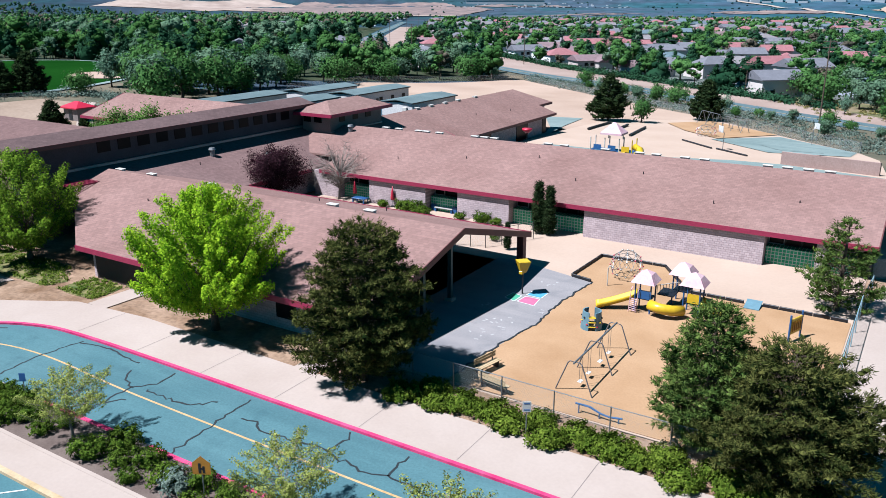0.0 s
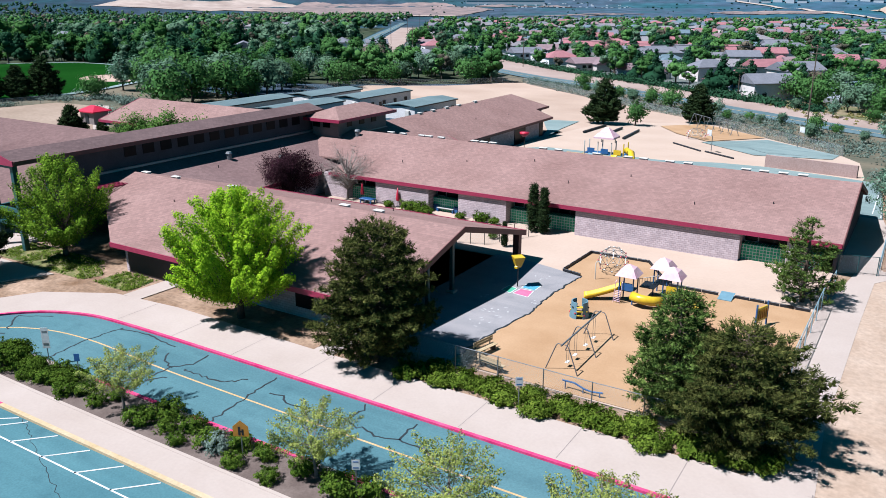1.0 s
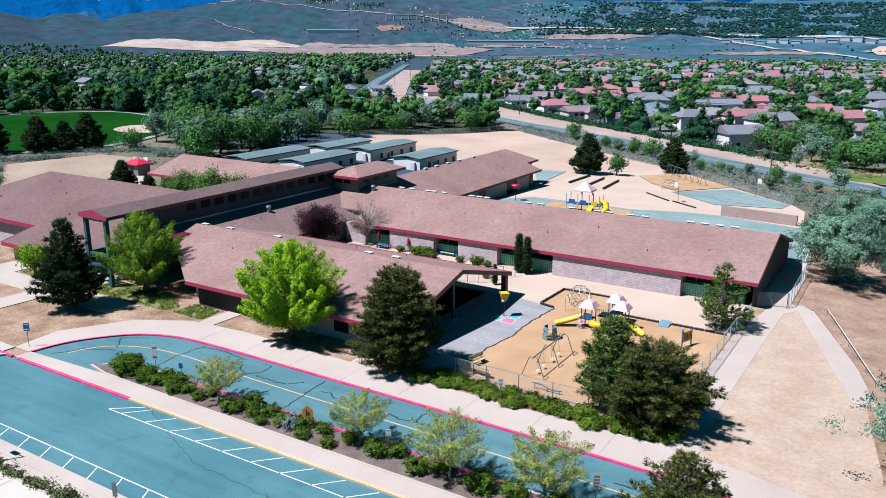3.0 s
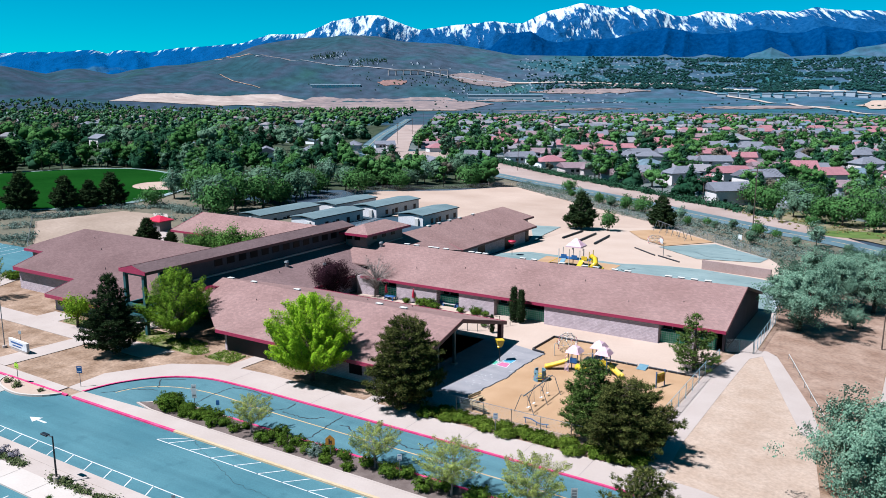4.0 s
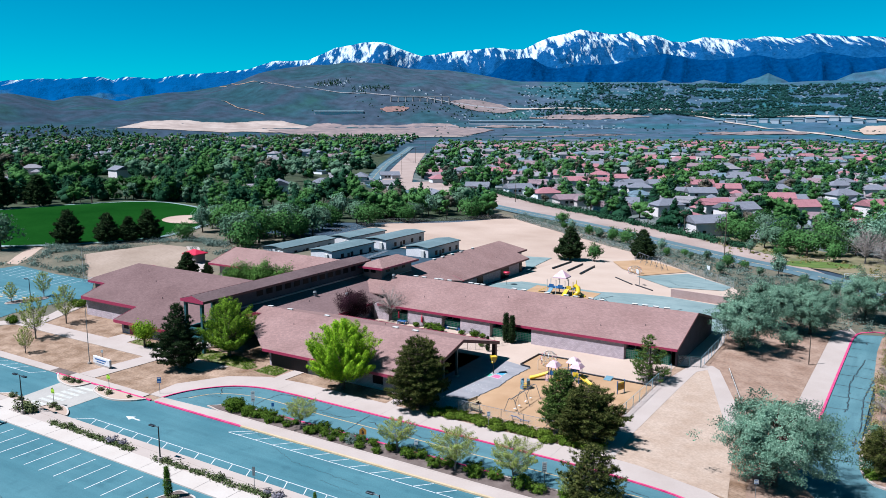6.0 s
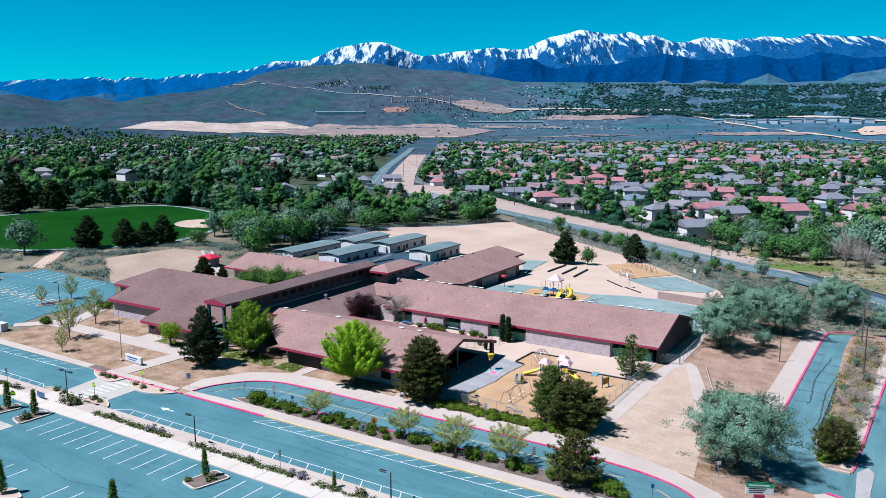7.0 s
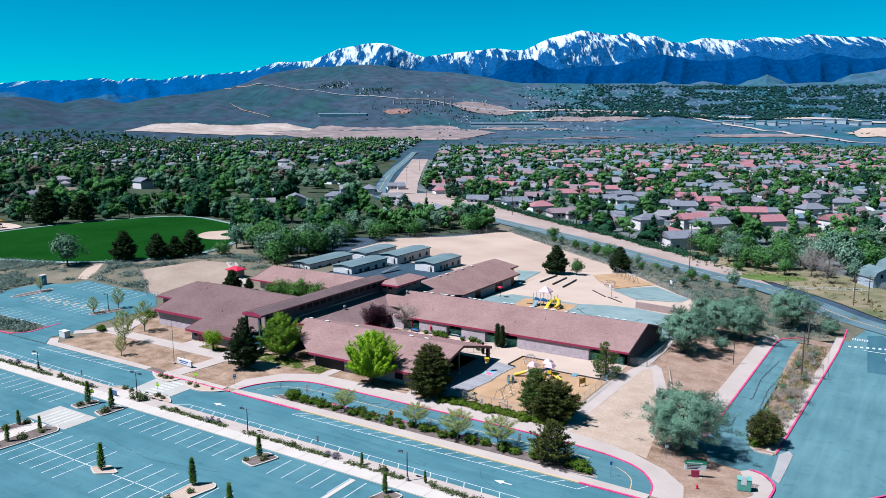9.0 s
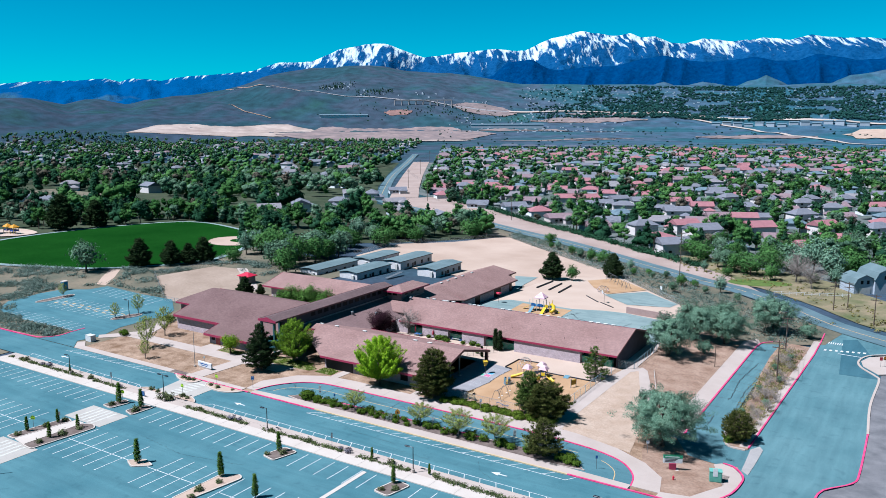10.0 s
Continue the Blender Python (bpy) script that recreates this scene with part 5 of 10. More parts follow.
# ---------------------------------------------------------------- neighbourhood
ROAD_LD = sorted((LD(x, y)[1], LD(x, y)[0]) for x, y in main_mid)


def road_l(d):
    """The road's place across the view at the depth d."""
    return float(np.interp(d, [p[0] for p in ROAD_LD], [p[1] for p in ROAD_LD]))


def hood_l(d):
    """Where the gardens begin beyond the road."""
    return float(np.interp(d, [150, 205, 221, 231, 268, 295, 332, 360, 400, 470, 766, 1400], [125, 101, 86, 80, 68, 56, 38, 14, -8, -22, -22, -14]))


# Wall and roof colours hold a little added blue for distance haze.
M_HWALL = [surface("house_wall_" + k, tuple(v * 0.9 for v in c), c, 0.5, 5.0) for k, c in (("tan", (0.72, 0.63, 0.60)), ("white", (0.94, 0.96, 0.99)), ("grey", (0.50, 0.56, 0.63)), ("cream", (0.86, 0.79, 0.76)))]
M_HROOF = [surface("house_roof_" + k, tuple(v * 0.78 for v in c), c, 0.6, 3.0) for k, c in (("terracotta", (0.44, 0.20, 0.22)), ("pinkbrown", (0.31, 0.22, 0.24)), ("grey", (0.235, 0.24, 0.28)), ("bluegrey", (0.18, 0.25, 0.30)), ("tan", (0.31, 0.29, 0.31)))]
M_HDOOR = plain("garage_door_white", (0.62, 0.60, 0.57), 0.5)


def hip(bm, x0, x1, y0, y1, z0, z1, gable=False):
    """A hip or gable roof with eaves, along the longer side."""
    t = 0.2
    w = y1 - y0
    r = 0.0 if gable else w / 2
    pts = [(x0, y0, z0), (x1, y0, z0), (x1, y1, z0), (x0, y1, z0), (x0 + r, (y0 + y1) / 2, z1), (x1 - r, (y0 + y1) / 2, z1)]
    hi = [bm.verts.new(p) for p in pts]
    lo = [bm.verts.new((p[0], p[1], p[2] - t)) for p in pts[:4]]
    for q in ((0, 1, 5, 4), (1, 2, 5), (2, 3, 4, 5), (3, 0, 4)):
        bm.faces.new([hi[i] for i in q])
    for i in range(4):
        bm.faces.new((hi[i], lo[i], lo[(i + 1) % 4], hi[(i + 1) % 4]))
    bm.faces.new(lo[::-1])
    bmesh.ops.recalc_face_normals(bm, faces=bm.faces)
    return bm


PROTO_ROOF = (0, 2, 0, 1, 2, 0, 4, 3, 0, 2, 1, 4, 0, 2)


def house(k, rng, full=True):
    """A detached house with a garage wing."""
    wi, ro = (1, 3, 0, 2)[k % 4], PROTO_ROOF[k]
    two = k % 4 == 1
    w, dp, h = rng.uniform(13, 17), rng.uniform(9, 12), (5.4 if two else 3.0)
    wall_name, roof_name = ("tan", "white", "grey", "cream")[wi], ("terracotta-red", "pink-brown", "grey", "blue-grey", "tan")[ro]
    t = thing("house", f"{wall_name} stucco house with a {roof_name} roof among garden trees", "house", group="houses of the neighbourhood")
    part("wall", boxed(-w / 2, w / 2, -dp / 2, dp / 2, -1.5, h), M_HWALL[wi], t)
    part("roof", hip(bmesh.new(), -w / 2 - 0.6, w / 2 + 0.6, -dp / 2 - 0.6, dp / 2 + 0.6, h, h + rng.uniform(2.2, 3.0), rng.random() < 0.55), M_HROOF[ro], t)
    gx = rng.choice([-1, 1]) * (w / 2 - 3.4)
    part("garage_wall", boxed(gx - 3.3, gx + 3.3, -dp / 2 - 5.0, -dp / 2, -1.5, 2.8), M_HWALL[wi], t)
    bm = hip(bmesh.new(), -dp / 2 - 5.6, -dp / 2 + 2.5, -3.9, 3.9, 2.8, 4.7, rng.random() < 0.5)
    bmesh.ops.rotate(bm, verts=bm.verts, matrix=Matrix.Rotation(radians(90), 3, 'Z'))
    bmesh.ops.translate(bm, verts=bm.verts, vec=(gx, 0, 0))
    part("garage_roof", bm, M_HROOF[ro], t)
    if full:
        part("garage_door", boxed(gx - 2.5, gx + 2.5, -dp / 2 - 5.06, -dp / 2 - 4.9, -0.4, 2.2), M_HDOOR, t)
        win = None
        for wx, wy, wz in ((-gx * 0.9, -dp / 2, 1.5), (-gx * 0.2, -dp / 2, 1.5), (-gx * 0.9, -dp / 2, 4.2 if two else 1.5), (gx * 0.9, dp / 2, 1.5)):
            if win is None:
                win = part("window", boxed(-0.8, 0.8, -0.05, 0.05, -0.65, 0.65), M_GLASS, t)
                win.matrix_basis = Matrix.Translation((wx, wy, wz))
            elif wz > 4 or (wx, wz) != (-gx * 0.9, 1.5) or wy > 0:
                shared("window", win, t, Matrix.Translation((wx, wy, wz)))
    return t


hrng = np.random.default_rng(21)
protos = [house(i, hrng) for i in range(14)]
FAR_B = {}
HOUSES = []
NEAR_HOUSES = []


def blocked(l, d, gap):
    return (road_l(d) - 9 < l < hood_l(d) - 1 and d < 940) or any((l - a) ** 2 + (d - b) ** 2 < gap * gap for a, b in HOUSES)


def set_house(p, l, d, turn, first=False):
    x, y = V(l, d)
    m = Matrix.Translation((x, y, hilly(l, d) + 0.25)) @ Matrix.Rotation(turn + VIEW, 4, 'Z') @ Matrix.Scale(0.92, 4)
    HOUSES.append((l, d))
    if first:
        p.matrix_basis = m
        return p
    return copy_thing(p, m)


def far_house(l, d, turn, west=False):
    """A far house, joined with the others of its colours."""
    HOUSES.append((l, d))
    wi, ro = int(hrng.integers(4)), int(hrng.choice([2, 2, 3, 4, 4, 1] if west else [0, 0, 1, 1, 2, 2, 3, 3, 4, 4]))
    x, y = V(l, d)
    m = Matrix.Translation((x, y, hilly(l, d))) @ Matrix.Rotation(turn + VIEW, 4, 'Z')
    w, dp, h = hrng.uniform(11, 15), hrng.uniform(8.5, 11), float(hrng.choice([3.0, 3.2, 3.0, 5.0, 5.4]))
    a = boxed(-w / 2, w / 2, -dp / 2, dp / 2, -1.5, h)
    box(a, w / 2 - 6.5, w / 2, -dp / 2 - 4, -dp / 2 + 0.5, -1.5, 2.7)
    r = hip(bmesh.new(), -w / 2 - 0.6, w / 2 + 0.6, -dp / 2 - 0.6, dp / 2 + 0.6, h, h + 2.5, hrng.random() < 0.55)
    g = hip(bmesh.new(), w / 2 - 7.2, w / 2 + 0.6, -dp / 2 - 4.6, -dp / 2 + 3, 2.7, 4.6)
    for kind, k, bm in (("wall", wi, a), ("roof", ro, r), ("roof", ro, g)):
        bm.transform(m)
        tmp = bpy.data.meshes.new("tmp")
        bm.to_mesh(tmp)
        bm.free()
        FAR_B.setdefault((kind, k), bmesh.new()).from_mesh(tmp)
        bpy.data.meshes.remove(tmp)


# houses that can be told apart along the road
for l, dd, a, k in ((93, 252, 0.5, 2), (117, 262, 0.25, 9), (146, 270, 3.3, 5), (152, 226, 0.1, 8), (188, 318, 0.2, 1), (72, 290, 0.4, 3), (58, 322, 0.2, 10), (37, 362, 0.3, 4), (50, 345, 3.4, 12), (96, 342, 0.2, 7), (6, 582, 0.1, 13),
                    (163, 418, 0.4, 4), (200, 400, 0.3, 9)):
    NEAR_HOUSES.append((l, dd, a, k))
slots = []
d = 226.0
while d < 1310:
    step_l, step_d = (23, 30) if d < 560 else (27, 37)
    l = hood_l(d) + 9 + hrng.uniform(0, 6)
    top = 0.60 * (d + 112) + 12
    row = radians(hrng.uniform(-22, 22))
    while l < top:
        dd = d + 0.10 * (hood_l(d) + 9 - l) + hrng.normal() * 3
        if dd > 215:
            slots.append((l, dd, row + math.pi * hrng.integers(2) + hrng.normal() * 0.06))
        l += step_l + hrng.normal() * 2
    d += step_d
used_p = set()
for l, dd, a, k in NEAR_HOUSES:
    set_house(protos[k], l, dd, a, k not in used_p)
    used_p.add(k)
for l, dd, a in slots:
    if hrng.random() < 0.10 or blocked(l, dd, 16):
        continue
    if dd < 560:
        k = int(hrng.integers(len(protos)))
        set_house(protos[k], l, dd, a, k not in used_p)
        used_p.add(k)
    else:
        far_house(l, dd, a)
# houses among the western woods
for l, dd, a in ((-6, 300, 1.9), (-30, 340, 0.2), (-36, 390, 0.4), (-68, 371, 0.1), (-88, 352, 1.8), (-54, 428, 1.6), (-105, 345, 0.3), (-140, 352, 0.1), (-118, 420, 0.4), (-70, 455, 0.2), (-250, 380, 0.3), (-270, 392, 1.7), (-40, 480, 0.2)):
    k = int(hrng.choice([i for i, q in enumerate(PROTO_ROOF) if q > 1]))
    set_house(protos[k], l, dd, a, k not in used_p)
    used_p.add(k)
for i in range(230):
    dd = 430 + 1200 * hrng.random() ** 0.8
    l = hrng.uniform(-0.62 * (dd + 110), road_l(dd) - 20)
    if not blocked(l, dd, 22):
        far_house(l, dd, hrng.uniform(0, math.pi), True)
for i, p in enumerate(protos):
    if i not in used_p:
        set_house(p, 120 + 30 * i, 540, 0.2, True)
for (kind, k), bm in FAR_B.items():
    m = M_HWALL[k] if kind == "wall" else M_HROOF[k]
    tagged(link("far_house_" + kind + "s", bm, m), "far small houses of the neighbourhood with low roofs", "houses", kind="stuff")


def apartment():
    t = thing("apartment_building", "dark blue-grey two-storey apartment block", "building", group="apartment blocks")
    part("wall", boxed(-22, 22, -7, 7, -2, 7), M_HWALL[2], t)
    part("roof", hip(bmesh.new(), -23, 23, -8, 8, 7, 11.5), plain("dark_blue_roof", (0.10, 0.12, 0.16), 0.6), t)
    w = part("window", boxed(-0.9, 0.9, -0.06, 0.06, -0.8, 0.8), M_GLASS, t)
    w.matrix_basis = Matrix.Translation((-18, -7, 1.8))
    for i in range(1, 14):
        shared("window", w, t, Matrix.Translation((-18 + 6 * (i % 7), -7, 1.8 + 3.2 * (i // 7))))
    return t


apt = apartment()
for i in range(9):
    a, r = 4.6 + 1.55 * i, 1405 + 14 * math.sin(i * 1.7)
    l, dd = r * math.sin(radians(a)), r * math.cos(radians(a))
    x, y = V(l, dd)
    m = Matrix.Translation((x, y, hilly(l, dd))) @ Matrix.Rotation(VIEW + 0.15 * math.sin(i * 2.1), 4, 'Z') @ Matrix.Scale(0.8, 4)
    if i == 0:
        apt.matrix_basis = m
    else:
        copy_thing(apt, m)


# ---- woods: uncountable far trees, by leaf kind, each of many rounded clumps
class Wood:
    def __init__(self):
        self.v, self.f, self.n = [], [], 0

    def add(self, v, f):
        self.v.append(v)
        self.f.append(f + self.n)
        self.n += len(v)


woods = {}
wrng = np.random.default_rng(33)


def far_tree(l, d, h, w, kind, near):
    """A crown of rounded clumps, ragged with leaf sprays where it stands nearer."""
    x, y = V(l, d)
    k = (13, 10, 7)[near]
    u = wrng.normal(size=(k, 3))
    u /= np.linalg.norm(u, axis=1)[:, None]
    base = np.array([x, y, hilly(l, d)])
    if kind == 1 and wrng.random() < 0.65:
        t = np.linspace(0, 1, k) ** 1.1
        a = wrng.uniform(0, math.tau, k)
        rad = w * 0.22 * (1 - t)
        c = np.stack([np.cos(a) * rad, np.sin(a) * rad, h * (0.14 + 0.78 * t)], 1)
        r = w * (0.26 * (1 - t) + 0.07) * wrng.uniform(0.8, 1.2, k)
    else:
        c = u * np.array([w * 0.34, w * 0.34, h * 0.30]) * wrng.uniform(0.5, 1.0, (k, 1)) + np.array([0, 0, h * 0.58])
        r = w * (0.16, 0.19, 0.24)[near] * wrng.uniform(0.6, 1.25, k)
    v0, f0 = BALL if near < 2 or d < 1000 else GEM
    n = len(v0)
    v = c[:, None, :] + v0[None] * r[:, None, None] * wrng.uniform(0.72, 1.12, (k, n, 1)) * np.array([1, 1, 0.85])
    v[:, :, 2] = np.maximum(v[:, :, 2], 0.1)
    f = (f0[None] + (np.arange(k) * n)[:, None, None]).reshape(-1, 3)
    woods.setdefault((kind, near), Wood()).add((v + base).reshape(-1, 3), f)
    if near < 2:
        m = (300, 190)[near]
        own = wrng.integers(0, k, m)
        o = wrng.normal(size=(m, 3))
        o[:, 2] = np.abs(o[:, 2]) * 0.9 + 0.1 * o[:, 2]
        o /= np.linalg.norm(o, axis=1)[:, None]
        p = c[own] + o * (r[own] * wrng.uniform(0.85, 1.42, m))[:, None]
        p[:, 2] = np.maximum(p[:, 2], 0.3)
        q, _ = quads(p, (0.34, 0.48)[near] * (h / 9) ** 0.5, wrng, o + np.array([0, 0, 0.2]), 0.6, 0.4)
        idx = np.arange(4 * m).reshape(-1, 4)
        woods.setdefault((kind, near), Wood()).add(q + base, np.concatenate([idx[:, :3], idx[:, [0, 2, 3]]]))
    if near == 0:
        tr = bmesh.new()
        tube(tr, [(0, 0, -0.2), (0, 0, h * 0.6)], [w * 0.035, w * 0.015], 4, False)
        tr.verts.index_update()
        woods.setdefault((4, 0), Wood()).add(np.array([tuple(p.co) for p in tr.verts]) + base, np.array([[q.verts[i].index for i in t] for q in tr.faces for t in ((0, 1, 2), (0, 2, 3))]))
        tr.free()


field_rim = [(x + (x + 245) * 0.05, y + (y - 118) * 0.08) for x, y in field]


OPEN_SCRUB = [(-500, 205), (-530, 262), (-445, 262), (-390, 222), (-405, 182)]


def in_field(x, y):
    return inside(x, y, field_rim) or inside(x, y, OPEN_SCRUB)


def along(pts, u):
    k = min(int(u * (len(pts) - 1)), len(pts) - 2)
    f = u * (len(pts) - 1) - k
    return pts[k][0] + (pts[k + 1][0] - pts[k][0]) * f, pts[k][1] + (pts[k + 1][1] - pts[k][1]) * f


def wood_patch(l0, l1, d0, d1, per, kinds, hs, keep=lambda l, d: True):
    n = int(abs(l1 - l0) * (d1 - d0) / per)
    for _ in range(n):
        l, d = wrng.uniform(l0, l1), wrng.uniform(d0, d1)
        x, y = V(l, d)
        if not keep(l, d) or in_field(x, y) or blocked(l, d, 8.5) or (l < road_l(d) and (noise.noise(Vector((l / 55, d / 80, 2.0))) < -0.24 or blocked(l, d + 16, 11) and wrng.random() < 0.8)) or (d < 700 and wrng.random() < 0.55 and blocked(l, d + 14, 8)):
            continue
        h = wrng.uniform(*hs)
        far_tree(l, d, h, h * wrng.uniform(0.65, 1.0), 1 if l < -0.28 * (d + 112) and wrng.random() < 0.25 else int(wrng.choice(4, p=kinds)), 0 if d < 330 else 1 if d < 620 else 2)


MIXK, CITY = (0.46, 0.28, 0.19, 0.07), (0.46, 0.38, 0.10, 0.06)
left_of_road = lambda l, d: l < min(road_l(d) - 9, 24 if d < 300 else 99) - 5 * wrng.random() and d > 240 + 0.67 * (l + 22) * (l > -40)
wood_patch(-330, 75, 214, 330, 105, MIXK, (7, 14), lambda l, d: left_of_road(l, d) and abs(l) < 0.62 * (d + 112))
wood_patch(-440, 40, 330, 620, 175, (0.42, 0.26, 0.19, 0.13), (8, 17), lambda l, d: left_of_road(l, d) and abs(l) < 0.62 * (d + 112))
wood_patch(-1000, -20, 620, 1750, 230, (0.42, 0.28, 0.17, 0.13), (8, 14), lambda l, d: left_of_road(l, d) and abs(l) < 0.62 * (d + 112))
wood_patch(20, 260, 200, 330, 80, CITY, (5, 12), lambda l, d: l > hood_l(d) + 1 and l < 0.62 * (d + 112))
wood_patch(-70, 470, 330, 620, 92, CITY, (5, 12), lambda l, d: l > hood_l(d) + 1 and l < 0.62 * (d + 112))
wood_patch(-230, 960, 620, 1330, 170, CITY, (5, 11), lambda l, d: l > hood_l(d) + 1 and l < 0.62 * (d + 112))
# large trees round the fence corner of the sandy yard
for i in range(46):
    l = wrng.uniform(-30, 22)
    dd = 246 + 0.67 * (l + 22) + wrng.uniform(0, 46)
    if not blocked(l, dd, 7):
        h = wrng.uniform(7, 13)
        far_tree(l, dd, h, h * wrng.uniform(0.6, 0.95), int(wrng.choice(4, p=(0.5, 0.25, 0.13, 0.12))), 0)
# tall trees along the field's far side
for i in range(110):
    a = along([(-181, 142), (-188, 152), (-205, 170), (-226, 180), (-262, 180), (-292, 164), (-314, 142)], wrng.random())
    x, y = a[0] - wrng.uniform(0, 16), a[1] + wrng.uniform(0, 22)
    h = wrng.uniform(7, 13)
    far_tree(*LD(x, y), h, h * wrng.uniform(0.55, 0.85), int(wrng.choice(4, p=(0.5, 0.27, 0.17, 0.06))), 0)
for i in range(90):
    a = along([(-181, 140), (-188, 152), (-205, 172), (-226, 182), (-262, 182), (-292, 166), (-314, 144)], wrng.random())
    h = wrng.uniform(2.5, 5)
    far_tree(*LD(a[0] - wrng.uniform(0, 6), a[1] + wrng.uniform(1, 9)), h, h * wrng.uniform(0.9, 1.3), int(wrng.choice(4, p=(0.4, 0.4, 0.15, 0.05))), 0)
# beyond the apartments and on the far slopes
for _ in range(7600):
    a, r = wrng.uniform(4.5, 32), 2330 + 540 * wrng.random() ** 1.3
    if noise.noise(Vector((a * 0.6, r / 90, 1.0))) > -0.22 and wrng.random() < ss(3.5, 15, a + 0.004 * (2500 - r)):
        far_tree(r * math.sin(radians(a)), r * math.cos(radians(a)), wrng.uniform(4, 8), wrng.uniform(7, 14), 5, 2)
for _ in range(420):
    a, r = wrng.uniform(-1, 31), wrng.uniform(1480, 2330)
    if noise.noise(Vector((a * 0.5, r / 120, 6.0))) > 0.05:
        far_tree(r * math.sin(radians(a)), r * math.cos(radians(a)), wrng.uniform(2, 5), wrng.uniform(4, 9), 5, 2)
for _ in range(160):
    a, r = wrng.normal() * 4.5 + 1, wrng.normal() * 40 + 2330
    far_tree(r * math.sin(radians(a)), r * math.cos(radians(a)), wrng.uniform(3, 6), wrng.uniform(5, 8), 1, 2)


for _ in range(170):
    a, r = (wrng.uniform(-9.6, -7.0), wrng.normal() * 16 + 2560) if wrng.random() < 0.6 else (wrng.uniform(-7, -4.2), wrng.normal() * 14 + 2475)
    far_tree(r * math.sin(radians(a)), r * math.cos(radians(a)), wrng.uniform(6, 11), wrng.uniform(4, 7), 1, 2)


def woods_out():
    names = ("green", "dark evergreen", "olive-grey", "bare brown", "brown-trunked", "haze-tinted dark green")
    for (kind, near), w in woods.items():
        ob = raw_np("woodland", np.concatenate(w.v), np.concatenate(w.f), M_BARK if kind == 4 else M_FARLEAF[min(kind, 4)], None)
        ob.data.polygons.foreach_set("use_smooth", [True] * len(ob.data.polygons))
        tagged(ob, f"{names[kind]} trees of the woods and gardens beyond the school", "trees", kind="stuff")


woods_out()

# small far settlements on the slopes, pale specks of houses
specks = bmesh.new()
for _ in range(650):
    if wrng.random() < 0.9:
        a, r = wrng.uniform(5.5, 31), 2345 + 500 * wrng.random() ** 1.2
    else:
        a, r = (wrng.uniform(-9.4, -7.1), wrng.normal() * 12 + 2555) if wrng.random() < 0.5 else (wrng.uniform(-6.9, 3.6), wrng.normal() * 16 + 2470)
    if wrng.random() < 0.13:
        a, r = wrng.uniform(0, 13), wrng.uniform(2020, 2330)
    l, d = r * math.sin(radians(a)), r * math.cos(radians(a))
    x, y = V(l, d)
    z, w = hilly(l, d), wrng.uniform(1.5, 3.8)
    box(specks, x - w, x + w, y - 2, y + 2, z - 4, z + wrng.uniform(1.2, 2.6))
tagged(link("far_settlement", specks, M_HWALL[2]), "pale far houses scattered over the foothills", "houses", kind="stuff")


def far_sheet(name, a0, a1, r0, r1, m, lift, label, wob=40.0, seed=0.0):
    """A patch of far ground between two bearings and two distances, with an uneven edge."""
    verts, faces = [], []
    na, nr = 120, 10
    for j in range(nr + 1):
        for i in range(na + 1):
            a = a0 + (a1 - a0) * i / na
            e = noise.fractal(Vector((a * 0.8, j * 0.25 + seed, 0.5)), 0.8, 2.2, 5)
            pinch = min(1.0, 5 * i / na, 5 * (1 - i / na))
            rm = (r0 + r1) / 2
            r = rm + ((r0 + (r1 - r0) * j / nr) - rm) * pinch + wob * e
            l, d = r * math.sin(radians(a)), r * math.cos(radians(a))
            x, y = V(l, d)
            verts.append((x, y, hilly(l, d) + lift))
    for j in range(nr):
        for i in range(na):
            k = j * (na + 1) + i
            faces.append((k, k + 1, k + na + 2, k + na + 1))
    return tagged(raw(name, verts, faces, m, smooth=True), label, "ground", kind="structure")


M_BLUFF = surface("pale_bluff", (0.31, 0.23, 0.195), (0.54, 0.44, 0.385), 0.015, 0.05, bump=0.6, dist=2.0)
M_PINKLAND = surface("pink_graded_land", (0.17, 0.145, 0.150), (0.36, 0.265, 0.245), 0.03, 0.08, bump=0.6, dist=2.0)
far_sheet("bluff_ground", -24, -9, 1960, 2230, M_BLUFF, 0.8, "pale eroded bluff across the valley", 9)
far_sheet("bluff_ground", -13, 3.5, 1830, 2170, M_PINKLAND, 1.2, "pink eroded bluff land across the valley", 14, 3.0)
far_sheet("bluff_ground", -4, 1.6, 1790, 1850, M_BLUFF, 1.6, "pale sandy bank below the bluff", 14, 5.0)

def far_line(name, pts, width, m, lift, label, category="road"):
    """A strip over the far land, through (bearing, distance) pairs."""
    fine = []
    for (a0, r0), (a1, r1) in zip(pts, pts[1:]):
        fine += [(a0 + (a1 - a0) * i / 14, r0 + (r1 - r0) * i / 14) for i in range(14)]
    fine.append(pts[-1])
    ld = [(r * math.sin(radians(a)), r * math.cos(radians(a))) for a, r in fine]
    verts, faces = [], []
    for i, (l, d) in enumerate(ld):
        p, q = ld[max(i - 1, 0)], ld[min(i + 1, len(ld) - 1)]
        t = Vector((q[0] - p[0], q[1] - p[1])).normalized()
        for o in (-width / 2, width / 2):
            x, y = V(l - t.y * o, d + t.x * o)
            verts.append((x, y, hilly(l - t.y * o, d + t.x * o) + lift))
    faces = [(2 * i, 2 * i + 1, 2 * i + 3, 2 * i + 2) for i in range(len(ld) - 1)]
    return tagged(raw(name, verts, faces, m, smooth=True), label, category, kind="structure")


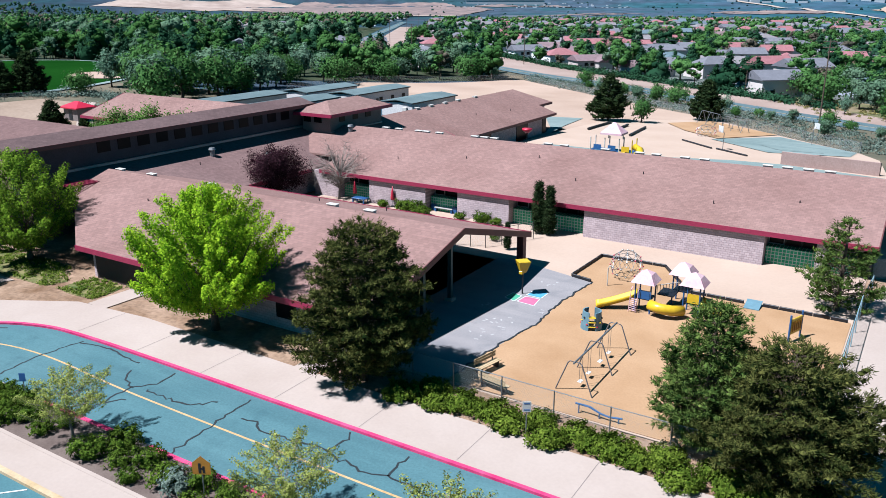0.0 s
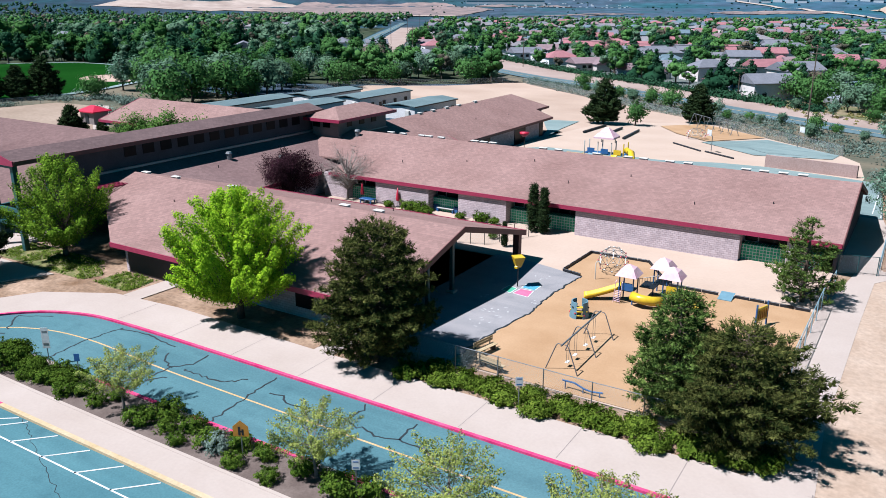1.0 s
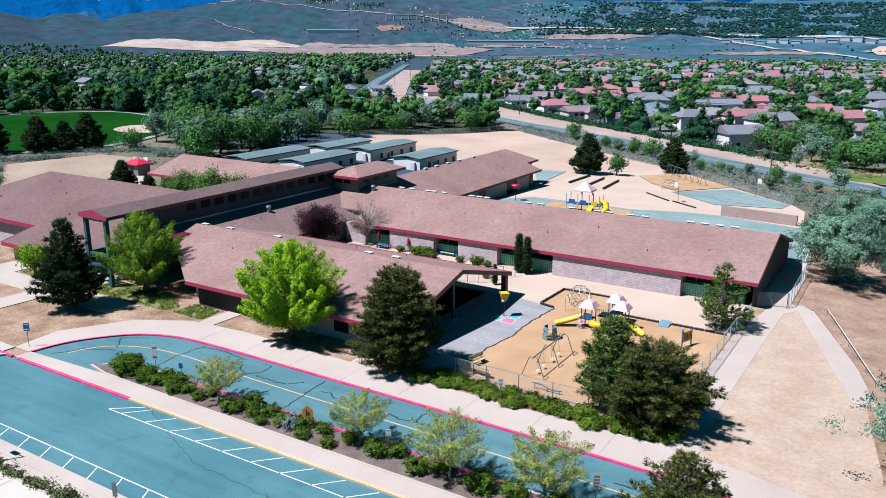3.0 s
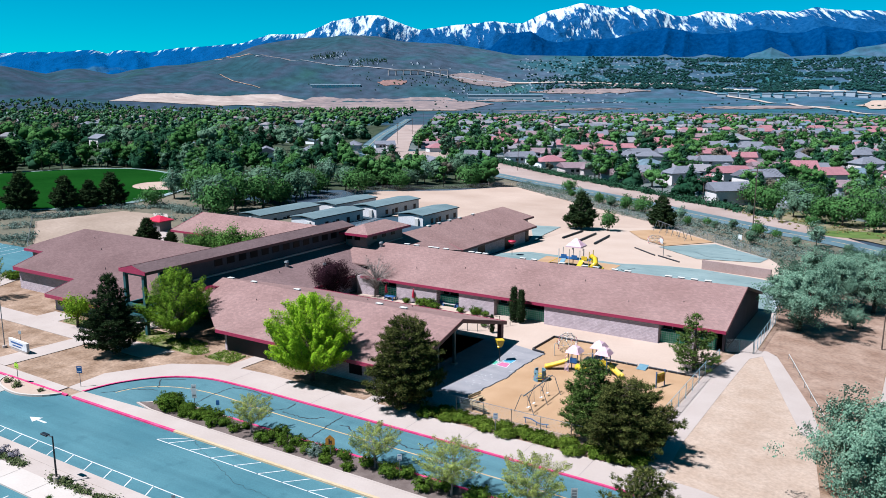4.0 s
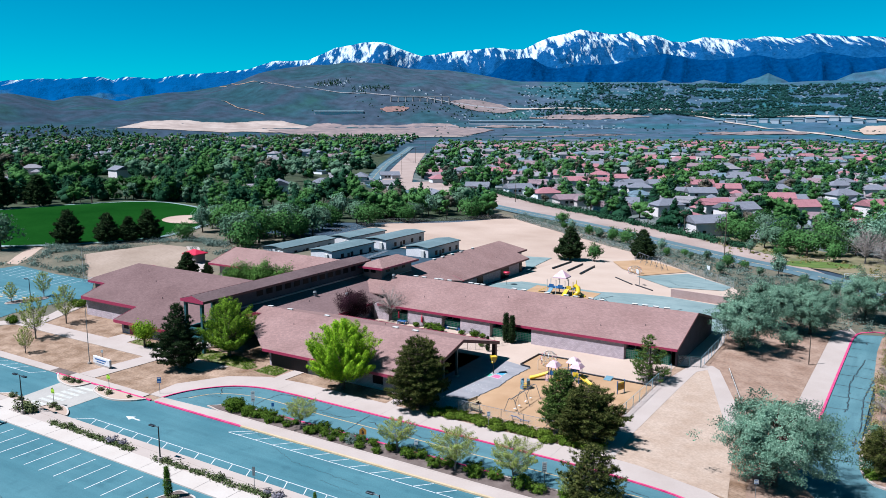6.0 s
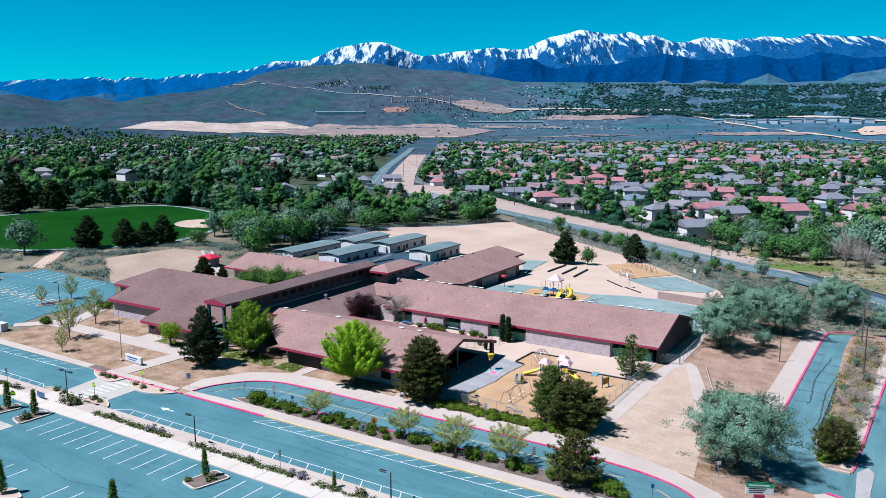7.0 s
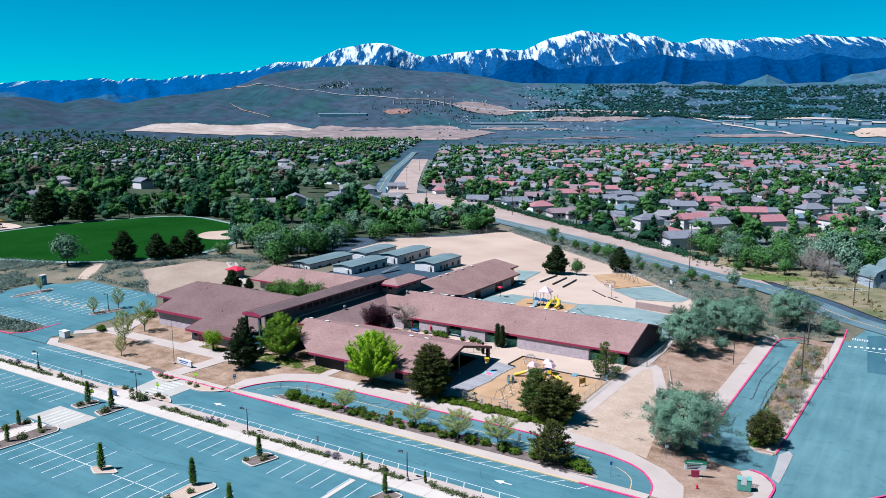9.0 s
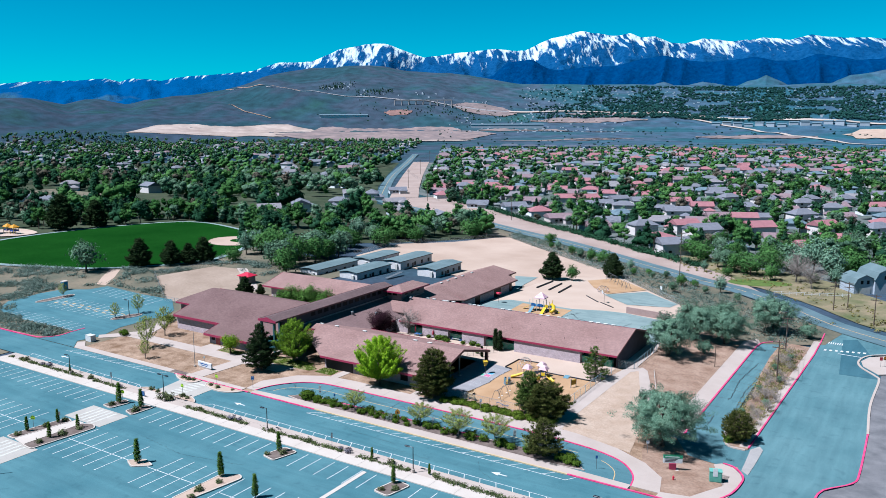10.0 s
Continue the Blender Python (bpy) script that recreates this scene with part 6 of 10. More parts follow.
far_line("hill_track", [(-13.4, 2630), (-12.3, 2574), (-6.5, 2440), (-4.0, 2412)], 4, M_GREYPAD, 1.6, "thin pale road along the brown hill")
far_line("hill_track", [(-4.0, 2412), (0.2, 2387), (4.4, 2411)], 8, M_GREYPAD, 1.8, "pale highway over the viaduct")
far_line("hill_track", [(4.4, 2411), (10.2, 2425), (16.6, 2391), (23.3, 2335), (29.8, 2280), (32, 2262)], 15, M_CONC, 3.2, "pale highway cut along the foothills")
far_line("hill_track", [(-16.1, 2532), (-14.8, 2395), (-13.2, 2302)], 4, M_DIRT, 1.4, "pale dirt track climbing the brown hill")
far_line("hill_track", [(15.8, 2371), (17.8, 2332), (21.6, 2186), (24.3, 1948), (27.9, 1842), (30.2, 1800)], 14, M_CONC, 1.8, "pale road curving over the valley")
far_line("hill_track", [(-16.1, 2920), (-15.0, 2759), (-11.0, 2549)], 4, M_DIRT, 1.4, "pale dirt track along the brown hill")


def far_block(name, a, r, w, dp, h, m, label, turn=0.0, roof_m=None):
    l, d = r * math.sin(radians(a)), r * math.cos(radians(a))
    x, y = V(l, d)
    t = thing(name, label, "building", Matrix.Translation((x, y, hilly(l, d))) @ Matrix.Rotation(VIEW + turn - radians(a), 4, 'Z'))
    part("wall", boxed(-w / 2, w / 2, -dp / 2, dp / 2, -6, h), m, t)
    part("roof", hip(bmesh.new(), -w / 2 - 1, w / 2 + 1, -dp / 2 - 1, dp / 2 + 1, h, h + 2.5, True), roof_m or M_HROOF[3], t)
    return t


far_block("long_building", -7.9, 2285, 140, 24, 7, M_HWALL[1], "long pale low building across the valley")
far_block("long_building", 4.3, 2184, 205, 24, 8, M_HWALL[2], "long grey low building across the valley")
for i in range(14):
    far_block("apartment_block", 19.2 + i * 0.72, 2262 + 12 * math.sin(i * 2.0), 22, 16, 6 + 2 * (i % 3), M_HWALL[2], "blue-grey apartment block across the valley", 0.2 * math.sin(i))
far_sheet("bluff_ground", 27.4, 32, 1930, 2210, M_DIRT_P, 1.6, "tan graded field across the valley", 12, 8.0)
far_sheet("bluff_ground", 0.2, 5.0, 2355, 2450, M_PINKLAND, 1.6, "pink graded patch across the valley", 14, 9.0)
far_sheet("bluff_ground", -4.9, -2.8, 2290, 2330, surface("red_graded_land", (0.20, 0.125, 0.115), (0.34, 0.19, 0.16), 0.05, 0.12), 1.6, "reddish graded patch below the viaduct", 8, 11.0)
far_sheet("bluff_ground", 6.0, 14.5, 2270, 2330, M_PINKLAND, 1.4, "pink graded strip across the valley", 14, 13.0)
far_sheet("bluff_ground", 2.0, 9.5, 2090, 2150, M_PINKLAND, 1.4, "pink graded land across the valley", 16, 15.0)
far_sheet("bluff_ground", 8.5, 16.0, 2375, 2405, M_PINKLAND, 1.6, "pale graded strip below the foothills", 8, 17.0)
far_sheet("bluff_ground", 18.0, 26.0, 1900, 1960, M_PINKLAND, 1.4, "pale dry patch on the valley floor", 14, 19.0)
frng = np.random.default_rng(77)
for k in range(9):
    a, r, span = frng.uniform(0, 27), frng.uniform(1560, 2240), frng.uniform(1.5, 6)
    far_sheet("bluff_ground", a, a + span, r, r + frng.uniform(8, 26), M_PINKLAND, 0.9 + 0.04 * k, "dry bare streak on the valley floor", 10, 30.0 + k)
vd = thing("viaduct", "grey highway viaduct on tall piers across the valley", "bridge")
zt = 0.0
pts_v = []
for i in range(9):
    a, r = -4.1 + 0.53 * i, 2366
    l, d = r * math.sin(radians(a)), r * math.cos(radians(a))
    pts_v.append((*V(l, d), hilly(l, d)))
zt = max(p[2] for p in pts_v) + 12
for (x0, y0, z0), (x1, y1, z1) in zip(pts_v, pts_v[1:]):
    part("deck", tube(bmesh.new(), [(x0, y0, zt), (x1, y1, zt)], 2.2, 4), M_GREYPAD, vd)
for x0, y0, z0 in pts_v:
    part("pier", boxed(x0 - 1.6, x0 + 1.6, y0 - 1.6, y0 + 1.6, z0 - 4, zt), M_GREYPAD, vd)

# ---- sagebrush and scrub
srng = np.random.default_rng(44)


def scrub(label, n, place, leaf, hs=(0.5, 1.3), per=18, size=0.27):
    out, ways = [], []
    while n > 0:
        x, y = place()
        if x is None:
            continue
        n -= 1
        h = srng.uniform(*hs)
        p = srng.normal(size=(per, 3)) * np.array([h * 0.55, h * 0.55, h * 0.32]) + np.array([0, 0, h * 0.45])
        p[:, 2] = np.abs(p[:, 2])
        ways.append(p - np.array([0, 0, h * 0.1]))
        out.append(p + np.array([x, y, tz(x, y) + 0.1]))
    v, q = quads(np.concatenate(out), size, srng, np.concatenate(ways))
    tagged(raw_np("sagebrush", v, q, leaf, None), label, "shrubs", kind="stuff")


YARD = [(-8, 143), (-44, 184), (-58, 194.5), (-94, 223), (-117, 242)]
VERGE = [(14, 160), (-20, 187), (-48, 207), (-98, 242), (-122, 256)]


def between_road():
    u, s = srng.random(), srng.uniform(0.04, 0.88)
    a, b = along(YARD, u), along(VERGE, u)
    return a[0] * (1 - s) + b[0] * s + srng.normal(), a[1] * (1 - s) + b[1] * s + srng.normal()


def west_scrub():
    x, y = srng.uniform(-235, -137), srng.uniform(20, 112)
    if noise.noise(Vector((x / 9, y / 9, 4.0))) < srng.uniform(-0.15, 0.2) or inside(x, y, field):
        return None, None
    for poly in ([(-163, 76), (-137, 59.5), (-122, 62), (-124, 84), (-134, 90), (-150, 101), (-160, 98)], [(-128, 17), (-128, 25), (-150, 24), (-168, 30.5), (-176, 36), (-180, 48), (-176, 55), (-167, 61.5), (-137, 60.5), (-117, 40), (-117, 17)], [(-180, 59), (-168, 60), (-172, 70), (-184, 78), (-190, 74)]):
        if inside(x, y, poly):
            return None, None
    return x, y


M_SCRUBLAND = surface("scrub_ground", (0.10, 0.11, 0.08), (0.25, 0.20, 0.14), 0.07, 1.2, bump=0.5)
sheet("scrub_ground", [(-117, 17.2), (-250, 17.2), (-260, 75), (-180, 135), (-118, 135)], M_SCRUBLAND, 0.07, cell=8, label="tan and olive scrubby ground beside the field", category="ground")
sheet("scrub_ground", [(-14, 150), (-10, 122), (-4, 112), (18, 112), (33, 122), (36, 140), (27, 144), (14, 160), (-3, 178), (-18, 186), (-46, 206), (-75, 227), (-101, 244), (-128, 257), (-150, 268), (-145, 240), (-118, 242), (-94, 223), (-58.5, 194), (-45, 184), (-9.3, 143)], M_SCRUBLAND, 0.12, cell=8, label="tan scrubby bank between yard and road", category="ground")
sheet("scrub_ground", [(-300, -250), (260, -250), (260, -71), (-300, -71)], M_SCRUBLAND, -0.03, cell=20, label="dry scrubby ground beyond the parking lot", category="ground")
sheet("scrub_ground", [(48.4, -70.5), (260, -70.5), (260, 60), (140, 60), (84, 98), (48.4, 98)], M_SCRUBLAND, -0.03, cell=12, label="dry scrubby ground beyond the side street", category="ground")
sheet("scrub_ground", [(-300, -70.5), (-128.4, -70.5), (-128.4, 7.2), (-300, 7.2)], M_SCRUBLAND, -0.03, cell=12, label="dry scrubby ground beside the parking lot", category="ground")
sheet("scrub_ground", OPEN_SCRUB, M_SCRUBLAND, 0.1, cell=15, label="open dry scrubby ground among the woods", category="ground")
sheet("footpath", [(-172, 60), (-168, 60.5), (-174, 68), (-182, 76), (-186, 75), (-178, 66)], M_DIRT_P, 0.09, cell=5, label="pale sandy footpath from lot to field", category="path")
sheet("footpath", [(-124, 62), (-121, 62), (-125, 85), (-149, 103), (-152, 101), (-128, 84)], M_CONC, 0.16, 0.1, 5, label="pale concrete path beside the dirt patch", category="path")
def bank():
    u = srng.random()
    a, b = along([(-132.4, 19.2), (-150, 17.9), (-190, 18.2)], u), along([(-132.2, 25.0), (-150, 24.8), (-168, 26.4), (-188, 38)], u)
    s = srng.random()
    return a[0] * (1 - s) + b[0] * s, a[1] * (1 - s) + b[1] * s


M_WEEDS = leafy("dry_weeds", (0.22, 0.20, 0.07), (0.42, 0.38, 0.17), 0.3)
scrub("silver-green sagebrush beside the road", 950, between_road, M_SAGE, (0.5, 1.3), 24, 0.2)
scrub("silver-green sagebrush west of the parking lot", 2300, west_scrub, M_SAGE, (0.4, 1.3), 26, 0.2)
scrub("silver-green sagebrush bank beside the west lot", 380, bank, M_SAGE, (0.5, 1.1), 24, 0.19)
scrub("yellowing weeds beyond the road", 300, lambda: tuple(np.array(offset(main_mid, -18)[int(srng.integers(2, 24))]) + srng.normal(size=2) * 5), M_WEEDS, (0.3, 0.9))
scrub("silver-green sagebrush on the bank before the road", 170, lambda: (srng.uniform(-3, 28), srng.uniform(113, 150)), M_SAGE, (0.7, 1.7), 30, 0.2)
scrub("dark green hedge of the houses along the road", 420, lambda: tuple(np.array(along(HOOD[:8], srng.random())) + srng.normal(size=2) * 0.9), M_FARLEAF[1], (1.2, 2.2), 34, 0.42)
def strip_weeds():
    x = srng.uniform(-124, 31)
    if -79 < x < -64 or noise.noise(Vector((x / 7, 0.0, 5.0))) < -0.25:
        return None, None
    return x, 5.15 + srng.normal() * 0.22


scrub("dark green weeds and grass along the planting strip", 900, strip_weeds, leafy("strip_weed_leaves", (0.07, 0.11, 0.04), (0.24, 0.28, 0.13), 0.3), (0.18, 0.5), 22, 0.11)
scrub("low weeds on the median", 330, lambda: (srng.uniform(24.6, 29.6), srng.uniform(54, 112)), M_WEEDS, (0.4, 1.2), 34, 0.14)


# ---------------------------------------------------------------- markings
def marks(name, segs, width, m, lift, label):
    """Straight painted lines, joined as one marking."""
    verts, faces = [], []
    for p, q in segs:
        pts = line(p, q, 4.0)
        d = Vector((q[0] - p[0], q[1] - p[1])).normalized()
        k = len(verts)
        for x, y in pts:
            for o in (-width / 2, width / 2):
                a, b = x - d.y * o, y + d.x * o
                verts.append((a, b, tz(a, b) + lift))
        for i in range(len(pts) - 1):
            faces.append((k + 2 * i, k + 2 * i + 2, k + 2 * i + 3, k + 2 * i + 1))
    return tagged(raw(name, verts, [f[::-1] for f in faces], m), label, "road marking", kind="structure")


ST = 2.8
stalls = [((x, -3.7), (x, 1.5)) for x in np.arange(-66.4, 30, ST) if not (-37 < x < -31 or -13.5 < x < -9.5)]
stalls += [((x, -3.7), (x, 1.5)) for x in np.arange(-120, -83, ST)]
stalls += [((x, -20.7), (x, -10.3)) for x in np.arange(-68.8, 30, ST) if not (-54 < x < -48 or -37.6 < x < -32.6)]
stalls += [((x, -20.7), (x, -10.3)) for x in np.arange(-126, -82, ST)]
stalls += [((x, -44.0), (x, -33.6)) for x in np.arange(-120, 30, ST)]
stalls += [((-69.5, -15.5), (-53.2, -15.5)), ((-48.6, -15.5), (-37.6, -15.5)), ((-32.6, -15.5), (29, -15.5)), ((-126, -15.5), (-82, -15.5)), ((-120, -38.8), (29, -38.8))]
marks("stall_lines", stalls, 0.13, M_WHITE, 0.035, "white parking stall lines")
hatch = [((-123, 9.3), (-82.5, 8.6)), ((-61, 8.9), (33, 8.9)), ((-82.5, 8.6), (-80.6, 7.5)), ((-61, 8.9), (-63.2, 7.6))]
hatch += [((x, 8.9), (x + 0.75, 7.5)) for x in np.arange(-60.2, 32, 2.78)]
hatch += [((x, 9.3 - (x + 123) * 0.0173), (x + 0.75, 7.5)) for x in np.arange(-122, -83, 2.78)]
hatch += [((-42.6, 15.1), (9.5, 15.3)), ((-42.6, 15.1), (-40.2, 16.9)), ((9.5, 15.3), (10.5, 16.9))]
hatch += [((x, 15.12), (x + 1.7, 16.9)) for x in np.arange(-41, 8, 2.9)]
hatch += [((-118, 14.9), (-86, 15.2)), ((-86, 15.2), (-84.5, 16.9))] + [((x, 15.0), (x + 1.7, 16.9)) for x in np.arange(-117, -88, 2.9)]
marks("loading_zone_lines", hatch, 0.11, M_WHITE, 0.045, "white slanted loading zone lines beside the kerbs")
wl_ = [((x, y0), (x, y1)) for y0, y1, xa, xb in ((53.0, 59.2, -164, -136), (37.4, 42.3, -164, -134), (42.3, 47.2, -166, -136), (26.2, 31.2, -163, -133)) for x in np.arange(xa, xb, ST)] + [((-166, 42.3), (-134, 42.3)), ((-163, 26.2), (-133, 26.2))]
marks("stall_lines", wl_, 0.13, M_WHITE, 0.165, "white stall lines of the west lot")
marks("yellow_lines", [((x, 42.3 + (1.0 if k % 2 else -1.0)), (x + 1.7, 42.3 + (1.0 if k % 2 else -1.0))) for k, x in enumerate(np.arange(-165, -135, 1.9))], 0.45, M_ORANGE, 0.17, "faded yellow bay marks in the west lot")
loop_line = curve_pts([(-56.4, 20.6), (-55.2, 23.2), (-51.8, 25.3), (-46.4, 26.1), (-36.8, 25.7), (-20, 25.6), (0, 25.6), (8, 25.9), (12, 25.0), (14.6, 22.6), (15.6, 19.4)], 1.0)
ribbon("lane_line", loop_line, 0.14, M_ORANGE, 0.047, label="faded yellow lane line round the loop", category="road marking")


def arrow(x, y, way, lift=0.048):
    bm = bmesh.new()
    pts = [(0, 0.1), (1.3, 0.1), (1.3, 0.45), (2.6, 0), (1.3, -0.45), (1.3, -0.1), (0, -0.1)]
    bm.faces.new([bm.verts.new((x + way * a * 1.1, y + b * 1.3, tz(x, y) + lift)) for a, b in pts])
    bmesh.ops.recalc_face_normals(bm, faces=bm.faces)
    for q in bm.faces:
        if q.normal.z < 0:
            q.normal_flip()
    return tagged(link("road_arrow", bm, M_WHITE), "white painted arrow on the drive", "road marking", "drive arrows", "structure")


for ax in (-55.2, 1.4, -112):
    arrow(ax, 11.7, -1)


def crack(rng, pts, w):
    out = []
    for (x0, y0), (x1, y1) in zip(pts, pts[1:]):
        n = max(2, int(math.dist((x0, y0), (x1, y1)) / 0.35))
        for i in range(n):
            t = i / n
            out.append((x0 + (x1 - x0) * t + rng.normal() * 0.085, y0 + (y1 - y0) * t + rng.normal() * 0.085))
    out.append(pts[-1])
    return out


def cracks(name, lines, lift, label, w=0.13, seed=5):
    rng = np.random.default_rng(seed)
    verts, faces = [], []
    for ln in lines:
        pts = crack(rng, ln, w)
        k = len(verts)
        for i, (x, y) in enumerate(pts):
            a, b = pts[max(i - 1, 0)], pts[min(i + 1, len(pts) - 1)]
            d = Vector((b[0] - a[0], b[1] - a[1])).normalized()
            ww = w * rng.uniform(0.35, 0.65)
            for o in (-ww, ww):
                px, py = x - d.y * o, y + d.x * o
                verts.append((px, py, tz(px, py) + lift))
        for i in range(len(pts) - 1):
            faces.append((k + 2 * i + 1, k + 2 * i + 3, k + 2 * i + 2, k + 2 * i))
    tagged(raw(name, verts, [f[::-1] for f in faces], M_TAR), label, "crack sealant", kind="structure")


cracks("sealed_cracks", [[(-46.4, 22.4), (-46.8, 25.7), (-46.4, 28.8)], [(-46.4, 28.6), (-43.8, 29.0), (-40.4, 28.6)], [(-37.8, 22.4), (-37.9, 24.3), (-38.1, 26), (-37.1, 27.3), (-37.3, 28.8)],
                         [(-39.9, 27.5), (-39.1, 26.6), (-37.9, 26.2)], [(-37, 26.4), (-34.9, 26.3), (-33.3, 26.5), (-32.3, 27.6)], [(-37.8, 24), (-37, 25)], [(-30.2, 22.3), (-30.6, 25.4), (-30.9, 28.8)],
                         [(-29.8, 27), (-28.9, 27.2), (-28, 26.6), (-26.1, 26.8), (-23.6, 27), (-21.2, 26.3), (-19.7, 26.7), (-17.2, 26.5), (-14, 26.8)], [(-23.7, 26.9), (-23.5, 28.4), (-23.8, 29)],
                         [(-19.8, 26.7), (-19.8, 28.7)], [(-53.6, 24), (-55.5, 26), (-53, 27.4)], [(-57.5, 19.8), (-56, 22), (-53, 23.5)], [(-8, 25), (-7.6, 28.8)], [(-3, 26.5), (3, 26.8), (9, 26.2)], [(4, 25), (4.4, 28.6)]],
       0.05, "black tar sealing over cracks in the loop road", 0.115)
bus = [[(21.4, 50), (21.2, 60), (21.8, 70), (21.0, 82), (22, 95), (21.5, 108)], [(23.6, 52), (24, 64), (23.4, 76), (24.3, 90), (23.7, 104), (23.9, 114)]]
bus += [[(19.3, y), (22, y + 0.6), (26.2, y - 0.3)] for y in np.arange(52, 114, 5.6)]
cracks("sealed_cracks", bus, 0.112, "black tar sealing over cracks in the bus lane", 0.16, 6)
cracks("sealed_cracks", [[(-40, 17), (-30, 13), (-20, 12.4)], [(-5, 14), (-3, 11), (0, 9.5)], [(-24, 11), (-12, 10.4)], [(-60, -8), (-48, -9.5), (-36, -7)]], 0.042, "thin dark cracks in the drive", 0.03, 7)
cracks("sealed_cracks", [[(-30, 110), (-26, 105), (-20, 103)], [(-34, 96), (-31, 104), (-28, 112)], [(-14, 98), (-12, 108)], [(-24, 140), (-20, 135), (-14, 137)]], 0.235, "dark cracks in the back court", 0.14, 8)

# crosswalks and the raised table on the drive
M_TABLE = surface("crossing_concrete", (0.42, 0.385, 0.345), (0.50, 0.46, 0.415), 0.3, 5.0, grain=0.1)
M_BARS = surface("worn_crossing_paint", (0.50, 0.48, 0.43), (0.66, 0.64, 0.58), 0.7, 5.0)
sheet("speed_table", [(-76.6, 7.4), (-67.2, 7.4), (-67.5, 17.0), (-78.0, 17.0)], M_TABLE, 0.07, 0.1, 5, label="pale concrete crossing table on the drive", category="crossing")
marks("crosswalk", [((-74.0, y), (-70.3, y + 0.1)) for y in (8.4, 9.6, 10.7, 11.8, 12.9, 14.0, 15.2)], 0.62, M_BARS, 0.08, "white crosswalk bars on the crossing table")
sheet("speed_table", [(-80, -9.6), (-69.5, -9.6), (-69.5, -3.6), (-80, -3.6)], M_TABLE, 0.06, 0.1, 5, label="pale concrete crossing in the parking lot", category="crossing")
marks("crosswalk", [((x, -9.3), (x, -4.0)) for x in np.arange(-77.6, -72, 1.3)], 0.55, M_BARS, 0.07, "white crosswalk bars in the parking lot")
sheet("speed_table", [(-80, -30), (-69.5, -30), (-69.5, -21), (-80, -21)], M_TABLE, 0.06, 0.1, 5, label="pale concrete crossing in the parking lot", category="crossing")
marks("crosswalk", [((x, -29.5), (x, -21.5)) for x in np.arange(-77.6, -72, 1.3)], 0.55, M_BARS, 0.07, "white crosswalk bars in the parking lot")
marks("street_crosswalk", [((33.6 + i * 1.2, 116.2 + 0.3 * i), (33.6 + i * 1.2, 117.5 + 0.3 * i)) for i in range(8)], 0.6, M_WHITE, 0.13, "white crosswalk bars over the side street")
marks("street_crosswalk", [((36.6, 115.0), (41.6, 114.6))], 0.35, M_WHITE, 0.13, "white stop line on the side street")
marks("road_writing", [((33.6 + i * 0.5, 123.6), (33.6 + i * 0.5, 125.6)) for i in range(7)], 0.22, M_WHITE, 0.14, "faded white letters painted on the street")
for ctrl in ([(-81.6, 17.1), (-79.4, 15.7), (-76.6, 14.8), (-74.0, 15.0), (-73.4, 17.1)], [(-71.4, 17.1), (-70.6, 15.6), (-67.8, 14.6), (-64.8, 14.5), (-62.2, 15.6), (-60.9, 17.1)], [(-80.6, 7.5), (-79.0, 8.4), (-76.8, 8.2), (-73.2, 7.8), (-72.4, 7.5)], [(-70.6, 7.5), (-70.4, 8.4), (-68.0, 9.3), (-65.6, 8.4), (-64.6, 7.5)]):
    bulb = curve_pts(ctrl, 0.5)
    sheet("kerb_extension", bulb, M_DIRT_P, 0.17, 0.2, 3, label="planted kerb extension beside the crossing", category="planting bed")
    ribbon("kerb", bulb, 0.22, M_CONC_W, 0.05, 0.2, label="pale concrete kerb of the planted extension", category="kerb", under=0.1)
ribbon("white_strip", line((-18.2, -46), (-18.2, 1.4)), 0.75, M_CONC_W, 0.0, 0.06, label="pale concrete drain strip over the parking lot", category="drain", under=0.05)
sheet("pavement", [(-77.6, 4.7), (-73.2, 4.7), (-73.2, 7.4), (-77.6, 7.4)], M_CONC_W, 0.17, 0.3, 4, label="pale concrete link across the planting strip", category="path")

# lot islands
def round_poly(poly, r):
    out = []
    for i, p in enumerate(poly):
        p, a, b = Vector(p), Vector(poly[i - 1]), Vector(poly[(i + 1) % len(poly)])
        q0, q1 = p + (a - p).normalized() * r, p + (b - p).normalized() * r
        for t in (0, 0.33, 0.67, 1):
            q = q0 * (1 - t) ** 2 + p * 2 * t * (1 - t) + q1 * t * t
            out.append((q.x, q.y))
    return out


beds = [([(-78.6, -2.6), (-75.8, -2.9), (-75.0, 0.8), (-77.1, 1.5)], M_MULCH), ([(-72.2, -2.3), (-69.4, -3.0), (-69.1, 1.6), (-71.5, 1.8)], M_MULCH), ([(-79.6, -20.6), (-77.3, -20.6), (-76.0, -10.7), (-78.2, -10.2)], M_MULCH),
        ([(-73.6, -21.3), (-70.7, -21.5), (-69.6, -10.5), (-71.2, -9.5), (-73.4, -10.5)], M_MULCH), ([(-77.2, -20.6), (-73.7, -21.2), (-73.5, -10), (-75.9, -10)], M_CONC_W),
        ([(-53.2, -15.8), (-50.7, -16.9), (-48.1, -14.9), (-50.9, -14.0)], M_DIRT_P), ([(-36.6, -20.6), (-34.4, -20.6), (-32.7, -10.6), (-33.8, -9.8), (-36.4, -11.4)], M_DIRT_P),
        ([(-36, -2.8), (-33.2, -3.3), (-32, 1.0), (-35, 1.4)], M_MULCH), ([(-13.2, -3.0), (-10.4, -3.4), (-9.4, 1.0), (-12.2, 1.4)], M_MULCH), ([(10, -3), (12.8, -3.4), (13.8, 1), (11, 1.4)], M_MULCH)]
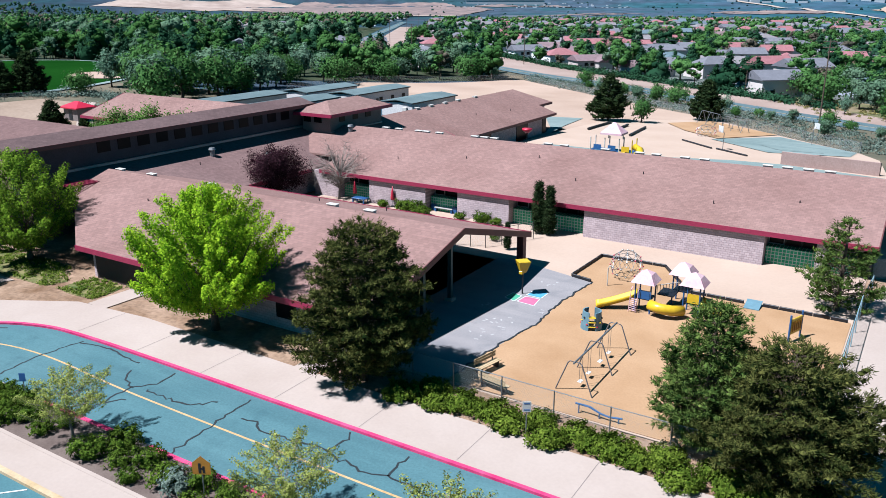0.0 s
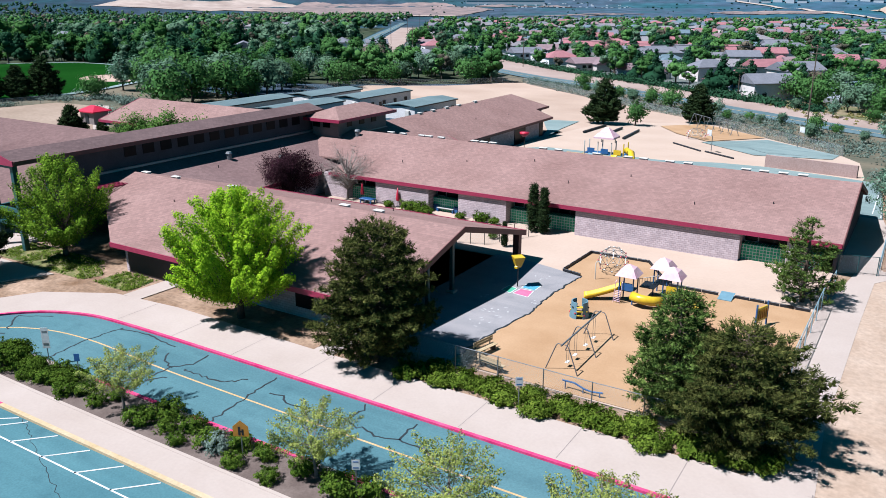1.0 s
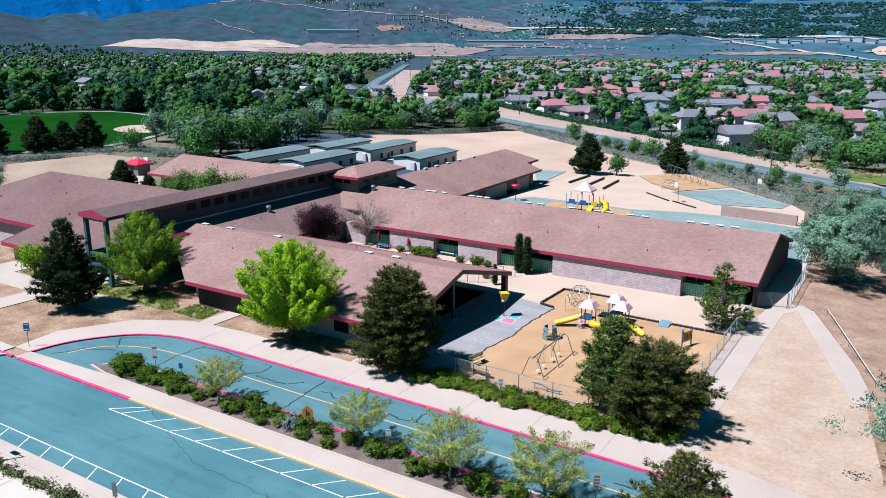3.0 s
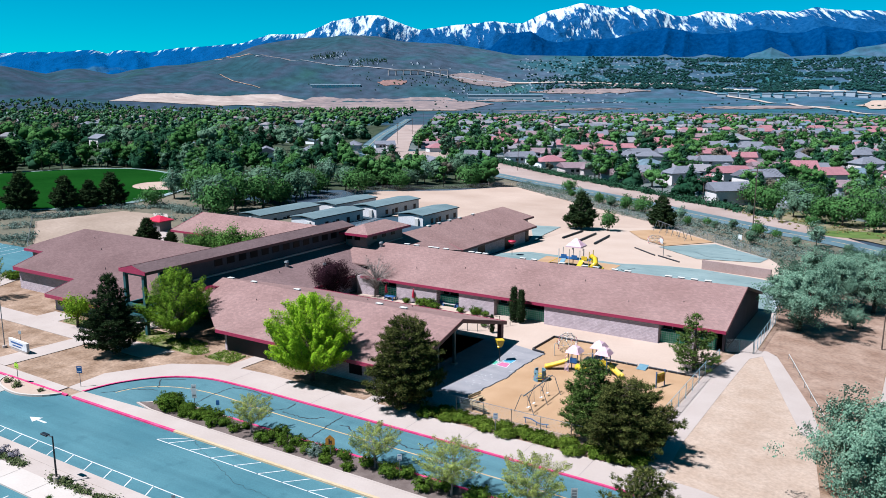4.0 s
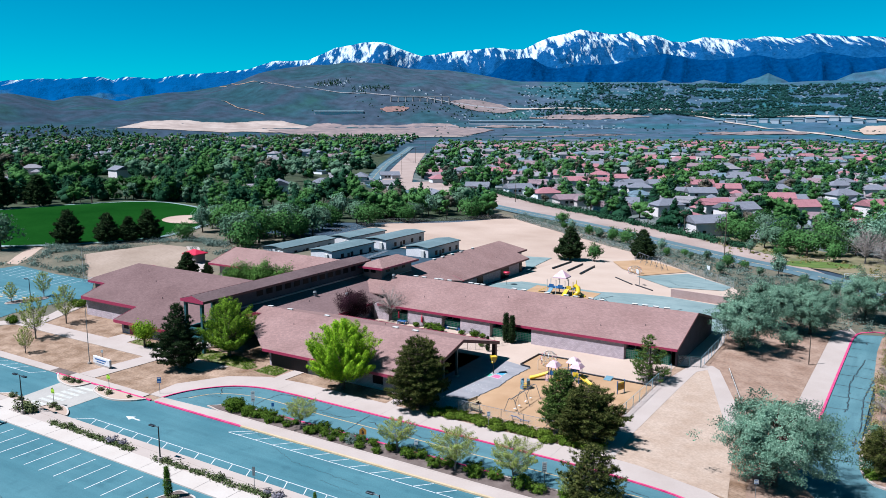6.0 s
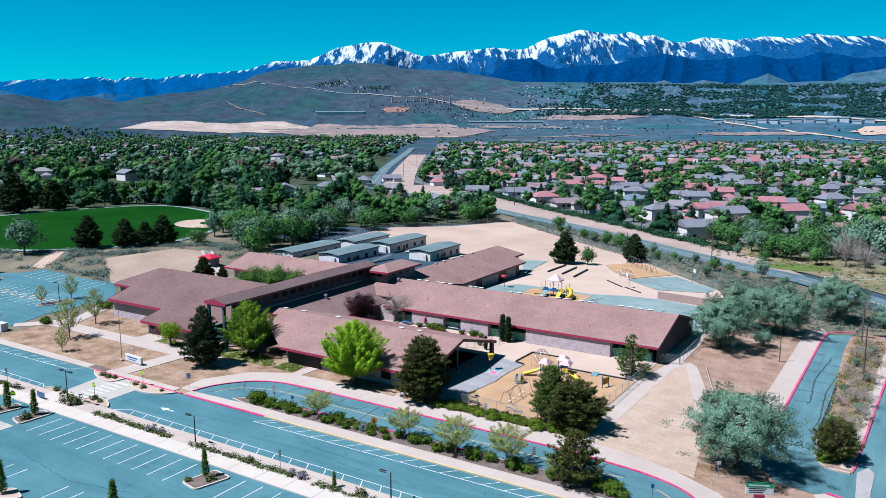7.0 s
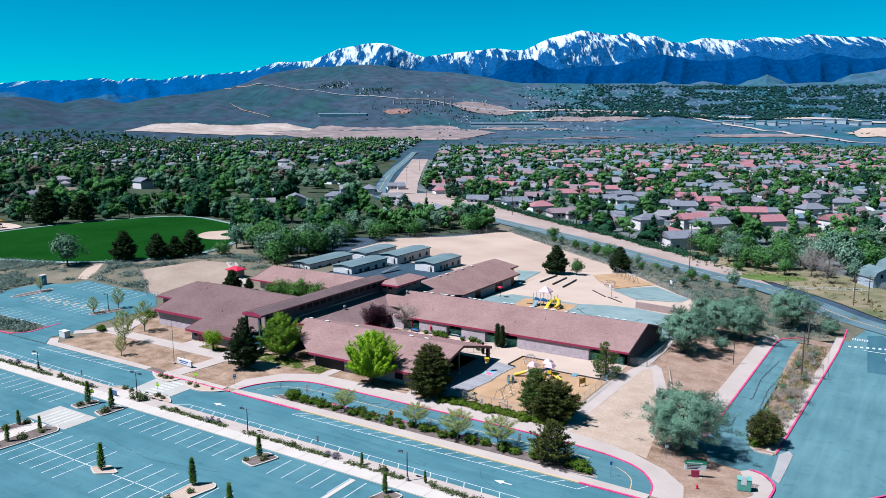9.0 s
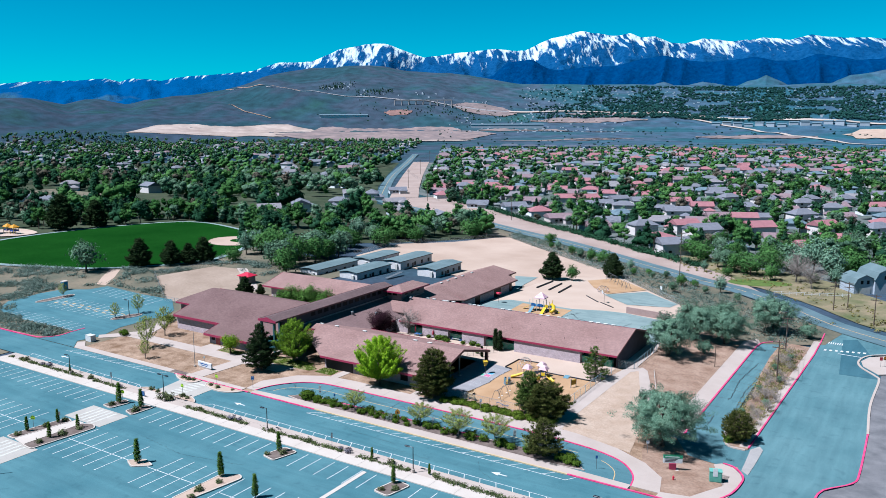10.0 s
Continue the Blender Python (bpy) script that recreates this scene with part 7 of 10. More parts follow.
for poly, m in beds:
    rounded = round_poly(poly, 0.55)
    sheet("lot_island", poly if m is M_CONC_W else rounded, m, 0.17, 0.25, 4, label="kerbed island in the parking lot with gravel and plants" if m is not M_CONC_W else "pale concrete walk between the lot islands", category="planting bed")
    if m is not M_CONC_W:
        ribbon("kerb", rounded, 0.2, M_CONC_W, 0.0, 0.21, closed=True, label="pale concrete kerb of a lot island", category="kerb", under=0.05)

# joints in the wide pavement
marks("pavement_joints", [((x, 29.5), (x, 33.3)) for x in np.arange(-48, 4, 6.1)] + [((x, 2.3), (x, 4.6)) for x in np.arange(-124, 31, 4.5)], 0.03, M_STUCCO, 0.178, "fine dark joints in the concrete pavement")

# front yard paths and lawns
sheet("lawn", curve_pts([(-72.4, 34.2), (-68, 33.8), (-63, 33.7), (-58.6, 34.0), (-58.0, 35.4), (-60.5, 36.0), (-61, 37.6), (-66, 38.2), (-70, 37.2), (-72.6, 37.8)], 0.8, True), M_LAWN, 0.09, 0.1, 4, label="patchy green lawn beside the entrance", category="lawn")
sheet("lawn", curve_pts([(-57.2, 34.4), (-55.2, 33.8), (-53.0, 34.2), (-52.7, 35.8), (-53.4, 37.2), (-55.2, 36.5), (-56.8, 37.2)], 0.6, True), M_LAWN, 0.09, 0.1, 4, label="patchy green lawn beside the front wing", category="lawn")
sheet("lawn", curve_pts([(-87.0, 34.0), (-84, 33.8), (-80.2, 34.0), (-80.4, 35.6), (-83.5, 35.2), (-86.8, 36.0)], 0.6, True), M_LAWN, 0.09, 0.1, 4, label="patchy lawn beside the west hall", category="lawn")
sheet("pavement", [(-118, 30.0), (-64, 29.6), (-62, 33.3), (-118, 33.6)], M_CONC, 0.13, 0.2, 5, label="concrete path along the front yard", category="path")
sheet("pavement", [(-79, 18.9), (-75.2, 18.9), (-74.4, 29.8), (-78, 29.8)], M_CONC, 0.135, 0.2, 5, label="concrete path from the crossing to the entrance", category="path")
sheet("pavement", [(-79.8, 33.3), (-72.8, 33.3), (-72.8, 44.5), (-79.8, 44.5)], M_CONC, 0.135, 0.2, 5, label="concrete floor under the entrance canopy", category="path")
sheet("pavement", [(-92.6, 33.3), (-87.4, 33.3), (-87.4, 36.4), (-92.6, 36.4)], M_CONC, 0.135, 0.2, 5, label="concrete step at the west door", category="path")
sheet("pavement", [(-52.2, 33.2), (-50.2, 33.2), (-50.0, 38.0), (-52.0, 38.0)], M_CONC, 0.135, 0.2, 5, label="short concrete path to the front wing", category="path")
sheet("pavement", [(-31.6, 33.1), (-29.9, 33.1), (-29.9, 37.6), (-31.6, 37.6)], M_CONC, 0.135, 0.2, 5, label="short concrete path to the front wing", category="path")
sheet("pavement", [(-122.8, 27.0), (-120.6, 25.2), (-112, 33.6), (-117.6, 45.6), (-122.0, 45.6), (-116.6, 36.6), (-117.2, 34.0)], M_CONC, 0.155, 0.2, 5, label="concrete path to the west lot", category="path")
sheet("planting_bed", [(-84, 18.8), (-79.4, 18.8), (-79.4, 17.3), (-84, 17.3)], M_MULCH, 0.185, 0.1, 4, label="small planting bed beside the crossing", category="planting bed")

# ---------------------------------------------------------------- plants of the front
LAWNS = ([(-72.4, 34.0), (-58.4, 33.8), (-58.2, 35.6), (-61, 37.8), (-72.6, 38.0)], [(-57.2, 34.0), (-52.7, 33.9), (-52.7, 37.2), (-57, 37.2)], [(-87, 33.9), (-80.2, 33.9), (-80.4, 35.8), (-87, 36)])


def on_lawn():
    x, y = (srng.uniform(-73, -58), srng.uniform(33.6, 38.2)) if srng.random() < 0.62 else (srng.uniform(-57.4, -52.6), srng.uniform(33.6, 37.6)) if srng.random() < 0.6 else (srng.uniform(-87.4, -80), srng.uniform(33.6, 36.4))
    return (x, y) if any(inside(x, y, q) for q in LAWNS) and noise.noise(Vector((x / 1.6, y / 1.6, 3.0))) > -0.2 else (None, None)


scrub("tufts of green grass on the patchy lawn", 1100, on_lawn, leafy("grass_blades", (0.10, 0.20, 0.02), (0.32, 0.40, 0.08), 0.4, 1.2, 0.3), (0.08, 0.22), 12, 0.07)
crng = np.random.default_rng(71)
sh = [shrub("shrub", "rounded green juniper shrub on the planting island", 1.25, 1.25, M_SHRUB, 81 + i, 1100, 0.11) for i in range(3)]
island_spots = [(-43.2, 20.3, 1.0), (-43.0, 21.5, 1.0), (-41.9, 20.9, 0.9), (-42.6, 20.6, 0.9), (-41.4, 21.6, 1.0), (-40.4, 20.0, 1.0), (-39.4, 20.8, 0.85), (-37.5, 20.2, 0.8), (-37.0, 21.3, 0.7), (-33.4, 20.2, 1.15), (-32.6, 21.6, 1.2),
                (-31.4, 20.4, 0.8), (-30.2, 21.2, 1.0), (-29.9, 19.8, 0.7), (-28.3, 20.6, 1.05), (-26.6, 21.4, 1.0), (-25.6, 19.9, 0.85), (-24.6, 21.3, 0.9), (-23.0, 19.8, 0.8), (-22.0, 21.4, 1.0), (-19.2, 20.8, 1.3), (-17.8, 21.6, 1.0),
                (-15.4, 20.4, 1.2), (-14.0, 21.4, 1.2), (-10.4, 20.8, 1.5), (-8.2, 21.4, 1.2), (-4.8, 21.0, 1.4), (-2.8, 20.8, 1.1), (0.4, 21.2, 1.3), (5.8, 21.4, 1.2), (8.9, 20.8, 1.0), (-44.6, 19.9, 0.7)]
for i, (x, y, s) in enumerate(island_spots):
    if i < 3:
        put(sh[i], x, y, i * 1.3, s * 0.84)
        tagged(sh[i], group="island shrubs")
    else:
        again(sh[i % 3], x, y, crng.uniform(0, 6), s * 0.84)
tagged(put(shrub("shrub", "grey-green rounded shrub on the planting island", 1.15, 1.1, M_SAGE, 90, 1000, 0.1), -27.4, 20.6), group="island shrubs")
young = [leafy_tree("young_tree", "young tree with thin pale green leaves on the island", 3.9, 4.7, M_SPARSE, M_BARK_G, 91 + i, 80, 150, 0.048, 0.40, 0.36, 0.08, 0.5, 0.6, lean=0.1) for i in range(2)]
spots = [(-35.7, 20.8, 1.0), (-21.2, 21.4, 1.05), (-12.9, 20.8, 1.25), (-5.9, 21.4, 1.3), (1.0, 21.2, 0.8)]
for i, (x, y, s) in enumerate(spots):
    t = put(young[i], x, y, i, s) if i < 2 else again(young[i % 2], x, y, i * 2.0, s)
    tagged(t, group="island trees")
# hedge along the playground fence
hedge = [shrub("hedge_shrub", "low spreading green hedge shrub before the fence", 1.35, 0.72, M_HEDGE, 95 + i, 1500, 0.11) for i in range(3)]
hs = [(x, 33.9 + 0.5 * math.sin(x * 1.9) + (0.8 if i % 2 else 0), 0.8 + 0.3 * abs(math.sin(x))) for i, x in enumerate(np.arange(-23.6, -0.8, 1.15))]
for i, (x, y, s) in enumerate(hs):
    t = put(hedge[i], x, y, i, s) if i < 3 else again(hedge[i % 3], x, y, i * 1.1, s)
    tagged(t, group="hedge")
# planting strip, lot islands
low = shrub("strip_shrub", "low grey-green shrub in the planting strip", 0.7, 0.7, leafy("dusty_shrub_leaves", (0.08, 0.11, 0.045), (0.26, 0.29, 0.14), 0.25), 101, 280, 0.11, "shrub")
lav = shrub("strip_shrub", "pale lilac-grey flowering shrub in the planting strip", 0.75, 0.8, leafy("lavender_leaves", (0.16, 0.15, 0.2), (0.42, 0.38, 0.46), 0.2), 102, 280, 0.11, "shrub")
for i, x in enumerate(np.arange(-120, 30, 1.7)):
    if -79 < x < -72 or i % 5 > 1:
        continue
    src = lav if math.sin(x * 0.21) > 0.55 else low
    y = 5.5 + 0.25 * math.sin(i * 2.3)
    s = 0.75 + 0.45 * abs(math.sin(i * 1.37))
    if src.location.length < 0.01:
        tagged(put(src, x, y, i, s), group="strip shrubs")
    elif crng.random() < 0.62:
        tagged(again(src, x, y, i * 0.7, s), group="strip shrubs")
col = pine("columnar_tree", "narrow young evergreen tree in a lot island", 5.0, 1.15, leafy("column_tree_leaves", (0.07, 0.15, 0.025), (0.24, 0.38, 0.07), 0.3), 103, 16, 0.13, tuft=20, power=0.6, lump=0.5, trunk=0.06, category="tree", pitch=0.9)
cols = [(-51.0, -15.5, 1.0), (-35.9, -11.8, 1.0), (-34.7, -0.4, 0.8), (-26.5, -13.8, 0.95), (-12.0, 0.4, 0.85), (-76.6, -0.4, 1.0), (-70.8, 0.2, 0.9), (-78.5, -17.6, 0.75), (-77.6, -12.4, 0.7), (-72.2, -12.0, 0.6), (-72.4, -17.2, 0.7), (12, 0, 0.8), (-101.5, 5.4, 0.5), (-20, 5.6, 0.45), (-9, 5.7, 0.45)]
for i, (x, y, s) in enumerate(cols):
    t = put(col, x, y, 0, s * 0.8) if i == 0 else again(col, x, y, i, s * (0.62 + 0.22 * abs(math.sin(i * 2.3))))
    tagged(t, group="lot trees")
for i, (x, y, s) in enumerate([(-33.4, -0.8, 0.9), (-35.6, -2.2, 0.7), (-10.6, -1.2, 0.9), (-12.2, -2.4, 0.7), (-71.6, -15.2, 1.2), (-71.4, -12.2, 0.8), (-72.0, -19.4, 0.9), (-77.6, -14.6, 0.9), (-78.3, -19.4, 0.9), (-70.6, -1.4, 1.2), (-76.9, -1.8, 0.9), (-34.5, -13.4, 0.8),
                               (-35.2, -16.8, 1.0), (-34.2, -19.0, 0.8), (-77.2, -11.2, 0.9), (-78.0, 16.1, 0.8), (-76.2, 15.8, 0.9), (-75.0, 16.3, 0.7), (-69.4, 16.0, 0.7), (-67.2, 15.6, 0.8), (-63.4, 16.2, 0.5), (-77.6, 7.9, 0.9), (-75.6, 7.7, 0.7), (-69.0, 8.4, 0.9), (-67.4, 8.3, 0.7), (-70.0, 5.9, 1.5), (-71.4, 5.6, 1.7)]):
    tagged(again(low, x, y, i * 1.9, s * 1.25, "low green shrub in a parking lot island"), group="island shrubs of the lot")
# yard trees of the west side
yt = leafy_tree("young_tree", "half-bare young tree on the dry lawn", 7.6, 5.4, M_SPARSE, M_BARK_G, 111, 64, 46, 0.12, 0.30, 0.42, 0.11, 0.45, 0.8, lean=0.6)
for i, (x, y, s) in enumerate([(-103.2, 26.5, 1.05), (-108.3, 35.6, 1.0), (-96.3, 20.6, 0.6), (-132.6, 46.0, 0.75), (-168, 46, 0.6), (-133.6, 39.4, 0.6)]):
    t = put(yt, x, y, 0, s) if i == 0 else again(yt, x, y, i, s)
    tagged(t, group="lawn trees")
put(broadleaf("broadleaf_tree", "small dark green tree before the west hall", 4.8, 5.2, M_GREENLEAF, M_BARK, 112, 90, 30, 0.15, 0.2), -82.5, 33.4)
for i, (x, y) in enumerate([(-118, 44.6), (-120.4, 45.0), (-118.2, 30.8), (-117, 30.2), (-119.2, 46.4)]):
    again(sh[i % 3], x, y, i, 1.1, "dark green shrub beside the west lot")

# courtyard: bare tree, cypress pair, shrubs
bare = thing("bare_tree", "grey leafless tree in the courtyard", "tree")
brng = np.random.default_rng(5)
_, tips = crown_points(brng, 110, 1, (0, 0, 4.0), (4.2, 4.2, 3.2), (0.1, 0.1, 0.1))
bmb = limbs(brng, 5.4, 0.14, tips, 0.1, 0.2, 6)
for tp in tips:
    for _ in range(9):
        e = Vector(tp) + Vector(brng.normal(size=3) * 0.55) + Vector((tp[0], tp[1], 1.5)) * 0.06
        tube(bmb, [tp, e], [0.012, 0.005], 3, False)
part("branch_crown", bmb, M_BARK_G, bare)
put(bare, -57.0, 69.2)
cyp = pine("cypress_tree", "narrow dark green column cypress beside the wing", 5.0, 1.2, M_SPRUCE, 113, 24, 0.13, base=0.03, tuft=24, power=0.45, pitch=0.25, trunk=0.06, category="cypress")
tagged(put(cyp, -31.4, 68.4), group="cypresses")
tagged(again(cyp, -30.2, 68.3, 2.0, 0.95), group="cypresses")
tagged(again(cyp, -31.5, 62.0, 1.0, 0.5, "small column cypress beside the porch"), group="cypresses")
for i, (x, y, s) in enumerate([(-47.5, 68.6, 1.1), (-46.0, 68.8, 1.1), (-44.8, 68.2, 0.8), (-40.5, 68.6, 0.7), (-38.0, 68.8, 1.0), (-36.2, 68.6, 0.7), (-50.5, 68.8, 0.7), (-33.8, 64, 0.6)]):
    again(sh[i % 3], x, y, i * 1.4, s, "green shrub against the block wall")
# trees behind the spine, courtyard west, field edge
ct = broadleaf("broadleaf_tree", "green leafy tree in the west courtyard", 8.2, 7.4, leafy("courtyard_leaves", (0.06, 0.14, 0.03), (0.16, 0.30, 0.07), 0.25), M_BARK, 114, 170, 44, 0.15, 0.1, 0.42)
for i, (x, y, s) in enumerate([(-97, 71.0, 1.0), (-91.5, 71.2, 1.08), (-86.5, 71.2, 1.0), (-101.5, 71, 0.8)]):
    t = put(ct, x, y, 0, s) if i == 0 else again(ct, x, y, i, s)
    tagged(t, group="courtyard trees")
fp = pine("pine_tree", "dark pine at the field's edge", 8.5, 6.4, M_SPRUCE, 115, 16, 0.34, tuft=13, pitch=0.6, power=0.6, lump=0.5)
for i, (x, y, s) in enumerate([(-180.5, 83, 1.15), (-173.8, 91, 1.0), (-170.7, 96, 0.85), (-168.5, 101, 1.05), (-122, 76, 0.72), (-119.5, 80, 0.4), (-57.4, 157.5, 1.1), (-42.3, 176.5, 1.0), (-288, 122, 1.9), (-283, 136, 1.5)]):
    t = put(fp, x, y, 0, s) if i == 0 else again(fp, x, y, i, s, "dark pine at the sandy yard" if i > 5 else "dark pine at the field's edge")
    tagged(t, group="outer pines")
fb = broadleaf("broadleaf_tree", "grey-green tree at the field's edge", 8.0, 8.0, M_FARLEAF[2], M_BARK, 116, 80, 17, 0.31, 0.08, 0.6)
gb2 = broadleaf("broadleaf_tree", "wide green tree of the yard's edge", 7.4, 10.5, M_FARLEAF[0], M_BARK, 121, 100, 16, 0.33, 0.02, 0.6)
fb2 = broadleaf("broadleaf_tree", "tall silver-green tree behind the classrooms", 10.5, 8.0, M_SILVER, M_BARK, 122, 100, 16, 0.33, 0.02, 0.6)
put(gb2, -149, 126, 0, 1.0)
put(fb2, -144, 134, 0, 1.0)
gb = broadleaf("broadleaf_tree", "fresh green tree of the yard's edge", 8.0, 7.4, M_FARLEAF[0], M_BARK, 117, 80, 18, 0.31, 0.06, 0.6)
put(fb, -190, 68.5, 0, 1.45)
put(gb, -51.2, 160.2, 0, 0.72)
orng = np.random.default_rng(118)
ring = [(-163, 104), (-158, 112), (-152, 108), (-147, 113), (-154, 124), (-143, 120), (-146, 130), (-139, 126), (-138, 134), (-140, 112), (-136, 142), (-150, 146), (-140, 140), (-134, 150), (-134, 104), (-140, 154), (-160, 124), (-166, 116), (-150, 138),
        (-128, 162), (-122, 166), (-112, 172), (-118, 180), (-128, 172), (-122, 190), (-130, 200), (-126, 212), (-118, 226), (-124, 238), (-135, 186), (-138, 160)]


def clear_of_field(x, y):
    """East of the open strip before the ball diamond."""
    return x - 4 > -160 - (y - 112) / 0.918


for x, y, s in ((-172.5, 129, 0.8), (-168, 121, 0.9), (-177, 137, 0.7)):
    again(fb2, x, y, x, s, "silver-green tree at the field's corner")
again(gb2, -161, 108, 0.4, 0.75, "wide green tree at the field's corner")
for i, (x, y) in enumerate(ring):
    if not clear_of_field(x, y) or inside(x, y, [(-139, 136), (-57, 136), (-90, 225), (-118, 243), (-125, 238), (-133, 211), (-145, 187)]):
        continue
    again(fb if i % 3 == 0 else gb, x + orng.normal(), y + orng.normal(), orng.uniform(0, 6), orng.uniform(1.0, 1.6), "grey-green tree behind the classrooms" if i % 3 == 0 else "fresh green tree behind the classrooms")
for i, (x, y, s) in enumerate([(-62, 205, 0.7), (-68, 208, 0.5), (-74, 214, 0.55), (-30, 183, 0.35), (-38, 186, 0.38), (-17, 163, 0.5), (-18, 176, 0.6), (-8, 168, 0.35), (-88, 224, 0.4), (-50, 196, 0.35)]):
    again(fb if i % 2 else gb, x, y, i, s, "grey-green bush beside the road")
for i in range(46):
    x, y = along([(-168, 112), (-150, 128), (-142, 140), (-145, 165), (-148, 188), (-136, 214), (-126, 238)], orng.random())
    x, y = x - orng.uniform(-4, 20), y + orng.uniform(-6, 14)
    if x > -132 and y < 160 or inside(x, y, [(-139, 136), (-57, 136), (-90, 225), (-118, 243), (-125, 238), (-133, 211), (-145, 187)]) or inside(x, y, field_rim) or not clear_of_field(x, y):
        continue
    again((gb2, fb2, fb, gb2)[i % 4], x, y, orng.uniform(0, 6), orng.uniform(0.55, 1.15), ("wide green tree behind the classrooms", "silver-green tree behind the classrooms", "grey-green bush behind the classrooms", "wide green tree behind the classrooms")[i % 4])
# trees over the road
for i in range(26):
    l = 108 + orng.uniform(0, 90)
    d_ = 172 + orng.uniform(0, 60)
    if l < road_l(d_) + 24:
        continue
    x, y = V(l, d_)
    again(gb if i % 3 else fb, x, y, orng.uniform(0, 6), orng.uniform(0.8, 1.3), "green tree across the road")
# lower side: median and corner
put(pine("pine_tree", "round dark pine on the median", 5.2, 5.6, M_PINE, 119, 15, 0.15, tuft=30, power=0.4), 27.6, 49.2)
mound = shrub("shrub", "large rounded juniper mound at the island's end", 2.05, 2.0, M_SHRUB, 181, 5200, 0.11)
put(mound, -47.3, 20.7)
for x, y, s_ in ((-44.9, 20.9, 0.62), (7.6, 21.3, 0.85)):
    again(mound, x, y, x, s_, "rounded juniper mound on the planting island")
again(sh[0], 26.4, 47.6, 0.3, 1.2, "clipped green shrub on the median")
again(olive, 10.4, 94, 2.0, 0.26, "low silver-green bush on the dirt bank")
again(olive, 28.6, 126, 1.0, 0.32, "small gnarled tree at the street corner")
bm2 = thing("bare_shrub", "grey leafless shrub on the median", "shrub")
_, tips = crown_points(brng, 40, 1, (0, 0, 1.6), (1.8, 1.8, 1.2), (0.1, 0.1, 0.1))
bmb = limbs(brng, 2.0, 0.06, tips, 0.1, 0.1, 5)
for tp in tips:
    for _ in range(5):
        tube(bmb, [tp, Vector(tp) + Vector(brng.normal(size=3) * 0.4)], [0.016, 0.006], 3, False)
part("branch_crown", bmb, M_BARK_G, bm2)
put(bm2, 29.6, 66.0)
tagged(again(bm2, 29.8, 72, 2, 1.1), group="bare shrubs")
tagged(again(bm2, 29.6, 84, 1, 0.9), group="bare shrubs")
for i in range(26):
    y = 56 + i * 2.05
    x = 27.3 + 1.5 * math.sin(i * 2.4)
    if i % 4 != 2:
        tagged(again(bm2, x, y, i, 0.8 + 0.3 * math.sin(i)), group="bare shrubs")
    else:
        again(gb if i % 2 else fb, x, y, i, 0.30 + 0.08 * math.sin(i * 1.7), "overgrown green bush on the weedy median" if i % 2 else "overgrown grey-green bush on the weedy median")

for cx, cy, a_, ln_ in ((-168.6, 43.8, 1.35, 5.6), (-132.2, 41.9, 1.25, 4.2)):
    poly = curve_pts([(cx + math.cos(a_) * u - math.sin(a_) * v, cy + math.sin(a_) * u + math.cos(a_) * v) for u, v in ((-ln_, 0), (-ln_ * 0.6, 1.3), (ln_ * 0.6, 1.3), (ln_, 0), (ln_ * 0.6, -1.3), (-ln_ * 0.6, -1.3))], 0.8, True)
    sheet("lot_island", poly, M_MULCH, 0.25, 0.2, 4, label="small mulched island in the west lot", category="planting bed")
    ribbon("kerb", poly, 0.25, M_CONC_W if cx < -150 else M_CONC, 0.1, 0.2, closed=True, label="kerb of a west lot island", category="kerb", under=0.1)
ribbon("red_kerb", curve_pts([(-131.7, 29), (-131.3, 24.4), (-130.8, 21.1), (-133.0, 18.2), (-137.2, 17.5), (-150, 17.2), (-180, 17.2)], 1.5), 0.4, M_PINKKERB, 0.03, 0.2, label="red painted kerb of the sagebrush bank", category="kerb", under=0.1)
toi = thing("portable_toilet", "blue portable toilet with a pale roof beside the lot", "toilet", Matrix.Translation((-175.3, 51.2, tz(-175.3, 51.2) + 0.2)) @ Matrix.Scale(1.25, 4))
part("body", boxed(-0.6, 0.6, -0.6, 0.6, 0, 2.1, bevel=0.04), surface("blue_cabin", (0.05, 0.25, 0.42), (0.08, 0.30, 0.48), 1.0, 4.0), toi)
part("roof", boxed(-0.66, 0.66, -0.66, 0.66, 2.1, 2.3, bevel=0.06), M_CONC_W, toi)
part("door", boxed(-0.45, 0.45, -0.64, -0.6, 0.1, 1.95), surface("pale_blue_door", (0.2, 0.36, 0.45), (0.25, 0.4, 0.5), 1.0, 4.0), toi)

for i, (x, y, s_) in enumerate([(14, 205, 1.6), (20, 196, 1.35), (3, 214, 1.2)]):
    tagged(again(bare, x, y, i * 2.0, s_, "large grey leafless tree across the road"), group="bare trees across the road")
for i, (x, y, s_) in enumerate([(6, 203, 0.9), (27, 203, 0.8), (-2, 209, 1.2), (-12, 215, 1.1), (46, 212, 1.2), (52, 204, 1.1), (24, 214, 1.3), (-24, 229, 1.2), (-16, 219, 0.9), (-8, 211, 1.0), (4, 213, 1.4), (13, 216, 1.3), (-31, 237, 1.1), (8, 224, 1.4), (-12, 227, 1.3), (0, 228, 1.4), (17, 226, 1.4), (30, 224, 1.4),
                                (-20, 240, 1.2), (40, 220, 1.3), (-5, 219, 0.8), (-18, 207, 0.45), (-9, 203, 0.5), (-28, 217, 0.4), (20, 206, 0.5)]):
    again((gb, fb2, gb2, fb, gb)[i % 5], x, y, i * 1.7, s_, ("fresh green tree across the road", "tall silver-green tree across the road", "wide green tree across the road", "grey-green tree across the road", "fresh green tree across the road")[i % 5])

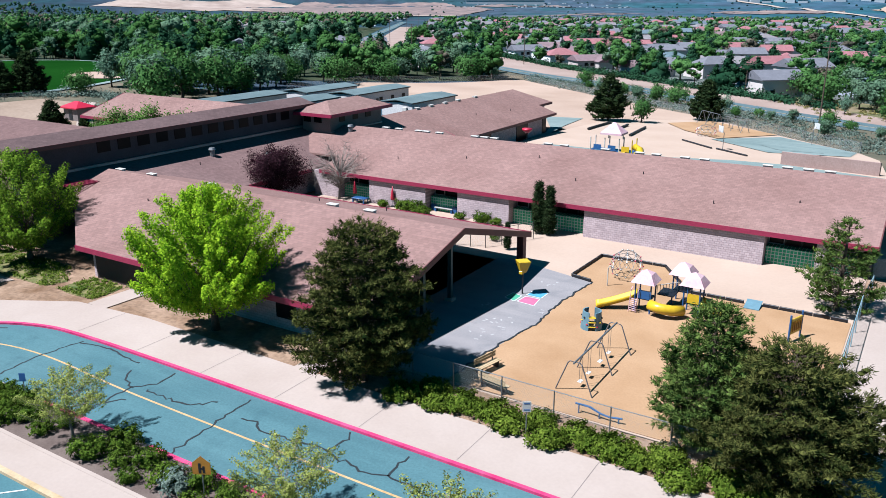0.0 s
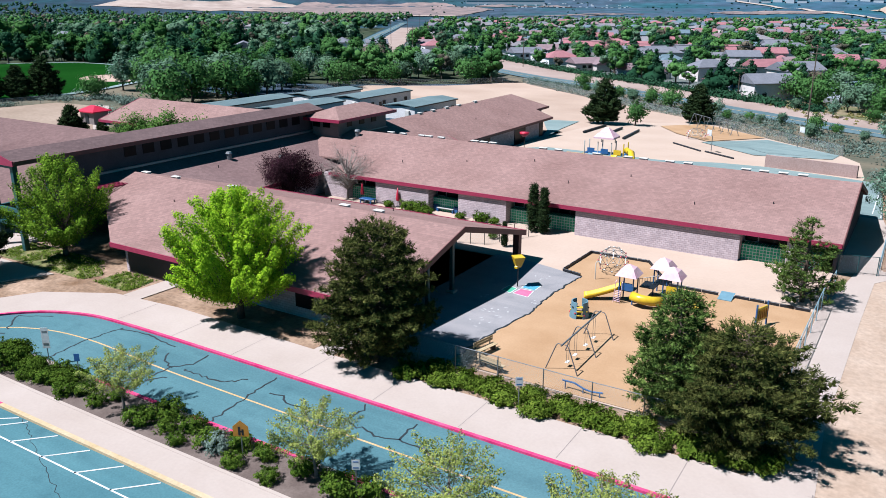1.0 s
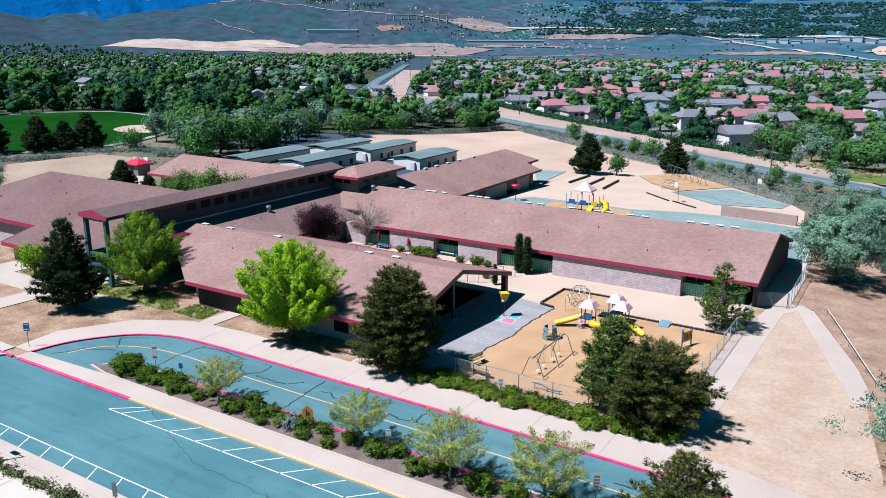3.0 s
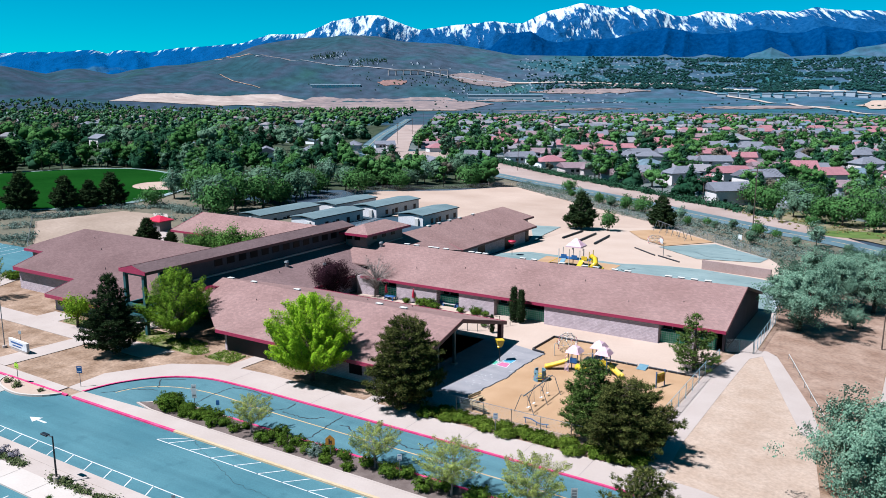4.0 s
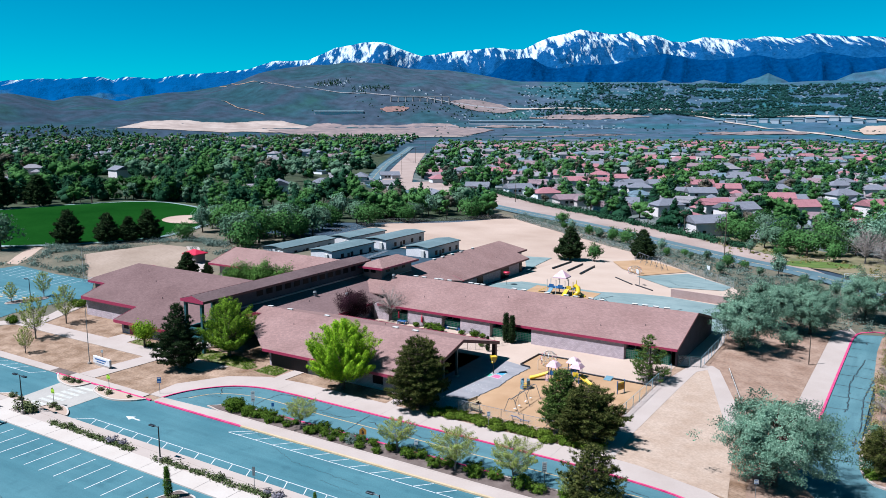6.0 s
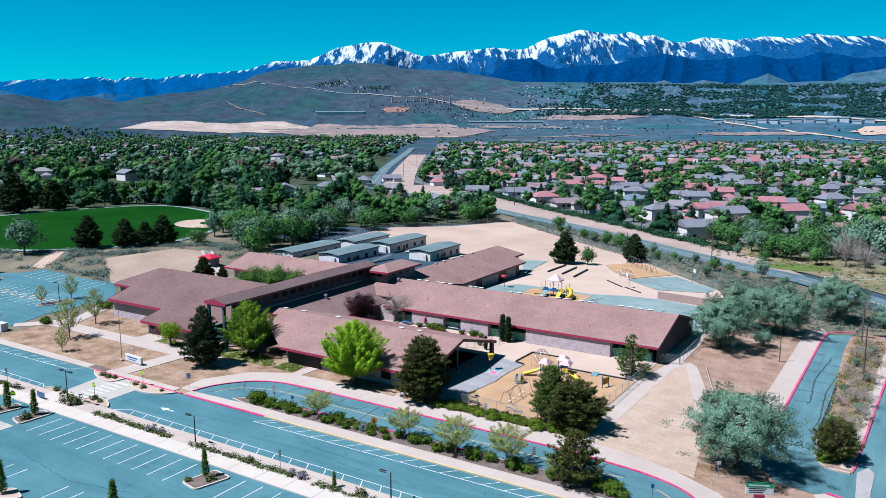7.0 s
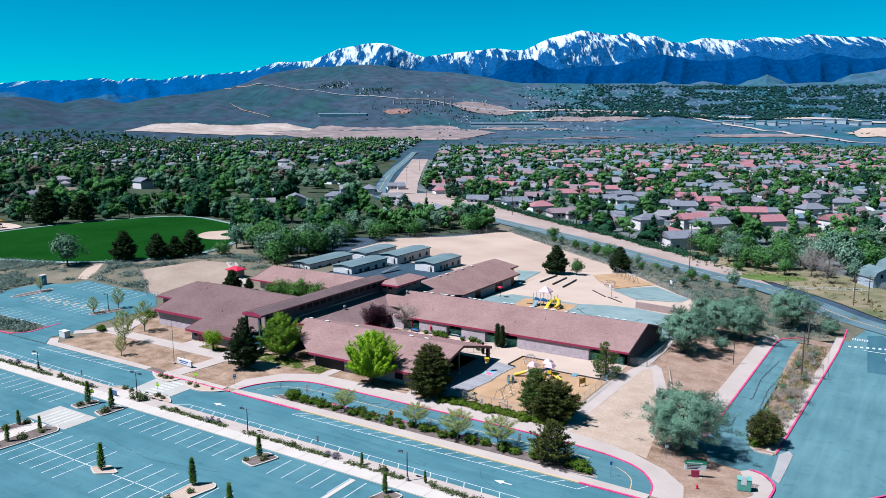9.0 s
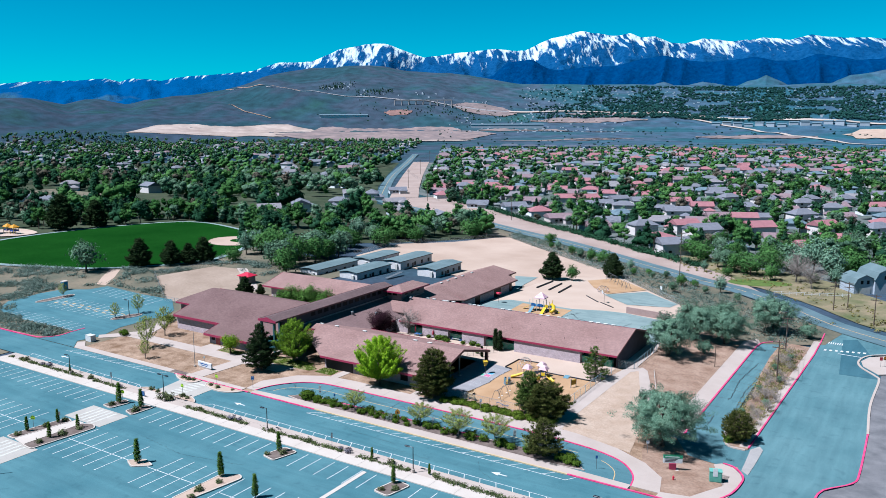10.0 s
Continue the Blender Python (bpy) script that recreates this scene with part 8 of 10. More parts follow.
for i, (x, y, s_) in enumerate([(-4, 172, 0.62), (-14, 178, 0.35), (-26, 186, 0.4), (-42, 194, 0.45), (-56, 203, 0.75), (-70, 212, 0.5), (-84, 222, 0.45), (-94, 236, 0.7), (4, 160, 0.4), (12, 148, 0.45), (-34, 191, 0.3), (-63, 206, 0.4)]):
    again((fb2, gb2, fb)[i % 3], x, y, i * 1.3, s_, ("silver-green bushy tree beside the road", "wide green bush beside the road", "grey-green bush beside the road")[i % 3])

ribbon("red_kerb", curve_pts([(27.8, 37.3), (29.6, 36.8), (31.6, 33.6), (32.1, 30), (31.6, 24), (29.2, 19.0), (26, 17.4)], 0.8), 0.3, M_PINKKERB, 0.06, 0.22, label="red painted kerb round the corner pavement", category="kerb", under=0.1)
fps_ = thing("play_structure", "yellow and blue climber beside the sports field", "play structure", Matrix.Translation((-295, 102, tz(-295, 102) + 0.4)))
for dx in (-4, -1.3, 1.3, 4):
    for dy in (-1.2, 1.2):
        part("post", tube(bmesh.new(), [(dx, dy, -0.2), (dx, dy, 3.0)], 0.1, 6), plain("play_yellow", (0.7, 0.42, 0.03), 0.4), fps_)
for dx in (-2.6, 2.6):
    part("deck", boxed(dx - 1.4, dx + 1.4, -1.2, 1.2, 1.2, 1.9), plain("play_blue", (0.04, 0.08, 0.4), 0.4), fps_)
    part("roof", hip(bmesh.new(), dx - 1.7, dx + 1.7, -1.6, 1.6, 3.0, 4.3), plain("play_orange", (0.75, 0.33, 0.02), 0.4), fps_)


# ---------------------------------------------------------------- building details
M_WHITEFRAME = plain("white_window_frame", (0.62, 0.60, 0.58), 0.5)
M_VENT = plain("pale_roof_vent", (0.66, 0.64, 0.60), 0.5)
M_TEAL = plain("teal_steel_paint", (0.02, 0.10, 0.11), 0.45, 0.1)
M_REDDOOR = plain("red_door_paint", (0.50, 0.03, 0.06), 0.45)
M_BLUE = plain("blue_plastic", (0.03, 0.12, 0.32), 0.4)
M_YELLOW = plain("yellow_plastic", (0.75, 0.50, 0.02), 0.35)
M_RED = plain("red_plastic", (0.60, 0.02, 0.06), 0.4)
M_CANOPY = surface("pink_white_canopy", (0.80, 0.45, 0.55), (0.86, 0.66, 0.70), 0.9, 3.0, 0.6)
M_BLACK = plain("black_plastic", (0.012, 0.014, 0.02), 0.5)
M_CLIMB = plain("grey_blue_plastic", (0.16, 0.29, 0.36), 0.5)
M_PORTWALL = surface("portable_wall", (0.74, 0.72, 0.72), (0.86, 0.84, 0.84), 0.5, 4.0)
M_PORTROOF = surface("portable_roof", (0.13, 0.185, 0.20), (0.18, 0.245, 0.26), 0.2, 3.0)
M_SIGNW = plain("white_sign", (0.72, 0.74, 0.74), 0.4)
M_LIMESIGN = plain("fluorescent_sign", (0.45, 0.75, 0.02), 0.4)
M_YSIGN = plain("amber_sign", (0.50, 0.22, 0.02), 0.4)
M_BLUESIGN = plain("blue_sign", (0.02, 0.12, 0.36), 0.4)
M_GREENSIGN = plain("green_sign", (0.03, 0.32, 0.16), 0.4)


def chain_material():
    """Chain link: crossed wires with open gaps."""
    m = bpy.data.materials.new("chain_link")
    nt, n, l, out = nodes_of(m)
    sp = n.new("ShaderNodeSeparateXYZ")
    l.new(n.new("ShaderNodeNewGeometry").outputs["Position"], sp.inputs[0])
    ad = n.new("ShaderNodeMath")
    ad.operation = 'ADD'
    l.new(sp.outputs[0], ad.inputs[0]), l.new(sp.outputs[1], ad.inputs[1])
    facs = []
    for sgn in (1, -1):
        mm = n.new("ShaderNodeMath")
        mm.operation = 'MULTIPLY_ADD'
        l.new(sp.outputs[2], mm.inputs[0])
        mm.inputs[1].default_value = sgn
        l.new(ad.outputs[0], mm.inputs[2])
        fr = n.new("ShaderNodeMath")
        fr.operation = 'PINGPONG'
        fr.inputs[1].default_value = 0.045
        l.new(mm.outputs[0], fr.inputs[0])
        lt = n.new("ShaderNodeMath")
        lt.operation = 'LESS_THAN'
        lt.inputs[1].default_value = 0.0032
        l.new(fr.outputs[0], lt.inputs[0])
        facs.append(lt.outputs[0])
    mx = n.new("ShaderNodeMath")
    mx.operation = 'MAXIMUM'
    l.new(facs[0], mx.inputs[0]), l.new(facs[1], mx.inputs[1])
    tr, p, mix = n.new("ShaderNodeBsdfTransparent"), n.new("ShaderNodeBsdfPrincipled"), n.new("ShaderNodeMixShader")
    p.inputs["Base Color"].default_value, p.inputs["Metallic"].default_value, p.inputs["Roughness"].default_value = (0.45, 0.47, 0.48, 1), 0.6, 0.4
    l.new(mx.outputs[0], mix.inputs[0]), l.new(tr.outputs[0], mix.inputs[1]), l.new(p.outputs[0], mix.inputs[2]), l.new(mix.outputs[0], out.inputs[0])
    return m


M_CHAIN = chain_material()

# block panels and glazed bays of the east wing
for x0, x1 in ((-61.0, -57.3), (-53.0, -45.4), (-41.4, -35.3), (-27.2, -10.7), (-6.6, -5.9)):
    part("block_panel", boxed(x0, x1, 69.62, 71.65, 0, 3.0, bevel=0.02), M_BLOCK_X, school, "pink concrete block panel")
bays = ((-57.3, -53.0), (-45.4, -41.4), (-35.3, -27.2), (-10.7, -6.6), (-5.9, -3.6))
for x0, x1 in bays:
    part("tile_panel", boxed(x0 + 0.05, x1 - 0.05, 70.6, 71.66, 0, 1.6), M_GREENTILE, school, "green glazed tile panel")
    n = max(2, round((x1 - x0) / 1.4))
    w = (x1 - x0) / n
    for i in range(n):
        a = x0 + i * w
        win = part("window", boxed(a + 0.1, a + w - 0.1, 71.52, 71.62, 1.72, 2.75), M_GLASS, school)
        fr = bmesh.new()
        box(fr, a + 0.03, a + 0.1, 71.48, 71.66, 1.65, 2.82)
        box(fr, a + w - 0.1, a + w - 0.03, 71.48, 71.66, 1.65, 2.82)
        box(fr, a + 0.1, a + w - 0.1, 71.48, 71.66, 2.75, 2.82)
        box(fr, a + 0.1, a + w - 0.1, 71.48, 71.66, 1.65, 1.72)
        part("frame", fr, M_WHITEFRAME if i == 0 else M_DARKMETAL, win)
# clerestory windows of the spine
cw = part("window", boxed(-0.04, 0.06, -0.75, 0.75, -0.62, 0.62), M_GLASS, school, "dark clerestory window")
cw.matrix_basis = Matrix.Translation((-70.7, 49.1, 8.0))
for i in range(1, 12):
    shared("window", cw, school, Matrix.Translation((-70.7, 49.1 + 2.41 * i, 8.0)))
part("trim", boxed(-70.7, -70.4, 44, 80, 6.05, 6.3), M_METAL, school, "pale metal flashing along the roof")
for y in (80.8, 83.6, 86.4):
    part("window", boxed(-65.62, -65.52, y - 0.55, y + 0.55, 6.9, 7.8), M_GLASS, school)
for x in (-69.4, -67.6):
    part("window", boxed(x - 0.6, x + 0.6, 78.32, 78.42, 6.9, 7.8), M_GLASS, school)
part("trim", boxed(-65.6, -65.35, 78.4, 89.4, 5.6, 5.85), M_METAL, school)
# north wing bays
for y0, y1 in ((105.4, 108.2), (117, 121.2), (127, 128.5)):
    part("window", boxed(-58.34, -58.22, y0, y1, -0.4, 2.2), M_GLASS, school, "dark recessed doorway bay")
# front wing openings
for x in (-54.5, -51.2, -45.8, -36.0):
    part("window", boxed(x - 0.9, x + 0.9, 37.42, 37.55, 0.9, 2.3), M_GLASS, school)
# No real recess: a flat dark panel stands for its shade.
part("wall", boxed(-56.8, -49.4, 37.36, 37.5, 0, 2.8), M_SOFFIT, school, "flat dark panel for the shade of the entrance recess")
# louvred sun screen at the front wing's west end
for i in range(9):
    part("louvre", boxed(-70.2 + i * 0.4, -70.08 + i * 0.4, 42.6, 45.6, 5.35, 5.5), M_FASCIA, school, "dark red louvre slat")
# west hall entrance
part("door", boxed(-91.4, -90.0, 37.1, 37.24, 0.05, 2.2), M_REDDOOR, school, "red entrance door")
part("window", boxed(-93.0, -91.8, 37.12, 37.24, 1.0, 2.1), M_GLASS, school)
part("window", boxed(-89.2, -85.2, 37.12, 37.24, 0.9, 2.1), M_GLASS, school)
# entrance canopy frame
for x in (-74.8, -70.9):
    for y in (36.2, 41.9):
        part("column", boxed(x - 0.25, x + 0.25, y - 0.25, y + 0.25, 0, 8.8, bevel=0.03), M_TEAL, school, "teal steel column")
for z in (2.6, 4.0, 8.4):
    for y in (36.2, 41.8):
        part("beam", boxed(-74.6, -71.1, y - 0.15, y + 0.15, z - 0.18, z + 0.18), M_TEAL, school, "teal steel beam")
    if z < 5:
        for x in (-74.8, -70.9):
            part("beam", boxed(x - 0.14, x + 0.14, 36.4, 41.7, z - 0.16, z + 0.16), M_TEAL, school, "teal steel beam")
# porch posts and beam
for y in (40.6, 44.4, 48.2):
    part("column", boxed(-29.4, -29.1, y - 0.15, y + 0.15, 0.1, 3 + (6.1 - 3) * (1 - abs(y - 47.9) / 11.6) - 0.25), M_TEAL, school, "slim porch post")
    part("column_base", boxed(-29.6, -28.9, y - 0.35, y + 0.35, 0.1, 0.35, bevel=0.04), M_CONC, school)
part("column", boxed(-28.7, -28.1, 58.3, 58.9, 0.1, 2.8), M_BROWNTRIM, school, "brown porch pier")
part("beam", boxed(-37.6, -28.3, 47.7, 48.1, 5.3, 5.75), M_SOFFIT, school)

# roof vents
vent = None
for x in (-59.1, -57.1, -54.1, -53.0, -51.1, -46.1, -44.8, -43.5, -36.6, -34.6, -29.8, -26.0, -24.2, -21.2, -19.2, -13.1, -11.3, -9.4, -7.5):
    m = Matrix.Translation((x, 81.6, 6.42))
    if vent is None:
        vb = boxed(-0.45, 0.45, -0.2, 0.2, -0.1, 0.12)
        box(vb, -0.5, 0.5, -0.27, 0.27, 0.12, 0.19, 0.02)
        vent = part("roof_vent", vb, M_VENT, school, "pale low roof vent")
        vent.matrix_basis = m
    else:
        shared("roof_vent", vent, school, m)
for x, y, z in ((-67.3, 48.3, 6.0), (-62.8, 48.4, 6.0), (-54.5, 48.3, 6.02), (-40.5, 48.3, 6.02), (-36.8, 48.4, 6.0)):
    shared("roof_vent", vent, school, Matrix.Translation((x, y, z)))
for y in (100.5, 104.3, 108.5, 112.6, 118.2):
    shared("roof_vent", vent, school, Matrix.Translation((-66.9, y, 6.28)) @ Matrix.Rotation(radians(90), 4, 'Z'))
pipe = None
for x, y, z in ((-64, 66, 4.0), (-67, 58, 5.0), (-69, 63, 5.6), (-66, 70, 4.7), (-58, 44, 5.0), (-50, 42, 4.5), (-47, 45, 5.3), (-44, 76, 5.0), (-30, 74, 4.5), (-24, 77, 5.3), (-16, 73, 4.2), (-36, 78, 5.6), (-52, 74, 4.5), (-9, 75, 4.7), (-62, 110, 4.6), (-61, 120, 4.2), (-100, 50, 6.5), (-92, 45, 5.1), (-106, 53, 7.4), (-40, 55, 4.2), (-46, 53, 4.7)):
    if pipe is None:
        pipe = part("vent_pipe", tube(bmesh.new(), [(0, 0, -0.3), (0, 0, 0.25)], 0.05, 6), M_DARKMETAL, school)
        pipe.matrix_basis = Matrix.Translation((x, y, z))
    else:
        shared("vent_pipe", pipe, school, Matrix.Translation((x, y, z)))
for x, y, z in ((-68.2, 60.9, 5.4), (-65.0, 66.5, 4.4), (-63.2, 79.5, 6.0)):
    cb = tube(bmesh.new(), [(0, 0, -0.3), (0, 0, 0.5)], 0.28, 10)
    tube(cb, [(0, 0, 0.5), (0, 0, 0.62), (0, 0, 0.85)], [0.28, 0.42, 0.3], 10)
    ob = part("roof_turbine", cb, M_METAL, school, "galvanised round roof vent")
    ob.matrix_basis = Matrix.Translation((x, y, z))


# ---------------------------------------------------------------- fences
M_PALEBLUE = plain("pale_blue_steel", (0.36, 0.56, 0.66), 0.45, 0.2)


def fence(label, pts, h, step=3.0, rail=M_METAL, fill=M_CHAIN):
    t = thing("chain_link_fence", label, "fence")
    first_post = None
    run = []
    for (x0, y0), (x1, y1) in zip(pts, pts[1:]):
        n = max(1, round(math.dist((x0, y0), (x1, y1)) / step))
        run += [(x0 + (x1 - x0) * i / n, y0 + (y1 - y0) * i / n) for i in range(n)]
    run.append(pts[-1])
    for x, y in run:
        m = Matrix.Translation((x, y, tz(x, y) + 0.05))
        if first_post is None:
            first_post = part("post", tube(bmesh.new(), [(0, 0, 0), (0, 0, h + 0.03)], 0.04, 6), rail, t)
            first_post.matrix_basis = m
        else:
            shared("post", first_post, t, m)
    for (x0, y0), (x1, y1) in zip(run, run[1:]):
        z0, z1 = tz(x0, y0) + 0.05, tz(x1, y1) + 0.05
        part("rail", tube(bmesh.new(), [(x0, y0, z0 + h), (x1, y1, z1 + h)], 0.028, 5), rail, t)
        raw("mesh_panel", [(x0, y0, z0 + 0.06), (x1, y1, z1 + 0.06), (x1, y1, z1 + h - 0.02), (x0, y0, z0 + h - 0.02)], [(0, 1, 2, 3)], fill, t, "grey chain link mesh")
    return t


fence("grey chain-link fence along the playground hedge", [(-31, 37.2), (-27.5, 36.2), (-21.6, 36.0), (-11.9, 35.8), (-2.3, 35.9)], 1.75, 3.1)
fence("pale blue chain-link fence beside the playground path", [(-2.4, 35.9), (-2.3, 60.5), (-2.0, 66.0)], 1.8, 2.6, M_PALEBLUE)
fence("teal chain-link gate at the wing's corner", [(-2.3, 70.9), (0.8, 72.2)], 1.8, 1.8, M_TEAL)
fence("pale blue chain-link fence beside the east gable", [(0.9, 72.3), (0.8, 88.1), (0.2, 105)], 1.8, 2.4, M_PALEBLUE)
fence("dark chain-link fence round the sandy yard", [(-9.3, 143), (-45, 184), (-58.5, 194), (-94, 222.6), (-118, 241.7)], 1.9, 4.0)
fence("dark chain-link fence before the woods", [(-118, 241.7), (-123, 236), (-131, 211), (-143, 187), (-139, 150)], 1.9, 5.0)
fence("chain-link fence of the dirt patch", [(-117, 60), (-137, 58.5), (-164, 76), (-161, 99)], 1.6, 4.0)
fence("chain-link fence of the courtyard", [(-37.6, 60.2), (-33.5, 61.5), (-31.0, 66.5)], 1.7, 1.6, M_DARKMETAL)
rail_t = thing("hand_rail", "thin pale steel rail beside the narrow path", "rail")
for i in range(7):
    f_ = i / 6
    x, y = 4.9 + 6.1 * f_, 73.3 - 17.4 * f_
    part("post", tube(bmesh.new(), [(x, y, tz(x, y)), (x, y, tz(x, y) + 0.75)], 0.035, 6), M_METAL, rail_t)
part("rail", tube(bmesh.new(), [(4.9 + 6.1 * k / 12, 73.3 - 17.4 * k / 12, tz(4.9 + 6.1 * k / 12, 73.3 - 17.4 * k / 12) + 0.75) for k in range(13)], 0.04, 6), M_VENT, rail_t)


# ---------------------------------------------------------------- lamps, poles, signs
def street_lamp(arms=1, h=4.2):
    t = thing("street_lamp", "dark bronze parking lot lamp with a flat head", "street lamp", group="lot lamps")
    part("base", tube(bmesh.new(), [(0, 0, -0.1), (0, 0, 0.55)], 0.26, 10), M_CONC, t)
    part("pole", tube(bmesh.new(), [(0, 0, 0.5), (0, 0, h)], [0.09, 0.06], 8), M_DARKMETAL, t)
    for k in range(arms):
        s = -1 if k == 0 else 1
        part("arm", tube(bmesh.new(), [(0, 0, h - 0.1), (s * 0.7, 0, h - 0.05)], 0.045, 6), M_DARKMETAL, t)
        part("lamp_head", boxed(min(s * 0.65, s * 1.5), max(s * 0.65, s * 1.5), -0.18, 0.18, h - 0.17, h, bevel=0.03), M_DARKMETAL, t)
    return t


lamp1, lamp2 = street_lamp(), street_lamp(2, 5.4)
put(lamp1, -42.5, 4.85)
put(lamp2, -70.0, 4.85)
for x in (-11.5, -100.7, 19.5):
    again(lamp1, x, 4.95)
again(lamp1, -132.1, 42.7, 0, 1.1, "dark lamp of the west lot")


def wood_pole(x, y, h, label, cross=True, r=0.16):
    t = thing("utility_pole", label, "utility pole", Matrix.Translation((x, y, tz(x, y))))
    part("pole", tube(bmesh.new(), [(0, 0, -0.3), (0, 0, h)], [r, r * 0.65], 8), M_BARK, t)
    if cross:
        for k, z in enumerate((h - 0.5, h - 1.7)):
            part("crossarm", boxed(-1.3, 1.3, -0.07, 0.07, z - 0.08, z + 0.08), M_BARK, t)
            for s in (-1.15, -0.6, 0.6, 1.15):
                part("insulator", tube(bmesh.new(), [(s, 0, z + 0.08), (s, 0, z + 0.28)], 0.05, 6), M_METAL, t)
    return t


P = [(-20.3, 182.0, 18.0), (27.9, 85.1, 9.5), (25.8, 109.2, 9.0), (30.0, 166.7, 9), (41.7, 151.5, 9), (33.2, 173.3, 8), (-142, 290, 13), (-46.4, 235.9, 9), (-232, 344, 13), (-306.8, 429.7, 15), (-392, 574, 15), (-483, 730, 15)]
for x, y, h in P:
    wood_pole(x, y, h, "tall brown wooden utility pole beside the road")
def wires(label, tops, sag=1.2):
    t = thing("power_lines", label, "cable")
    for (x0, y0, z0), (x1, y1, z1) in zip(tops, tops[1:]):
        for o in (-1.1, 0.0, 1.1):
            pts = [(x0 + (x1 - x0) * k / 10 + o * 0.7, y0 + (y1 - y0) * k / 10 + o * 0.7, z0 + (z1 - z0) * k / 10 - sag * 4 * (k / 10) * (1 - k / 10)) for k in range(11)]
            part("wire", tube(bmesh.new(), pts, 0.03, 4, False), M_BLACK, t)


top_of = lambda x, y, h: (x, y, tz(x, y) + h - 0.35)
wires("thin dark power lines along the road", [top_of(41.7, 151.5, 9), top_of(30.0, 166.7, 9), top_of(-20.3, 182, 18), top_of(-142, 290, 13), top_of(-232, 344, 13), top_of(-306.8, 429.7, 15), top_of(-392, 574, 15), top_of(-483, 730, 15)])
wires("thin dark power lines along the median", [top_of(27.9, 85.1, 9.5), top_of(25.8, 109.2, 9.0), top_of(30.0, 166.7, 8.4)], 0.6)
wood_pole(14.5, 87.0, 5.0, "short wooden pole on the dirt bank", False, 0.1)
wood_pole(-68.0, -31.5, 7.5, "dark lot pole with equipment", False, 0.12)


def sign(x, y, h, w, sh_, m, label, turn=0.0, plate="plate", diamond=False, pole=M_METAL, bars=0):
    t = thing("road_sign", label, "sign", Matrix.Translation((x, y, tz(x, y) + 0.1)) @ Matrix.Rotation(turn, 4, 'Z'))
    part("post", tube(bmesh.new(), [(0, 0, -0.1), (0, 0, h)], 0.035, 6), pole, t)
    bm = boxed(-w / 2, w / 2, -0.05, -0.036, -sh_ / 2, sh_ / 2)
    if diamond:
        bm.free()
        bm = bmesh.new()
        pts = [(-w / 2, -sh_ / 2), (w / 2, -sh_ / 2), (w / 2, sh_ * 0.12), (0, sh_ / 2), (-w / 2, sh_ * 0.12)]
        a = [bm.verts.new((px, -0.05, pz)) for px, pz in pts]
        b = [bm.verts.new((px, -0.036, pz)) for px, pz in pts]
        bm.faces.new(a), bm.faces.new(b[::-1])
        for i in range(5):
            bm.faces.new((a[i], b[i], b[(i + 1) % 5], a[(i + 1) % 5]))
        bmesh.ops.recalc_face_normals(bm, faces=bm.faces)
    p = part(plate, bm, m, t)
    p.matrix_basis = Matrix.Translation((0, 0, h - sh_ / 2 + 0.02))
    if bars:
        for i in range(bars):
            z = sh_ * (0.3 - 0.6 * i / max(1, bars - 1))
            part("writing", boxed(-w * 0.35, w * 0.35, -0.058, -0.052, z - sh_ * 0.05, z + sh_ * 0.05), M_BLUESIGN if m is M_SIGNW and sh_ < 0.7 else M_METAL if m is M_SIGNW else M_BLACK if m is not M_BLUESIGN else M_SIGNW, p)
    return t


FACE = radians(31.8)
amber = sign(-25.7, 20.7, 2.3, 0.85, 0.95, M_YSIGN, "weathered amber school crossing sign on the island", FACE * 0.9, diamond=True)
sign(-45.4, 22.2, 2.6, 0.5, 1.5, M_SIGNW, "tall white notice sign on the island", FACE, bars=2)
sign(-41.3, 21.7, 1.9, 0.35, 0.5, M_BLUESIGN, "small dark blue sign on the island", FACE)
sign(-18.4, 21.2, 2.1, 0.4, 0.55, M_SIGNW, "small white sign on the island", FACE, bars=2)
sign(-3.0, 22.8, 2.6, 0.5, 1.2, M_SIGNW, "white notice sign on the island", FACE, bars=4)
sign(-60.9, 19.4, 2.5, 0.6, 0.8, M_BLUESIGN, "small blue parking sign beside the loop", FACE, bars=2)
sign(-68.1, 16.4, 2.6, 0.8, 0.8, M_LIMESIGN, "fluorescent green pedestrian sign beside the crossing", 0, diamond=True, bars=2)
sign(-69.4, 8.8, 2.6, 0.8, 0.8, M_LIMESIGN, "fluorescent green pedestrian sign beside the crossing", 0, diamond=True, bars=2)
sign(-79.2, -16.0, 2.3, 0.8, 0.8, M_LIMESIGN, "fluorescent green pedestrian sign in the lot", FACE, diamond=True, bars=2)
sign(-77.2, 0.8, 2.3, 0.8, 0.8, M_LIMESIGN, "fluorescent green pedestrian sign in the lot", FACE, diamond=True, bars=2)
sign(-15.5, 33.2, 2.2, 0.45, 0.6, M_SIGNW, "small white notice sign in the hedge", FACE, bars=2)
sign(-30.3, 33.4, 2.3, 0.4, 0.5, M_SIGNW, "small grey sign at the front wing's path", FACE)
sign(-28.4, 5.6, 2.6, 0.3, 1.0, M_METAL, "thin grey sign in the planting strip", FACE)
sign(-87.4, 5.6, 2.6, 0.3, 1.0, M_METAL, "thin grey sign in the planting strip", FACE)
sign(-76.5, -12.6, 2.4, 0.3, 0.6, M_METAL, "thin grey sign in the lot island", FACE)
sign(16.4, 33.4, 2.2, 0.5, 0.5, M_SIGNW, "small white sign on the corner plot", FACE, bars=2)
